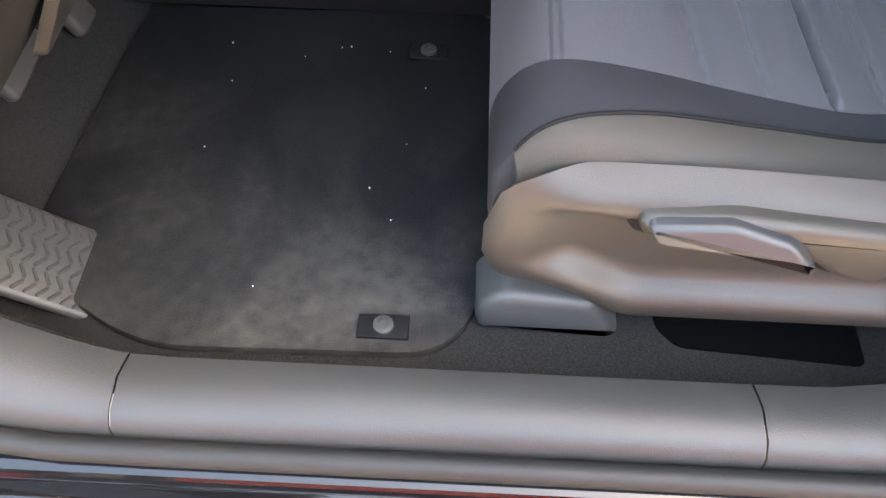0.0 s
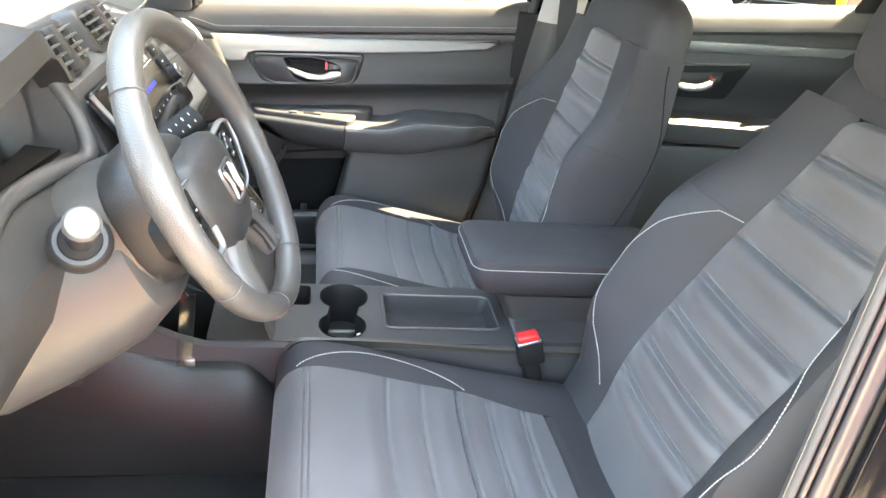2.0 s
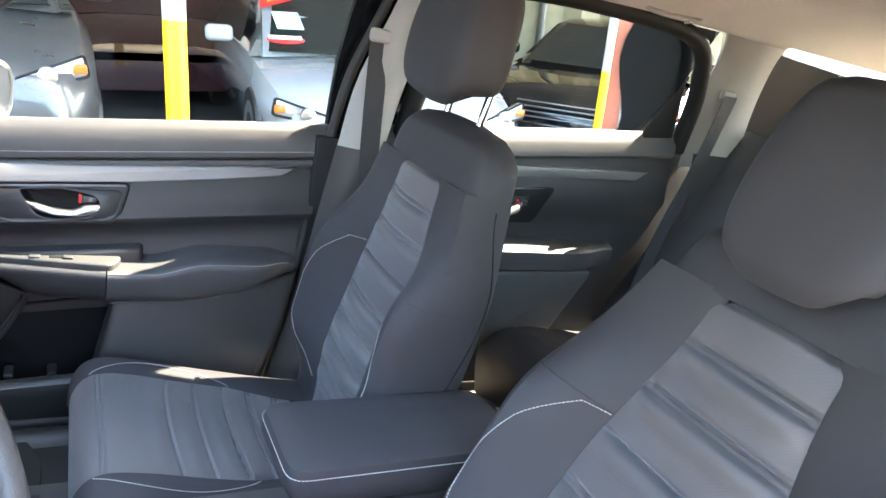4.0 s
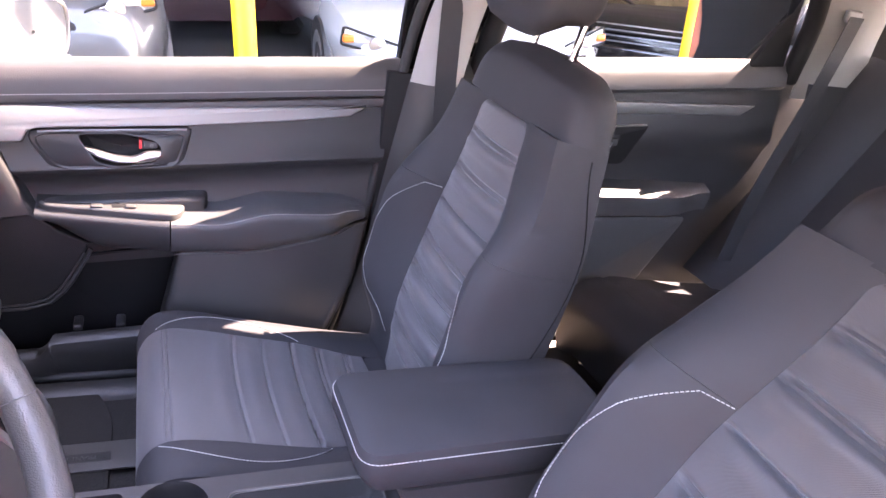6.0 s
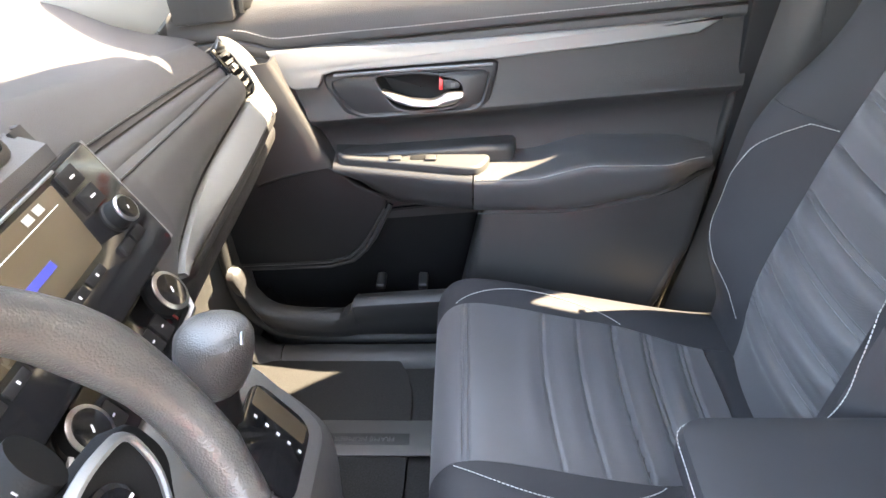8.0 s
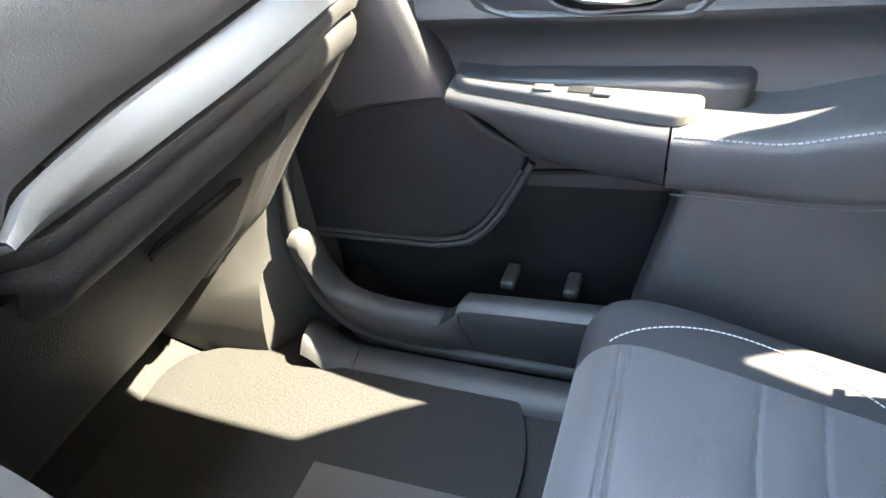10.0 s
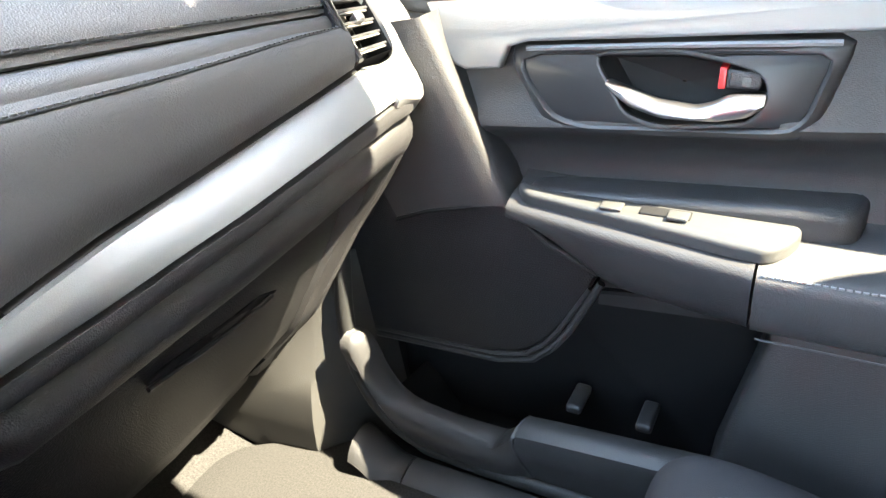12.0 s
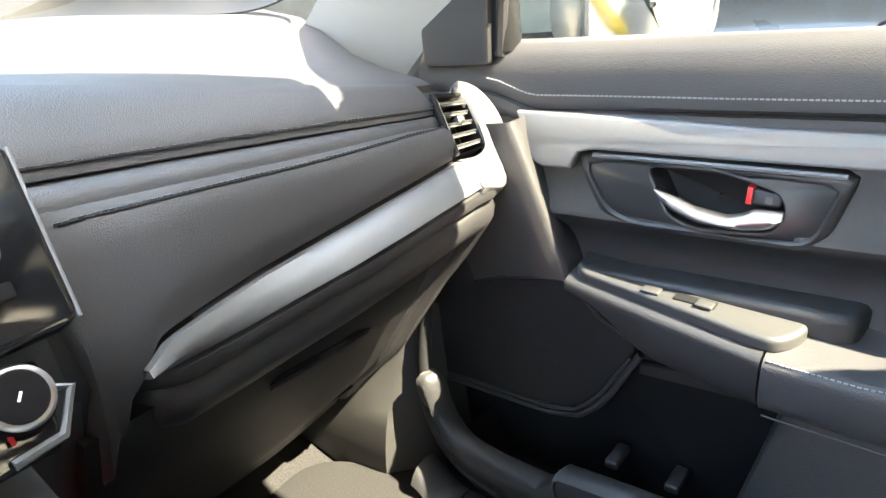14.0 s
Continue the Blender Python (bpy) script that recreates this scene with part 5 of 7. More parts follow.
for s in (-1, 1):
    rows = [[(x, s * w, z) for x, z in ((-0.36, 1.05), (-0.294, 0.945), (-0.272, 0.875), (-0.29, 0.83), (-0.36, 0.60))] for w in (0.17, 0.185)] + [[(x - 0.06, s * 0.19, z - 0.01) for x, z in ((-0.36, 1.05), (-0.294, 0.945), (-0.272, 0.875), (-0.29, 0.83), (-0.36, 0.60))]] + [[(x, s * 0.175, z) for x, z in ((-0.6, 1.0), (-0.6, 0.93), (-0.6, 0.88), (-0.6, 0.8), (-0.6, 0.55))]]
    dp("stack_cheek", thick(grid(rows), 0.004), M["plastic"], "black side of the centre stack")
dp("bin_back", rbox((0.02, 0.23, 0.14), (-0.30, 0, 0.76), 0.004), M["dark"], "dark storage bin")


def centre_vent(cy, w):
    """An air vent in the dash above the display."""
    Q = lambda u, v, d: (-0.388 + 0.05 * d / 0.05 - v * 0.55, cy + u, 1.060 + v * 0.8 + d * 0.5)
    v = dp("centre_vent", plate(rounded([(-w, -0.040), (w, -0.040), (w * 0.9, 0.036), (-w * 0.9, 0.036)], 0.02), Q, 0.03, 0.008), M["plastic"], "black centre air vent housing")
    for part_ in (-1, 1):
        c = part_ * w * 0.48
        dp("vent_throat", plate(rounded([(c - w * 0.36, -0.028), (c + w * 0.36, -0.028), (c + w * 0.34, 0.024), (c - w * 0.34, 0.024)], 0.008), lambda a, b, d: Q(a, b, d + 0.029), 0.002, 0.0005), M["gloss"], "black vent opening", v)
        for k in range(4):
            b0 = -0.020 + 0.0125 * k
            dp("slat", plate([(c - w * 0.34, b0), (c + w * 0.34, b0), (c + w * 0.34, b0 + 0.003), (c - w * 0.34, b0 + 0.003)], lambda a, b, d: Q(a, b, d + 0.03), 0.008, 0.001), M["shell"], "vent slat", v)
    dp("vane", plate(rounded([(-0.012, -0.034), (0.012, -0.034), (0.012, 0.03), (-0.012, 0.03)], 0.003), lambda a, b, d: Q(a, b, d + 0.029), 0.010, 0.003), M["plastic"], "vent divider", v)


centre_vent(-0.115, 0.075)
centre_vent(0.075, 0.075)

# driver side of the dash
rows = []
for y in np.linspace(-0.70, -0.165, 30):
    x, z = at(y, TOP)
    h = 0.055 * ease(-0.60, -0.50, y) * ease(-0.165, -0.24, y)
    rows.append([(x - 0.06, y, z + 0.004), (x - 0.02, y, z + h * 0.6), (x + 0.02, y, z + h), (x + 0.045, y, z - 0.004 + h), (x + 0.050, y, z - 0.014 + h), (x + 0.03, y, z - 0.022 + h)])
dp("hood", thick(grid(rows), 0.012), M["plastic"], "charcoal instrument hood")
rows = []
for y in np.linspace(-0.56, -0.185, 24):
    b = 0.02 * math.sin(math.pi * (y + 0.56) / 0.375)
    rows.append([(-0.36, y, 1.09), (-0.41, y, 1.07), (-0.43, y, 1.0), (-0.40, y, 0.972), (-0.345 - b, y, 0.968)])
dp("cluster_bezel", thick(grid(rows), 0.006), M["dark"], "dark instrument recess")
dp("cluster_face", thick(grid([[(-0.418, y, 1.06), (-0.412, y, 0.99)] for y in np.linspace(-0.54, -0.21, 8)]), 0.004), M["gloss"], "dark unlit instruments")
dp("cluster_lens", grid([[(-0.385, y, 1.075), (-0.372, y, 0.985)] for y in np.linspace(-0.55, -0.20, 8)]), M["clear"], "clear instrument lens")
dp("cluster_rim", tube(spline([(-0.352, -0.565, 1.06), (-0.325, -0.56, 0.99), (-0.332, -0.48, 0.972), (-0.350, -0.365, 0.968), (-0.335, -0.28, 0.968), (-0.312, -0.205, 0.964), (-0.322, -0.182, 1.0), (-0.352, -0.182, 1.06)], 44), 0.011, 10), M["soft"], "rounded rim of the instrument recess")
rows = []
for y in np.linspace(-0.70, -0.165, 30):
    e = ease(-0.56, -0.64, y)
    b = 0.02 * math.sin(math.pi * min(1, max(0, (y + 0.56) / 0.375)))
    rows.append([(-0.338 - b + 0.03 * e, y, 0.965 + 0.03 * e), (-0.315 - b * 0.7 + 0.02 * e, y, 0.955 + 0.03 * e), (-0.300, y, 0.925), (-0.303, y, 0.88), (-0.315, y, 0.83), (-0.345, y, 0.78), (-0.395, y, 0.715), (-0.44, y, 0.65), (-0.48, y, 0.605), (-0.60, y, 0.60)])
dp("knee_panel", thick(grid(rows), 0.006), M["plastic"], "black grained knee panel")
rows = [[(x - 0.02, -0.70 - 0.005 * i, z) for x, z in ((-0.30, 0.99), (-0.285, 0.90), (-0.32, 0.785), (-0.41, 0.65), (-0.5, 0.60))] for i in range(2)] + [[(-0.62, -0.71, z) for z in (1.0, 0.9, 0.8, 0.65, 0.58)]]
dp("end_cover", thick(grid(rows), 0.006), M["plastic"], "driver side end cover of the dash")
KN, KU = Vector((0.90, -0.28, -0.33)).normalized(), Vector((0.297, 0.955, 0)).normalized()
KV = KN.cross(KU)
KV = KV if KV.z > 0 else -KV
KP = lambda u, v, d: tuple(Vector((-0.306, -0.682, 0.918)) + KU * u + KV * v + KN * d)
dp("switch_bezel", plate(rounded([(-0.052, -0.062), (0.046, -0.045), (0.048, 0.052), (-0.052, 0.062)], 0.02), KP, 0.006, 0.003), M["plastic"], "black switch bezel with a rounded rim")
dp("bezel_rim", tube([KP(u, v, 0.006) for u, v in (lambda q: q + q[:1])(rounded([(-0.046, -0.056), (0.040, -0.040), (0.042, 0.047), (-0.046, 0.056)], 0.018))], 0.0025, 8), M["shell"], "raised rim round the switches")
for i in range(2):
    for j in range(3):
        dp("switch_blank", plate(rounded([(-0.040 + 0.038 * i, -0.044 + 0.030 * j), (-0.005 + 0.038 * i, -0.042 + 0.030 * j), (-0.005 + 0.038 * i, -0.016 + 0.030 * j), (-0.040 + 0.038 * i, -0.018 + 0.030 * j)], 0.003), lambda u, v, d: KP(u, v, d + 0.005), 0.004, 0.002), M["dark"], "dark square switch")
dp("knee_blade", plate(rounded([(-0.05, -0.05), (0.05, -0.05), (0.06, 0.06), (-0.04, 0.06)], 0.01), lambda u, v, d: (-0.40 + v * 0.6 + d, -0.50 + u, 0.70 + v), 0.012, 0.004), M["plastic"], "panel edge beside the column")
dp("side_vent_housing", rbox((0.09, 0.10, 0.075), (-0.338, -0.660, 0.948), 0.02), M["plastic"], "driver side vent housing")

# ---- steering column and wheel ----
HUB, AX = Vector((-0.145, -0.275, 0.987)), Vector((math.cos(radians(28)), -0.07, math.sin(radians(28)))).normalized()
SDW = Vector((0.07 * math.cos(radians(28)), 1, 0.07 * math.sin(radians(28)))).normalized()
UPW = AX.cross(SDW)
W = lambda u, v, d: tuple(HUB + SDW * u + UPW * v + AX * d)
col = thing("steering_column", "grey plastic steering column shroud with stalks", "steering column", tuple(HUB - AX * 0.15))
co_off = -(HUB - AX * 0.15)
def colp(nm, bm, m, lab="", parent=col):
    bmesh.ops.translate(bm, vec=co_off, verts=bm.verts)
    return part(nm, bm, m, parent, lab)


def oval(w, h, d, drop=0.0, n=28, p=0.7):
    return [W(w * abs(math.cos(t)) ** p * math.copysign(1, math.cos(t)), -drop + h * abs(math.sin(t)) ** p * math.copysign(1, math.sin(t)), d) for t in np.linspace(0, 2 * math.pi, n, endpoint=False)]


colp("shroud", grid([oval(0.062, 0.062, -0.070, 0.012), oval(0.074, 0.074, -0.074, 0.016), oval(0.080, 0.082, -0.11, 0.022), oval(0.082, 0.090, -0.17, 0.030), oval(0.085, 0.10, -0.26, 0.045)], close_v=True, cap=True), M["shell"], "grey column shroud")
colp("lower_shroud", grid([oval(0.075, 0.055, -0.112, 0.06), oval(0.088, 0.068, -0.12, 0.062), oval(0.10, 0.085, -0.17, 0.07), oval(0.13, 0.11, -0.26, 0.06), oval(0.16, 0.12, -0.34, 0.05)], close_v=True, cap=True), M["shell"], "flared lower column cover")
colp("shroud_screw", moved(lathe([(0.004, 0), (0.004, 0.001), (0.0005, 0.001)], 12), axes((-0.187, -0.432, 0.925), (0.3, -0.9, -0.1))), M["dark"], "dark screw hole")
stb = Vector((-0.268, -0.406, 0.948))
ste = Vector((-0.236, -0.500, 1.014))
dr = (ste - stb).normalized()
colp("stalk_boot", tube([stb - dr * 0.012, stb + dr * 0.004, stb + dr * 0.008], [0.033, 0.030, 0.026], 24), M["satin"], "round dark stalk collar")
colp("collar_ring", tube([stb + dr * 0.004, stb + dr * 0.014, stb + dr * 0.016], [0.022, 0.021, 0.018], 24), M["dark"], "black inner ring of the collar")
stk = colp("turn_signal_stalk", tube([stb, stb + dr * 0.03, ste - dr * 0.040, ste - dr * 0.036, ste - dr * 0.004], [0.0135, 0.0135, 0.0140, 0.0165, 0.0170], 22), M["satin"], "dark indicator stalk with a round end")
colp("stalk_cap", tube([ste - dr * 0.005, ste - dr * 0.001, ste + dr * 0.001], [0.0168, 0.0160, 0.0140], 22), M["shell"], "pale round end of the stalk", stk)
colp("shroud_joint", tube((lambda r: r + r[:1])(oval(0.0775, 0.0785, -0.092, 0.019)), 0.0022, 6), M["dark"], "dark joint round the shroud")
s2 = Vector(W(0.07, 0.02, -0.11))
e2 = Vector((-0.186, -0.152, 1.010))
d2 = (e2 - s2).normalized()
wst = colp("wiper_stalk", tube([s2, s2 + d2 * 0.05, e2 - d2 * 0.06, e2 - d2 * 0.055, e2], [0.012, 0.014, 0.016, 0.020, 0.019], 18), M["dark"], "black wiper stalk with printed marks")
for i in range(4):
    for k in (-1, 1):
        c = e2 - d2 * (0.010 + 0.0105 * i)
        face_ = (Vector((0.6, -0.1, 0.8)) - d2 * Vector((0.6, -0.1, 0.8)).dot(d2)).normalized()
        face_ = (face_ + face_.cross(d2) * 0.32 * k).normalized()
        colp("stalk_mark", moved(rbox((0.0011 + 0.0005 * (i % 2), 0.0050 - 0.0014 * ((i + k) % 2), 0.0005), (0, 0, 0.0197), 0), axes(c, face_, d2)), M["thread"], "white printed mark", wst)

whl = thing("steering_wheel", "black leather three-spoke steering wheel", "steering wheel", tuple(HUB))
def wp(nm, bm, m, lab="", parent=whl, **k):
    bmesh.ops.translate(bm, vec=-HUB, verts=bm.verts)
    return part(nm, bm, m, parent, lab, **k)


R = 0.178
rows = []
for k in range(96):
    t = 2 * math.pi * k / 96
    c, s = math.cos(t), math.sin(t)
    thumb = math.exp(-((abs(math.degrees(math.atan2(s, abs(c)))) - 22) / 12) ** 2) * (s > -0.2)
    r = 0.0164 + 0.003 * thumb
    seam = min(abs((math.degrees(t) - a + 180) % 360 - 180) for a in (48, 132, 205, 335, 247, 293))
    r -= 0.0008 * math.exp(-(seam / 1.5) ** 2)
    rows.append([W((R + r * 0.95 * math.cos(a)) * c, (R + r * 0.95 * math.cos(a)) * s, r * 1.08 * math.sin(a)) for a in np.linspace(0, 2 * math.pi, 14, endpoint=False)])
wp("rim", grid(rows, close_u=True, close_v=True), M["wheel"], "grained black leather rim")
for a in (48, 132, 205, 335, 247, 293):
    t = radians(a)
    wp("rim_seam", tube([W((R + 0.0165 * math.cos(b)) * math.cos(t), (R + 0.0165 * math.cos(b)) * math.sin(t), 0.0178 * math.sin(b)) for b in np.linspace(0, 2 * math.pi, 15)], 0.0008, 5, cap=False), M["shell"], "grey leather seam")
WD = lambda u, v, d: W(u, v - 0.020, d - 0.024)
pad = []
for k, d in ((0.92, -0.05), (1.0, -0.02), (1.02, 0.0), (0.97, 0.012), (0.86, 0.020), (0.6, 0.027), (0.25, 0.030)):
    pad.append([WD(x * k, (y + 0.005) * k - 0.005, d) for x, y in rounded([(-0.078, 0.055), (0.078, 0.055), (0.083, -0.005), (0.055, -0.072), (-0.055, -0.072), (-0.083, -0.005)], 0.035, 5)])
wp("airbag_pad", grid(pad, close_v=True, cap=True), M["plastic"], "black airbag cover")
rows = [oval(0.080, 0.080, -0.112, 0.018), oval(0.084, 0.084, -0.105, 0.018), oval(0.082, 0.080, -0.07, 0.014), oval(0.070, 0.066, -0.045, 0.012), oval(0.05, 0.05, -0.038, 0.010)]
wp("hub_back", grid(rows, close_v=True, cap=True), M["plastic"], "round grey drum behind the airbag cover")
for s in (-1, 1):
    sp = rounded([(s * 0.065, 0.035), (s * 0.12, 0.042), (s * 0.165, 0.036), (s * 0.168, 0.002), (s * 0.135, -0.028), (s * 0.075, -0.032)], 0.012)
    spk = wp("spoke", plate(sp, lambda u, v, d: WD(u, v, d - 0.014), 0.022, 0.005), M["dark"], "black side spoke with switches")
    fr_ = rounded([(s * 0.064, 0.040), (s * 0.120, 0.043), (s * 0.154, 0.036), (s * 0.152, 0.006), (s * 0.118, -0.040), (s * 0.076, -0.046)], 0.012)
    wp("spoke_trim", tube([WD(u, v, 0.010) for u, v in fr_ + fr_[:1]], 0.0042, 8, flat=0.6), M["silver"], "satin silver spoke frame", spk)
    wp("switch_pad", moved(lathe([(0.019, 0), (0.019, 0.004), (0.016, 0.006), (0.011, 0.005), (0.010, 0.0065), (0.0005, 0.0065)], 24), axes(WD(s * 0.110, 0.014, 0.007), AX)), M["gloss"], "round black switch", spk)
    for j in range(4):
        a = math.pi / 2 * j
        wp("switch_mark", moved(rbox((0.0045, 0.002, 0.0006), (0.0135 * math.cos(a), 0.0135 * math.sin(a), 0.0062), 0), axes(WD(s * 0.110, 0.014, 0.007), AX, (0, 1, 0))), M["mark"], "white printed mark", spk)
    wp("rocker_switch", plate(rounded([(s * 0.09, -0.020), (s * 0.108, -0.020), (s * 0.108, -0.010), (s * 0.09, -0.010)], 0.002), lambda u, v, d: WD(u, v, d + 0.008), 0.004, 0.001), M["dark"], "small rocker switch", spk)
    # lower spokes
    lw = [(s * 0.042, -0.060, 0.006), (s * 0.058, -0.092, 0.006), (s * 0.072, -0.130, 0.010)]
    wp("lower_spoke", tube([WD(*p) for p in spline(lw, 8)], [0.022, 0.020, 0.019, 0.019, 0.019, 0.019, 0.018, 0.017], 12, flat=0.55), M["wheel"], "black lower spoke")
    wp("lower_trim", tube([WD(s * 0.032, -0.072, 0.014), WD(s * 0.050, -0.100, 0.014), WD(s * 0.056, -0.126, 0.014)], 0.005, 8), M["chrome"], "chrome lower spoke inlay")
# plain badge in the middle
wp("badge_frame", tube([WD(u, v, 0.0305) for u, v in (lambda q: q + q[:1])(rounded([(-0.026, 0.022), (0.026, 0.022), (0.021, -0.024), (-0.021, -0.024)], 0.009, 5))], 0.0028, 8), M["chrome"], "plain chrome badge frame")
for s in (-1, 1):
    wp("badge_bar", tube([WD(s * 0.014, 0.018, 0.0315), WD(s * 0.0085, 0.0, 0.0315), WD(s * 0.0125, -0.020, 0.0315)], 0.003, 8), M["chrome"], "plain chrome badge bar")
wp("airbag_letters", rbox((0.018, 0.004, 0.0006), WD(0.0, -0.048, 0.0245), 0, rot=Matrix((SDW, UPW, AX)).transposed()), M["shell"], "dark embossed letters as a bar")
tg = thing("clear_tag", "clear plastic tag hanging under the steering column", "tag", (-0.195, -0.245, 0.735))
part("strip", rbox((0.020, 0.002, 0.115), (0, 0, 0.0), 0.0008, rot=Euler((0, 0.08, 0.2)).to_matrix()), M["clear"], tg)
part("clip", rbox((0.014, 0.006, 0.012), (0.004, 0, -0.052), 0.002), M["chrome"], tg, "small metal clip")
part("cord", tube([(0.004, 0, 0.055), (-0.01, -0.012, 0.09), (-0.06, -0.05, 0.17)], 0.0012, 6), M["dark"], tg, "thin dark cord")


# ---- doors ----
def belt_z(x):
    return 1.028 + 0.0885 * x + 0.008


def front_door():
    door = thing("passenger_door", "closed front passenger door with black trim, silver strip and padded armrest", "door", (0.1, 0.75, 0.4))
    o = Vector((-0.1, -0.75, -0.4))
    def put(nm, bm, m, lab="", parent=door, **k):
        bmesh.ops.translate(bm, vec=o, verts=bm.verts)
        return part(nm, bm, m, parent, lab, **k)
    rear = lambda z: float(np.interp(z, (0.40, 0.49, 0.604, 0.764, 0.925, 1.06), (0.335, 0.374, 0.424, 0.452, 0.488, 0.503)))
    lean_out = lambda z: 0.026 * ease(0.885, 0.965, z)
    # upper trim body: profile of (y, height over the door line)
    prof = [(0.747, -0.070), (0.744, -0.082), (0.738, -0.098), (0.734, -0.120), (0.733, -0.150), (0.730, -0.178), (0.7245, -0.188), (0.7235, -0.194), (0.727, -0.200), (0.737, -0.208), (0.748, -0.218), (0.754, -0.230), (0.756, -0.245), (0.750, -0.275), (0.738, -0.33), (0.744, -0.40), (0.748, -0.48), (0.748, -0.60)]
    rows = []
    for x in np.linspace(-0.40, 0.50, 46):
        row = []
        for y, dz in prof:
            z = 1.036 + 0.075 * x + dz
            row.append((-0.40 + (x + 0.40) / 0.90 * (rear(z) + 0.40), y + max(lean_out(z), min(0.018, 0.21 * max(0.0, z - 0.832))), z))
        rows.append(row)
    # the handle bowl goes through the panel
    sheet = grid(rows)
    bmesh.ops.delete(sheet, geom=[f for f in sheet.faces if (-0.122 < f.calc_center_median().x < 0.045 and 0.842 < f.calc_center_median().z < 0.905) or (f.calc_center_median().z < 0.665 and f.calc_center_median().x < 0.075)], context="FACES")
    put("trim_panel", thick(sheet, 0.012), M["plastic"], "black grained upper trim panel")
    # belt pad
    rows = []
    for x in np.linspace(-0.44, 0.503, 44):
        b = belt_z(x)
        low = 0.020 * ease(-0.335, -0.26, x)
        yo = 0.005 * ease(-0.02, -0.2, x)
        rows.append([(x, 0.792 + yo, b + 0.002), (x, 0.785 + yo, b + 0.002), (x, 0.779 + yo, b), (x, 0.769 + yo, b - 0.006), (x, 0.761 + yo, b - 0.014), (x, 0.7555 + yo, b - 0.026 - low * 0.5), (x, 0.7525 + yo, b - 0.040 - low), (x, 0.7535 + yo, b - 0.050 - low), (x, 0.764, b - 0.056 - low)])
    put("belt_pad", thick(grid(rows), 0.006), M["soft"], "charcoal grained pad along the window sill")
    put("seam", dashes([(x, 0.7528 + 0.005 * ease(-0.02, -0.2, x), belt_z(x) - 0.038 - 0.020 * ease(-0.335, -0.26, x)) for x in np.linspace(-0.33, 0.49, 60)], 0.0055, 0.0011), M["pillar"], "grey stitching along the pad")
    rows = []
    for x in np.linspace(-0.44, 0.50, 34):
        b = belt_z(x)
        low = 0.020 * ease(-0.335, -0.26, x)
        rows.append([(x, 0.766, b - 0.054 - low), (x, 0.757, b - 0.058 - low), (x, 0.7545, b - 0.066 - low), (x, 0.7565, b - 0.076 - low * 0.8), (x, 0.768, b - 0.084 - low * 0.8)])
    put("pad_roll", thick(grid(rows), 0.005), M["soft"], "narrow rounded band under the pad")
    Pl = lambda base: (lambda u, v, d: (u, base - d, v))
    trim = [(-0.283, 0.936), (-0.262, 0.905), (-0.249, 0.884), (-0.237, 0.879), (-0.200, 0.882), (-0.192, 0.902), (-0.175, 0.907), (0.09, 0.924), (0.26, 0.940), (0.40, 0.957), (0.437, 0.981), (0.437, 0.983), (0.20, 0.9645), (0.0, 0.950), (-0.156, 0.944)]
    put("silver_trim", plate(trim, lambda u, v, d: (u, 0.737 + lean_out(v) - d, v), 0.010, 0.004, 3), M["silver"], "brushed silver door trim strip")
    # handle surround: outer ring, smooth inner face, real bowl behind the lever
    mid = Vector((-0.038, 0.872))
    def around(pts, n=96):
        out = []
        for k in range(n):
            d = Vector((math.cos(2 * math.pi * k / n), math.sin(2 * math.pi * k / n)))
            best = 0.0
            for i in range(len(pts)):
                p, q = Vector(pts[i]) - mid, Vector(pts[(i + 1) % len(pts)]) - mid
                e = q - p
                den = d.x * e.y - d.y * e.x
                if abs(den) > 1e-9:
                    t_, w_ = (p.x * e.y - p.y * e.x) / den, (p.x * d.y - p.y * d.x) / den
                    if t_ > 0 and -1e-6 <= w_ <= 1 + 1e-6:
                        best = max(best, t_)
            out.append(mid + d * best)
        return out
    def loop(pts, y, grow=0.0):
        out = []
        for k, p in enumerate(pts):
            tg = pts[(k + 1) % len(pts)] - pts[k - 1]
            nn = Vector((tg.y, -tg.x)).normalized()
            q = p + nn * grow
            out.append((q.x, y, q.y))
        return out
    bez = around(rounded([(-0.192, 0.905), (-0.193, 0.884), (-0.158, 0.834), (-0.128, 0.826), (0.058, 0.837), (0.073, 0.848), (0.092, 0.921), (-0.06, 0.912)], 0.014))
    inner = around(rounded([(-0.180, 0.896), (-0.180, 0.880), (-0.150, 0.842), (-0.122, 0.835), (0.052, 0.846), (0.064, 0.856), (0.078, 0.908), (-0.06, 0.903)], 0.012))
    cup = around(rounded([(-0.112, 0.897), (-0.092, 0.868), (-0.080, 0.850), (-0.052, 0.843), (0.022, 0.852), (0.034, 0.872), (0.026, 0.890), (-0.004, 0.897), (-0.04, 0.902)], 0.010))
    def hput(nm, bm, m, lab="", parent=door, **k):
        for v in bm.verts:
            v.co.y += 0.21 * max(0.0, v.co.z - 0.832)
        return put(nm, bm, m, lab, parent, **k)
    bz = hput("handle_bezel", grid([loop(bez, 0.742, 0.001), loop(bez, 0.730), loop(bez, 0.7262, -0.002), loop(bez, 0.7245, -0.005), loop(inner, 0.7225, 0.0015), loop(inner, 0.7235, -0.0008), loop(inner, 0.7258, -0.0018)], close_v=True), M["satin"], "raised black surround of the door handle")
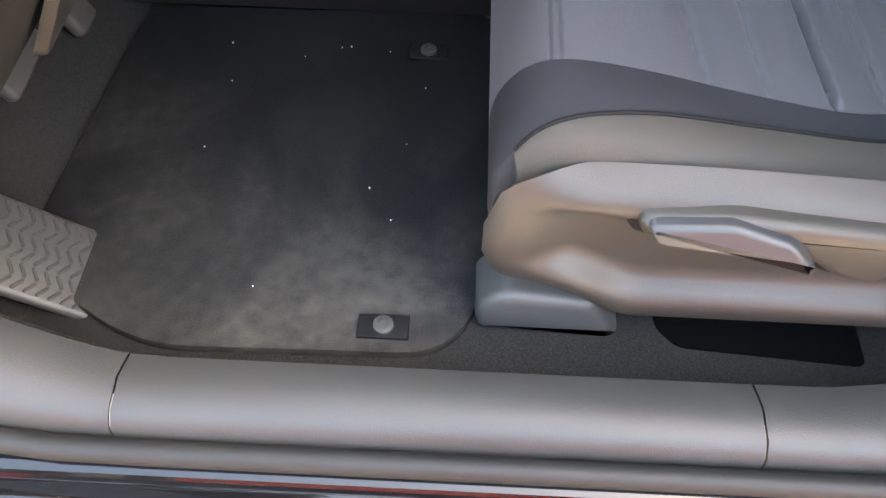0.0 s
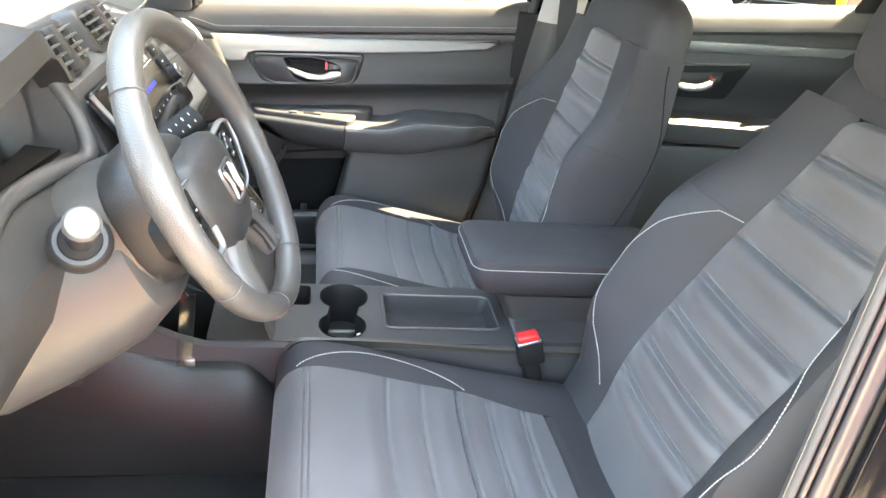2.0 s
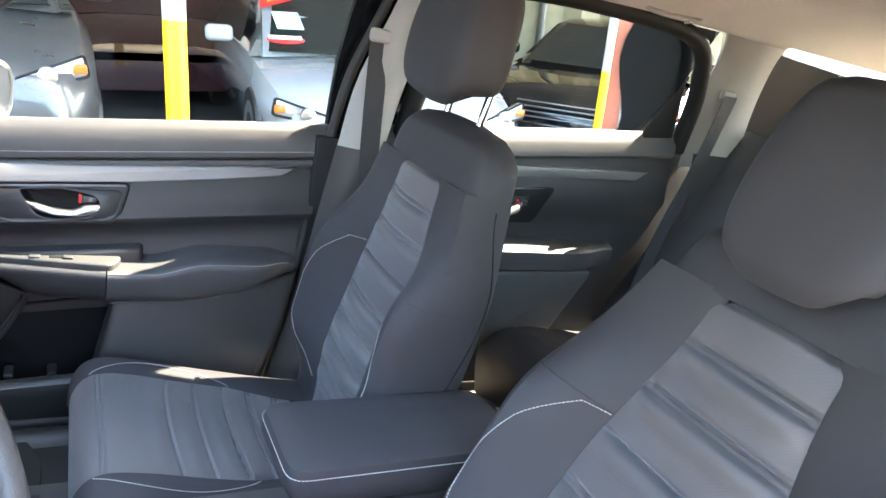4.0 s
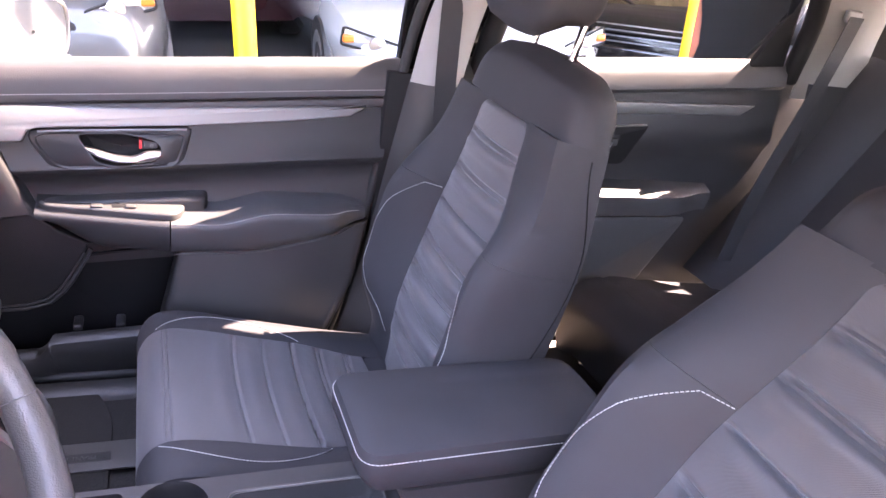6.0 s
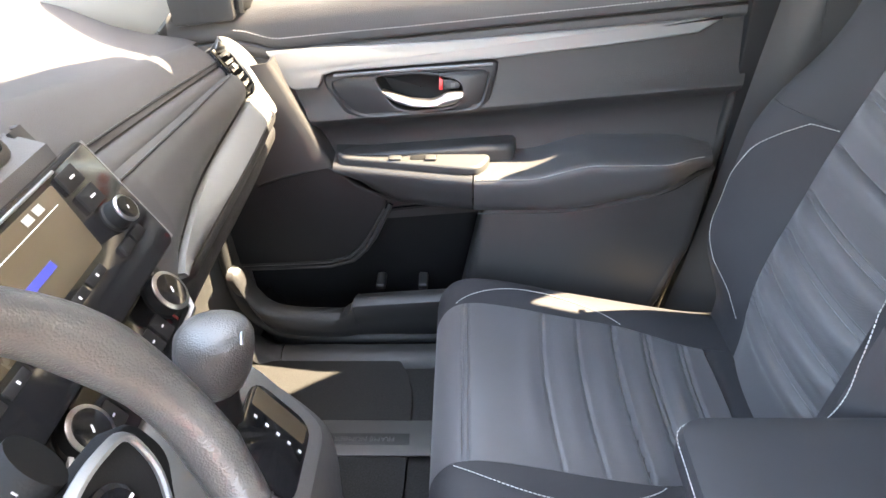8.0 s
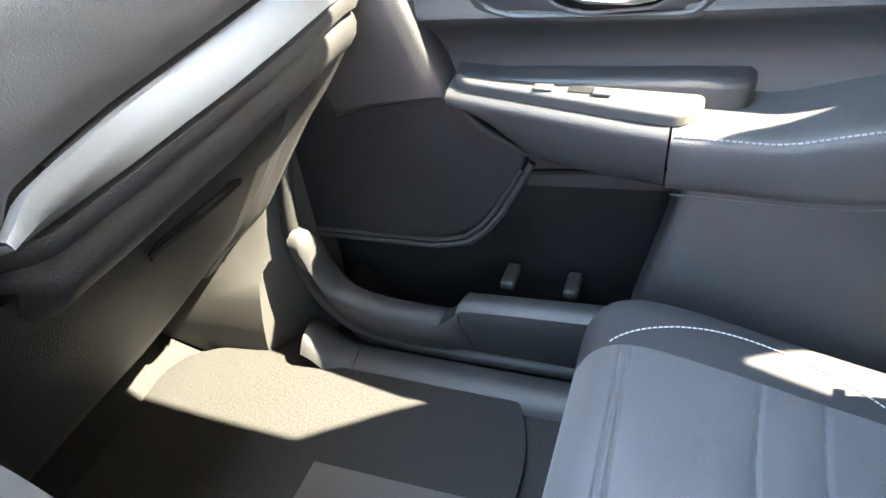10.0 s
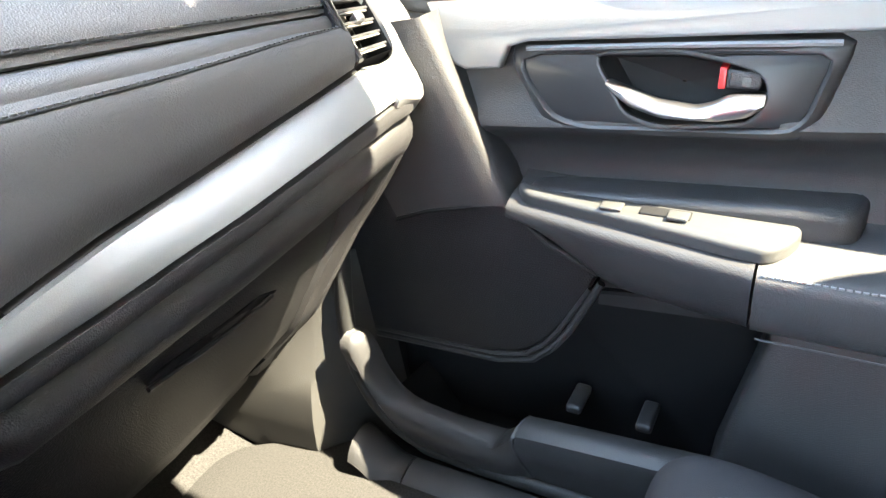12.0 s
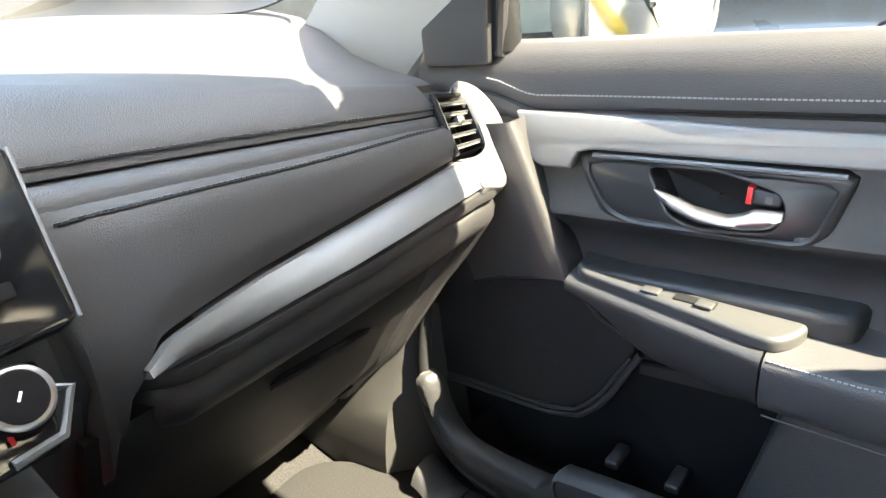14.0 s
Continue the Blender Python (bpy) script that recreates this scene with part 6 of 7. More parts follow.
    hput("surround_face", grid([loop(inner, 0.7262, -0.0012), loop(inner, 0.7250, -0.003), loop(cup, 0.7225, 0.004), loop(cup, 0.7222, 0.002), loop(cup, 0.7232, 0.0004), loop(cup, 0.7262, 0.0)], close_v=True), M["satin"], "smooth black inner face", bz)
    hput("bright_line", tube([(-0.176, 0.7225, 0.9005), (-0.06, 0.7225, 0.908), (0.080, 0.7225, 0.916)], 0.0026, 6), M["silver"], "thin silver line", bz)
    bowl = [loop(cup, 0.7255, 0.0004), loop(cup, 0.731, -0.001), loop(cup, 0.739, -0.004), loop(cup, 0.746, -0.008)]
    for f in (0.65, 0.35, 0.03):
        bowl.append([(mid.x + (p[0] - mid.x) * f, 0.752 - 0.004 * f, mid.y + (p[2] - mid.y) * f) for p in bowl[3]])
    hput("handle_cup", grid(bowl, close_v=True), M["dark"], "dark bowl behind the handle", bz)
    rows = []
    for f in np.linspace(0, 1, 30):
        x = -0.099 + 0.131 * f
        zt = float(np.interp(f, (0, 0.12, 0.35, 0.60, 0.70, 0.80, 1), (0.877, 0.8735, 0.8655, 0.8630, 0.8665, 0.8735, 0.8745)))
        zb = float(np.interp(f, (0, 0.06, 0.18, 0.40, 0.75, 0.92, 1), (0.8745, 0.8665, 0.8575, 0.8515, 0.8520, 0.8560, 0.8640)))
        y = 0.7235 - 0.011 * math.sin(math.pi * min(1, f * 0.9 + 0.03)) ** 0.7
        rows.append([(x, y + 0.010, zt), (x, y + 0.002, zt + 0.0005), (x, y - 0.002, zt - (zt - zb) * 0.15), (x, y - 0.004, (zt * 2 + zb) / 3), (x, y - 0.004, (zt + 2 * zb) / 3), (x, y - 0.001, zb + (zt - zb) * 0.08), (x, y + 0.004, zb), (x, y + 0.012, zb + 0.001)])
    hput("handle_lever", grid(rows, close_v=True, cap=True), M["chrome"], "satin silver door handle", bz)
    lk = hput("lock_button", plate(rounded([(0.000, 0.8765), (0.0265, 0.8770), (0.0290, 0.8830), (0.0260, 0.8905), (0.000, 0.8920)], 0.003), Pl(0.7420), 0.019, 0.003, 3), M["plastic"], "black lock button", bz)
    hput("lock_mark", plate(rounded([(0.0125, 0.8800), (0.0195, 0.8800), (0.0195, 0.8870), (0.0125, 0.8870)], 0.001), Pl(0.7225), 0.0006, 0), M["shell"], "grey padlock symbol as a plain square", lk)
    hput("red_mark", plate([(-0.0062, 0.8755), (-0.0004, 0.8760), (-0.0004, 0.8925), (-0.0062, 0.8930)], Pl(0.7420), 0.0175, 0.001), M["red"], "red unlocked mark", bz)
    # armrest: switch plate in front, padded part behind
    def arm_sec(x, y_in, zt, zb):
        return [tuple(p) for p in spline(sec(x, y_in, zt, zb), 26)]
    def sec(x, y_in, zt, zb):
        return [(x, 0.760, zt + 0.012), (x, 0.735, zt + 0.004), (x, (0.735 + y_in) / 2, zt + 0.002), (x, y_in + 0.014, zt), (x, y_in + 0.004, zt - 0.004), (x, y_in, zt - 0.014), (x, y_in + 0.003, (zt + zb) / 2 - 0.005), (x, y_in + 0.012, zb + 0.008), (x, y_in + 0.028, zb), (x, 0.748, zb - 0.004)]
    rows = []
    for x in np.linspace(-0.185, 0.047, 24):
        f = (x + 0.185) / 0.232
        rows.append(arm_sec(x, 0.692 - 0.042 * f ** 0.9, 0.762 - 0.004 * f, 0.762 - 0.014 - 0.058 * ease(-0.1, 0.55, f)))
    arm = put("armrest_front", grid(rows, cap=True), M["plastic"], "black grained front of the armrest")
    rows = []
    for x in np.linspace(0.0495, 0.445, 34):
        f = (x - 0.05) / 0.395
        up = 0.024 * ease(0.20, 0.50, f) * (1 - 0.5 * ease(0.85, 1, f))
        rows.append(arm_sec(x, 0.650 + 0.060 * ease(0.72, 1.02, f) ** 1.5, 0.757 + up, 0.688 + 0.045 * ease(0.3, 1, f)))
    pad_ = put("armrest_pad", grid(rows, cap=True), M["soft"], "charcoal padded rear of the armrest")
    put("seam", dashes([(x, 0.6535 + 0.060 * ease(0.72, 1.02, (x - 0.05) / 0.395) ** 1.5, 0.7535 + 0.024 * ease(0.20, 0.50, (x - 0.05) / 0.395) * (1 - 0.5 * ease(0.85, 1, (x - 0.05) / 0.395))) for x in np.linspace(0.055, 0.43, 40)], 0.0055, 0.0010), M["pillar"], "grey stitching", pad_)
    put("lower_piping", tube([(x, 0.6555 + 0.060 * ease(0.72, 1.02, (x - 0.05) / 0.395) ** 1.5, 0.690 + 0.045 * ease(0.3, 1, (x - 0.05) / 0.395)) for x in np.linspace(0.055, 0.44, 24)], 0.0012, 6), M["plastic"], "thin piping", pad_)
    sp = rounded([(-0.180, 0.716), (-0.168, 0.699), (0.030, 0.664), (0.056, 0.662), (0.072, 0.684), (0.078, 0.710), (-0.150, 0.712), (-0.176, 0.722)], 0.012, 6)
    plt = put("switch_plate", plate(sp, lambda u, v, d: (u, v, 0.7605 + d + 0.05 * (v - 0.70) + 0.006 * ease(0.72, 0.757, v)), 0.0135, 0.006, 4), M["greyplate"], "grey window switch plate")
    put("plate_wall", plate(rounded([(-0.172, 0.714), (0.080, 0.709), (0.116, 0.714), (0.124, 0.762), (-0.176, 0.762)], 0.014, 6), lambda u, v, d: (u, v, 0.752 + d * (0.45 + 0.55 * ease(-0.18, -0.02, u))), 0.036, 0.010, 4), M["plastic"], "black raised wall behind the switch plate")
    for x0, w, y0, dz, mm, lab in ((-0.090, 0.020, 0.694, 0.0, "greyplate", "dark grey lock switch"), (-0.055, 0.044, 0.696, -0.001, "dark", "dark slot of the window switch"), (-0.030, 0.018, 0.690, 0.0015, "greyplate", "grey window switch tip")):
        put("switch", rbox((w, 0.015, 0.004), (x0 + w / 2, y0, 0.7745 + dz), 0.0015), M[mm], lab, plt)
    # speaker
    spk = rounded([(-0.40, 0.775), (-0.285, 0.770), (-0.19, 0.752), (-0.150, 0.715), (-0.094, 0.688), (-0.140, 0.605), (-0.172, 0.570), (-0.215, 0.556), (-0.41, 0.545)], 0.02)
    put("speaker_grille", plate(spk, Pl(0.742), 0.030, 0.006, 3), M["grille"], "black fine-mesh speaker grille")
    put("grille_edge", tube([(u, 0.7135, v) for u, v in ((-0.105, 0.668), (-0.140, 0.605), (-0.155, 0.585), (-0.176, 0.566), (-0.215, 0.556), (-0.40, 0.548))], 0.003, 6), M["plastic"], "thin raised edge of the grille")
    put("grille_lip", tube([(u, 0.7150, v) for u, v in ((-0.094, 0.676), (-0.128, 0.608), (-0.146, 0.582), (-0.170, 0.559), (-0.213, 0.547), (-0.40, 0.539))], 0.0045, 8), M["plastic"], "rounded outer lip of the grille")
    put("grille_top", tube([(u, 0.7135, v) for u, v in ((-0.40, 0.772), (-0.285, 0.767), (-0.20, 0.750), (-0.176, 0.735), (-0.150, 0.712), (-0.096, 0.686))], 0.0028, 6), M["plastic"], "thin upper edge of the grille")
    # front inner swell next to the dash end
    rows = []
    for f in np.linspace(0.02, 1, 16):
        xt, zt = -0.272 + 0.085 * f, 0.935 - 0.185 * f
        rows.append([(xt - 0.13, 0.700, zt - 0.03), (xt - 0.09, 0.703, zt - 0.015), (xt - 0.045, 0.706, zt - 0.006), (xt - 0.008, 0.709, zt - 0.001), (xt - 0.002, 0.7125, zt), (xt, 0.718, zt + 0.001), (xt + 0.001, 0.732, zt + 0.001), (xt + 0.001, 0.756, zt + 0.001)])
    put("front_swell", thick(grid(rows), 0.006), M["plastic"], "black grained front part of the trim")
    put("swell_edge", tube([(-0.317, 0.699, 0.719), (-0.277, 0.702, 0.734), (-0.232, 0.707, 0.743), (-0.199, 0.715, 0.749), (-0.188, 0.728, 0.750)], 0.0026, 6), M["dark"], "dark joint above the speaker")
    # lower panel behind the pocket
    low = [(0.066, 0.682), (0.028, 0.500), (0.030, 0.420), (0.35, 0.425), (0.385, 0.50), (0.430, 0.604), (0.455, 0.74), (0.30, 0.70)]
    put("lower_panel", plate(low, lambda u, v, d: (u, 0.738 - d * (0.35 + 0.65 * ease(0.70, 0.52, v)), v), 0.075, 0.020, 4), M["plastic"], "black grained lower panel")
    # map pocket
    rim = [(-0.378, 0.572), (-0.362, 0.562), (-0.345, 0.520), (-0.318, 0.488), (-0.27, 0.476), (-0.198, 0.474), (-0.180, 0.480), (-0.160, 0.500), (-0.145, 0.506), (0.035, 0.519)]
    rr = spline([(u, v + 0.004, 0) for u, v in rim], 90)
    rows, liner = [], []
    for p in rr:
        x, z = p[0], p[1]
        zb = 0.355 + 0.10 * ease(-0.30, -0.40, x)
        liner.append([(x + 0.02, 0.79, zb + 0.004), (x + 0.012, 0.70, zb + 0.010), (x + 0.006, 0.687, z - 0.04), (x + 0.002, 0.682, z - 0.004)])
        rows.append([(x + 0.002, 0.683, z - 0.006), (x, 0.680, z - 0.001), (x - 0.002, 0.672, z + 0.001), (x - 0.006, 0.658, z - 0.001), (x - 0.009, 0.650, z - 0.008), (x - 0.008, 0.648, z - 0.02), (x, 0.655, z - 0.05), (x + 0.004, 0.668, (z + zb) / 2), (x + 0.006, 0.690, zb), (x + 0.006, 0.74, zb - 0.004)])
    # inner walls: same plastic as the rim, deep shade put into a darker colour
    put("pocket_liner", grid(liner), M["dark"], "map pocket inside, darkened for its deep shade")
    put("map_pocket", thick(grid(rows), 0.002), M["plastic"], "black map pocket with a raised rim")
    put("pocket_back", plate(rounded([(-0.42, 0.36), (0.080, 0.36), (0.080, 0.80), (-0.42, 0.80)], 0.01), Pl(0.800), 0.006, 0.002), M["dark"], "pocket back, darkened for its deep shade")
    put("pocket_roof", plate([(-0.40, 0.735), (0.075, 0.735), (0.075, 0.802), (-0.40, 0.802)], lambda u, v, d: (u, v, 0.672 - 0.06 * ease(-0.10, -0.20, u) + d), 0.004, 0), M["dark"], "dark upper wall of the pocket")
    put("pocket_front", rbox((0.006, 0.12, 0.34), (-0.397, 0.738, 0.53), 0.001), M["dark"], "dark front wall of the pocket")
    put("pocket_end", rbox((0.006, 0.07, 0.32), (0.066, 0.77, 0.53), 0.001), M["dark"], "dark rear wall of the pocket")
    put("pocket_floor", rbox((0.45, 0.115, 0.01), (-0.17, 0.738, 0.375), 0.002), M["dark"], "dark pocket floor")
    for x in (-0.125, -0.045):
        put("bottle_rib", rbox((0.018, 0.045, 0.012), (x, 0.742, 0.494), 0.004), M["plastic"], "small bottle holder rib")
    put("sail_trim", plate(rounded([(-0.425, 0.975), (-0.325, 0.985), (-0.325, 1.125), (-0.345, 1.115), (-0.43, 1.04)], 0.008), Pl(0.765), 0.014, 0.005), M["plastic"], "dark triangular mirror sail trim")
    put("window_frame", tube(spline([(-0.322, 0.782, 1.0), (-0.315, 0.782, 1.10), (-0.2, 0.772, 1.215), (0, 0.722, 1.365), (0.15, 0.685, 1.432), (0.35, 0.668, 1.445), (0.575, 0.662, 1.45)], 30), 0.022, 10), M["dark"], "black window frame")
    # hidden sheet added to stop sun leaking between this tube and the pillar
    fl = spline([(-0.30, 0.782, 1.115), (-0.2, 0.772, 1.215), (0, 0.722, 1.365), (0.15, 0.685, 1.432), (0.35, 0.668, 1.445), (0.575, 0.662, 1.45)], 30)
    put("frame_filler", thick(grid([[tuple(np.array(p) + np.array(d)) for d in ((0, 0, 0), (-0.02, -0.005, 0.03), (-0.05, -0.02, 0.07), (-0.06, -0.04, 0.10))] for p in fl]), 0.004), M["dark"], "added black sheet that stops light above the window frame")
    put("window_channel", tube([(-0.318, 0.768, 0.995), (-0.312, 0.768, 1.12)], 0.008, 8), M["rubber"], "rubber window channel")
    put("outer_skin", thick(grid([[(x, y, z) for y, z in ((0.80, belt_z(x) - 0.005), (0.83, 0.97 + 0.05 * x), (0.885, 0.90), (0.90, 0.75), (0.885, 0.55), (0.895, 0.40), (0.86, 0.30))] for x in np.linspace(-0.42, 0.56, 12)]), 0.006), M["paint"], "glossy black outer door skin")
    return door


front_door()


def window(name, quad, label):
    w = thing(name, label, "window", quad[0], kind="structure")
    o = -Vector(quad[0])
    A, B, C, D = (Vector(q) for q in quad)
    rows = []
    for i in range(7):
        row = []
        for j in range(7):
            p = A.lerp(B, i / 6).lerp(D.lerp(C, i / 6), j / 6) + o
            row.append(p + Vector((0, 0.012 * math.sin(math.pi * j / 6) * (1 if quad[0][1] > 0 else -1), 0)))
        rows.append(row)
    pane = part("pane", grid(rows), M["glass"], w, "clear car window glass")
    pane.visible_shadow = False
    return w


window("window_1", [(-0.345, 0.783, 1.0), (0.51, 0.783, 1.07), (0.585, 0.657, 1.455), (0.03, 0.675, 1.41)], "clear front passenger window glass")
window("window_2", [(0.63, 0.783, 1.08), (1.45, 0.775, 1.15), (1.52, 0.70, 1.46), (0.69, 0.70, 1.46)], "clear rear passenger window glass")
window("window_3", [(1.60, 0.745, 1.14), (2.25, 0.70, 1.20), (2.2, 0.65, 1.40), (1.66, 0.68, 1.44)], "clear rear quarter window glass")
ws = [[(-1.05 + 1.03 * f + 0.10 * (1 - (y / 0.66) ** 2) * -1.0, y * (1 - 0.12 * f), 1.02 + 0.50 * f + 0.03 * math.sin(math.pi * f)) for y in np.linspace(-0.66, 0.66, 13)] for f in np.linspace(0, 1, 9)]
wsr = thing("windscreen", "clear raked windscreen glass with a black edge band", "windscreen", kind="structure")
pane = part("pane", grid(ws), M["glass"], wsr)
pane.visible_shadow = False
corner = spline([(-1.16, 0.30, 1.036), (-1.10, 0.45, 1.038), (-1.02, 0.59, 1.040), (-0.91, 0.645, 1.042), (-0.81, 0.680, 1.044), (-0.71, 0.725, 1.050), (-0.62, 0.745, 1.085), (-0.53, 0.745, 1.165)], 40)
for s in (1, -1):
    part("corner_band", thick(grid([[(p[0] + dx, s * (p[1] + dy), p[2] + dz) for dx, dy, dz in ((0.012, -0.012, -0.008), (0, 0, 0.004), (-0.012, 0.006, 0.020))] for p in corner]), 0.003), M["rubber"], wsr, "black border curving up at the corner of the glass")
part("edge_band", tube([Vector(p) + Vector((0.01, 0, -0.004)) for p in ws[0]], 0.02, 6, flat=0.4), M["rubber"], wsr, "black band along the lower edge")
rw = thing("rear_window", "clear tailgate window glass", "window", kind="structure")
pane = part("pane", grid([[(2.52 - 0.12 * f, y, 1.08 + 0.42 * f) for y in np.linspace(-0.58, 0.58, 7)] for f in np.linspace(0, 1, 5)]), M["glass"], rw)
pane.visible_shadow = False
structure("tailgate", thick(grid([[(2.50 + 0.04 * math.sin(3 * f), y, 0.4 + 0.70 * f) for y in np.linspace(-0.66, 0.66, 7)] for f in np.linspace(0, 1, 7)]), 0.02), M["plastic"], "black inner tailgate trim", "tailgate")
for s in (-1, 1):
    structure("cargo_side", thick(grid([[(x, s * (0.72 - 0.06 * math.sin(2.5 * f)), 0.38 + 0.75 * f) for f in np.linspace(0, 1, 7)] for x in np.linspace(1.55, 2.5, 8)]), 0.015), M["plastic"], "dark grey side trim of the cargo bay", "side trim")

# rear door on the passenger side
def rear_door(sg):
    lab = "closed rear passenger door with silver strip and armrest" if sg > 0 else "closed rear door behind the driver seat"
    door = thing("rear_door", lab, "door", (1.0, sg * 0.75, 0.4))
    o = Vector((-1.0, -sg * 0.75, -0.4))
    def put(nm, bm, m, lb="", **k):
        if sg < 0:
            for v in bm.verts:
                v.co.y *= -1
            bmesh.ops.reverse_faces(bm, faces=bm.faces)
        bmesh.ops.translate(bm, vec=o, verts=bm.verts)
        return part(nm, bm, m, door, lb, **k)
    X0, X1 = (0.62, 1.52) if sg > 0 else (0.50, 1.52)
    prof = [(0.747, -0.070), (0.738, -0.098), (0.733, -0.150), (0.726, -0.192), (0.742, -0.222), (0.746, -0.26), (0.738, -0.33), (0.744, -0.45), (0.744, -0.62)]
    cut = lambda x, z: X0 + (x - X0) * (1 - 0.30 * ease(0.95, 0.55, z))
    put("trim_panel", thick(grid([[(cut(x, 1.045 + 0.075 * x + dz), y, 1.045 + 0.075 * x + dz) for y, dz in prof] for x in np.linspace(X0, X1, 26)]), 0.012), M["plastic"], "black grained trim panel")
    rows = []
    for x in np.linspace(X0, X1, 20):
        b = belt_z(x)
        rows.append([(x, 0.792, b + 0.002), (x, 0.772, b + 0.001), (x, 0.755, b - 0.012), (x, 0.742, b - 0.032), (x, 0.737, b - 0.062), (x, 0.748, b - 0.072)])
    put("belt_pad", thick(grid(rows), 0.006), M["soft"], "charcoal pad along the window sill")
    sil = [(0.62, 0.990), (0.80, 1.000), (1.40, 1.028), (1.44, 1.055), (0.62, 1.022)]
    put("silver_trim", plate(sil, lambda u, v, d: (u, 0.745 - d, v), 0.014, 0.004), M["silver"], "brushed silver door trim strip")
    bez = rounded([(0.78, 0.960), (0.80, 0.880), (1.08, 0.888), (1.135, 0.990)], 0.015)
    put("handle_bezel", plate(bez, lambda u, v, d: (u, 0.742 - d, v), 0.016, 0.005), M["dark"], "black surround of the door handle")
    put("bright_line", tube([(0.80, 0.724, 0.962), (1.12, 0.724, 0.990)], 0.003, 6), M["silver"], "thin silver line")
    put("handle_bowl", plate(rounded([(0.86, 0.945), (0.87, 0.905), (1.03, 0.908), (1.06, 0.962)], 0.014), lambda u, v, d: (u, 0.7265 - d, v), 0.002, 0.0008), M["rubber"], "dark bowl behind the handle")
    put("handle_lever", tube(spline([(0.895, 0.724, 0.935), (0.925, 0.708, 0.922), (0.975, 0.704, 0.920), (1.01, 0.712, 0.930), (1.03, 0.724, 0.945)], 20), [0.007] * 6 + [0.011] * 10 + [0.008] * 4, 10, flat=0.6), M["chrome"], "satin silver door handle")
    put("lock_button", rbox((0.026, 0.008, 0.018), (1.035, 0.722, 0.945), 0.003), M["greyplate"], "grey lock button")
    put("lock_mark", rbox((0.006, 0.009, 0.014), (1.018, 0.7215, 0.944), 0.002), M["red"], "red lock mark")
    def sec(x, yi, zt, zb):
        return [(x, 0.746, zt + 0.01), (x, yi + 0.014, zt), (x, yi + 0.003, zt - 0.006), (x, yi, zt - 0.02), (x, yi + 0.008, zb + 0.01), (x, yi + 0.03, zb), (x, 0.746, zb)]
    put("armrest", grid([sec(x, 0.655 + 0.05 * ease(1.2, 1.36, x), 0.835, 0.77) for x in np.linspace(0.90, 1.36, 16)], cap=True), M["soft"], "charcoal padded armrest")
    put("switch_plate", grid([sec(x, 0.66, 0.832, 0.775) for x in np.linspace(0.72, 0.898, 8)], cap=True), M["greyplate"], "grey window switch plate")
    put("lower_panel", plate(rounded([(0.80, 0.75), (0.78, 0.42), (1.12, 0.42), (1.32, 0.76)], 0.03), lambda u, v, d: (u, 0.742 - d, v), 0.03, 0.01), M["shell"], "grey cloth lower panel")
    put("outer_skin", thick(grid([[(x, y, z) for y, z in ((0.80, belt_z(x) - 0.005), (0.84, 1.0), (0.885, 0.90), (0.90, 0.75), (0.885, 0.55), (0.895, 0.40), (0.86, 0.30))] for x in np.linspace(0.58, 1.60, 12)]), 0.006), M["paint"], "glossy black outer door skin")


rear_door(1)
rear_door(-1)
for s in (-1, 1):
    fr_ = thing("rear_window_frame", "black frame round the rear door window", "window frame", kind="structure")
    part("frame", tube(spline([(0.675 - 0.1 * (s < 0), s * 0.765, 1.06), (0.70 - 0.1 * (s < 0), s * 0.74, 1.22), (0.735 - 0.1 * (s < 0), s * 0.70, 1.38), (0.80, s * 0.675, 1.445), (1.1, s * 0.67, 1.46), (1.42, s * 0.68, 1.43), (1.52, s * 0.72, 1.30), (1.54, s * 0.76, 1.12)], 50), 0.024, 10), M["dark"], fr_)
    # strip added to close a sun leak beside the roof panel
    part("cant_rail", thick(grid([[(x, s * (y + 0.045 * ease(0.55, 0.72, x)), z) for y, z in ((0.54, 1.565), (0.60, 1.55), (0.650, 1.51), (0.664, 1.465))] for x in np.linspace(0.30, 2.3, 26)]), 0.006), M["paint"], fr_, "black painted roof edge")
window("window_4", [(0.52, -0.783, 1.07), (1.45, -0.775, 1.15), (1.52, -0.70, 1.46), (0.58, -0.70, 1.46)], "clear rear window glass behind the driver")

# kick panels at the footwell sides
for s in (-1, 1):
    rows = []
    for z in np.linspace(0.39, 0.66, 10):
        if s < 0:
            rows.append([(-0.72, -0.62, z), (-0.62, -0.632, z), (-0.55, -0.645, z), (-0.51, -0.665, z), (-0.50 - 0.2 * (z - 0.5), -0.69, z), (-0.50 - 0.3 * (z - 0.5), -0.72, z)])
            continue
        g = 0.035 * ease(0.62, 0.42, z)
        rows.append([(-0.72, s * (0.62 - g), z), (-0.60, s * (0.635 - g), z), (-0.50, s * (0.645 - g), z), (-0.43, s * (0.655 - g), z), (-0.395 - 0.1 * (z - 0.5), s * 0.672, z), (-0.375 - 0.1 * (z - 0.5), s * 0.70, z), (-0.37 - 0.1 * (z - 0.5), s * 0.745, z)])
    structure("kick_panel", thick(grid(rows), 0.008), M["sill"], "grey plastic kick panel at the footwell side", "trim panel")

# rear bench
bench = thing("rear_seat", "black and grey cloth rear bench seat with headrests", "seat", (1.2, 0, 0.4))
def bp_(nm, bm, m, lab=""):
    bmesh.ops.translate(bm, vec=(-1.2, 0, -0.4), verts=bm.verts)
    return part(nm, bm, m, bench, lab)


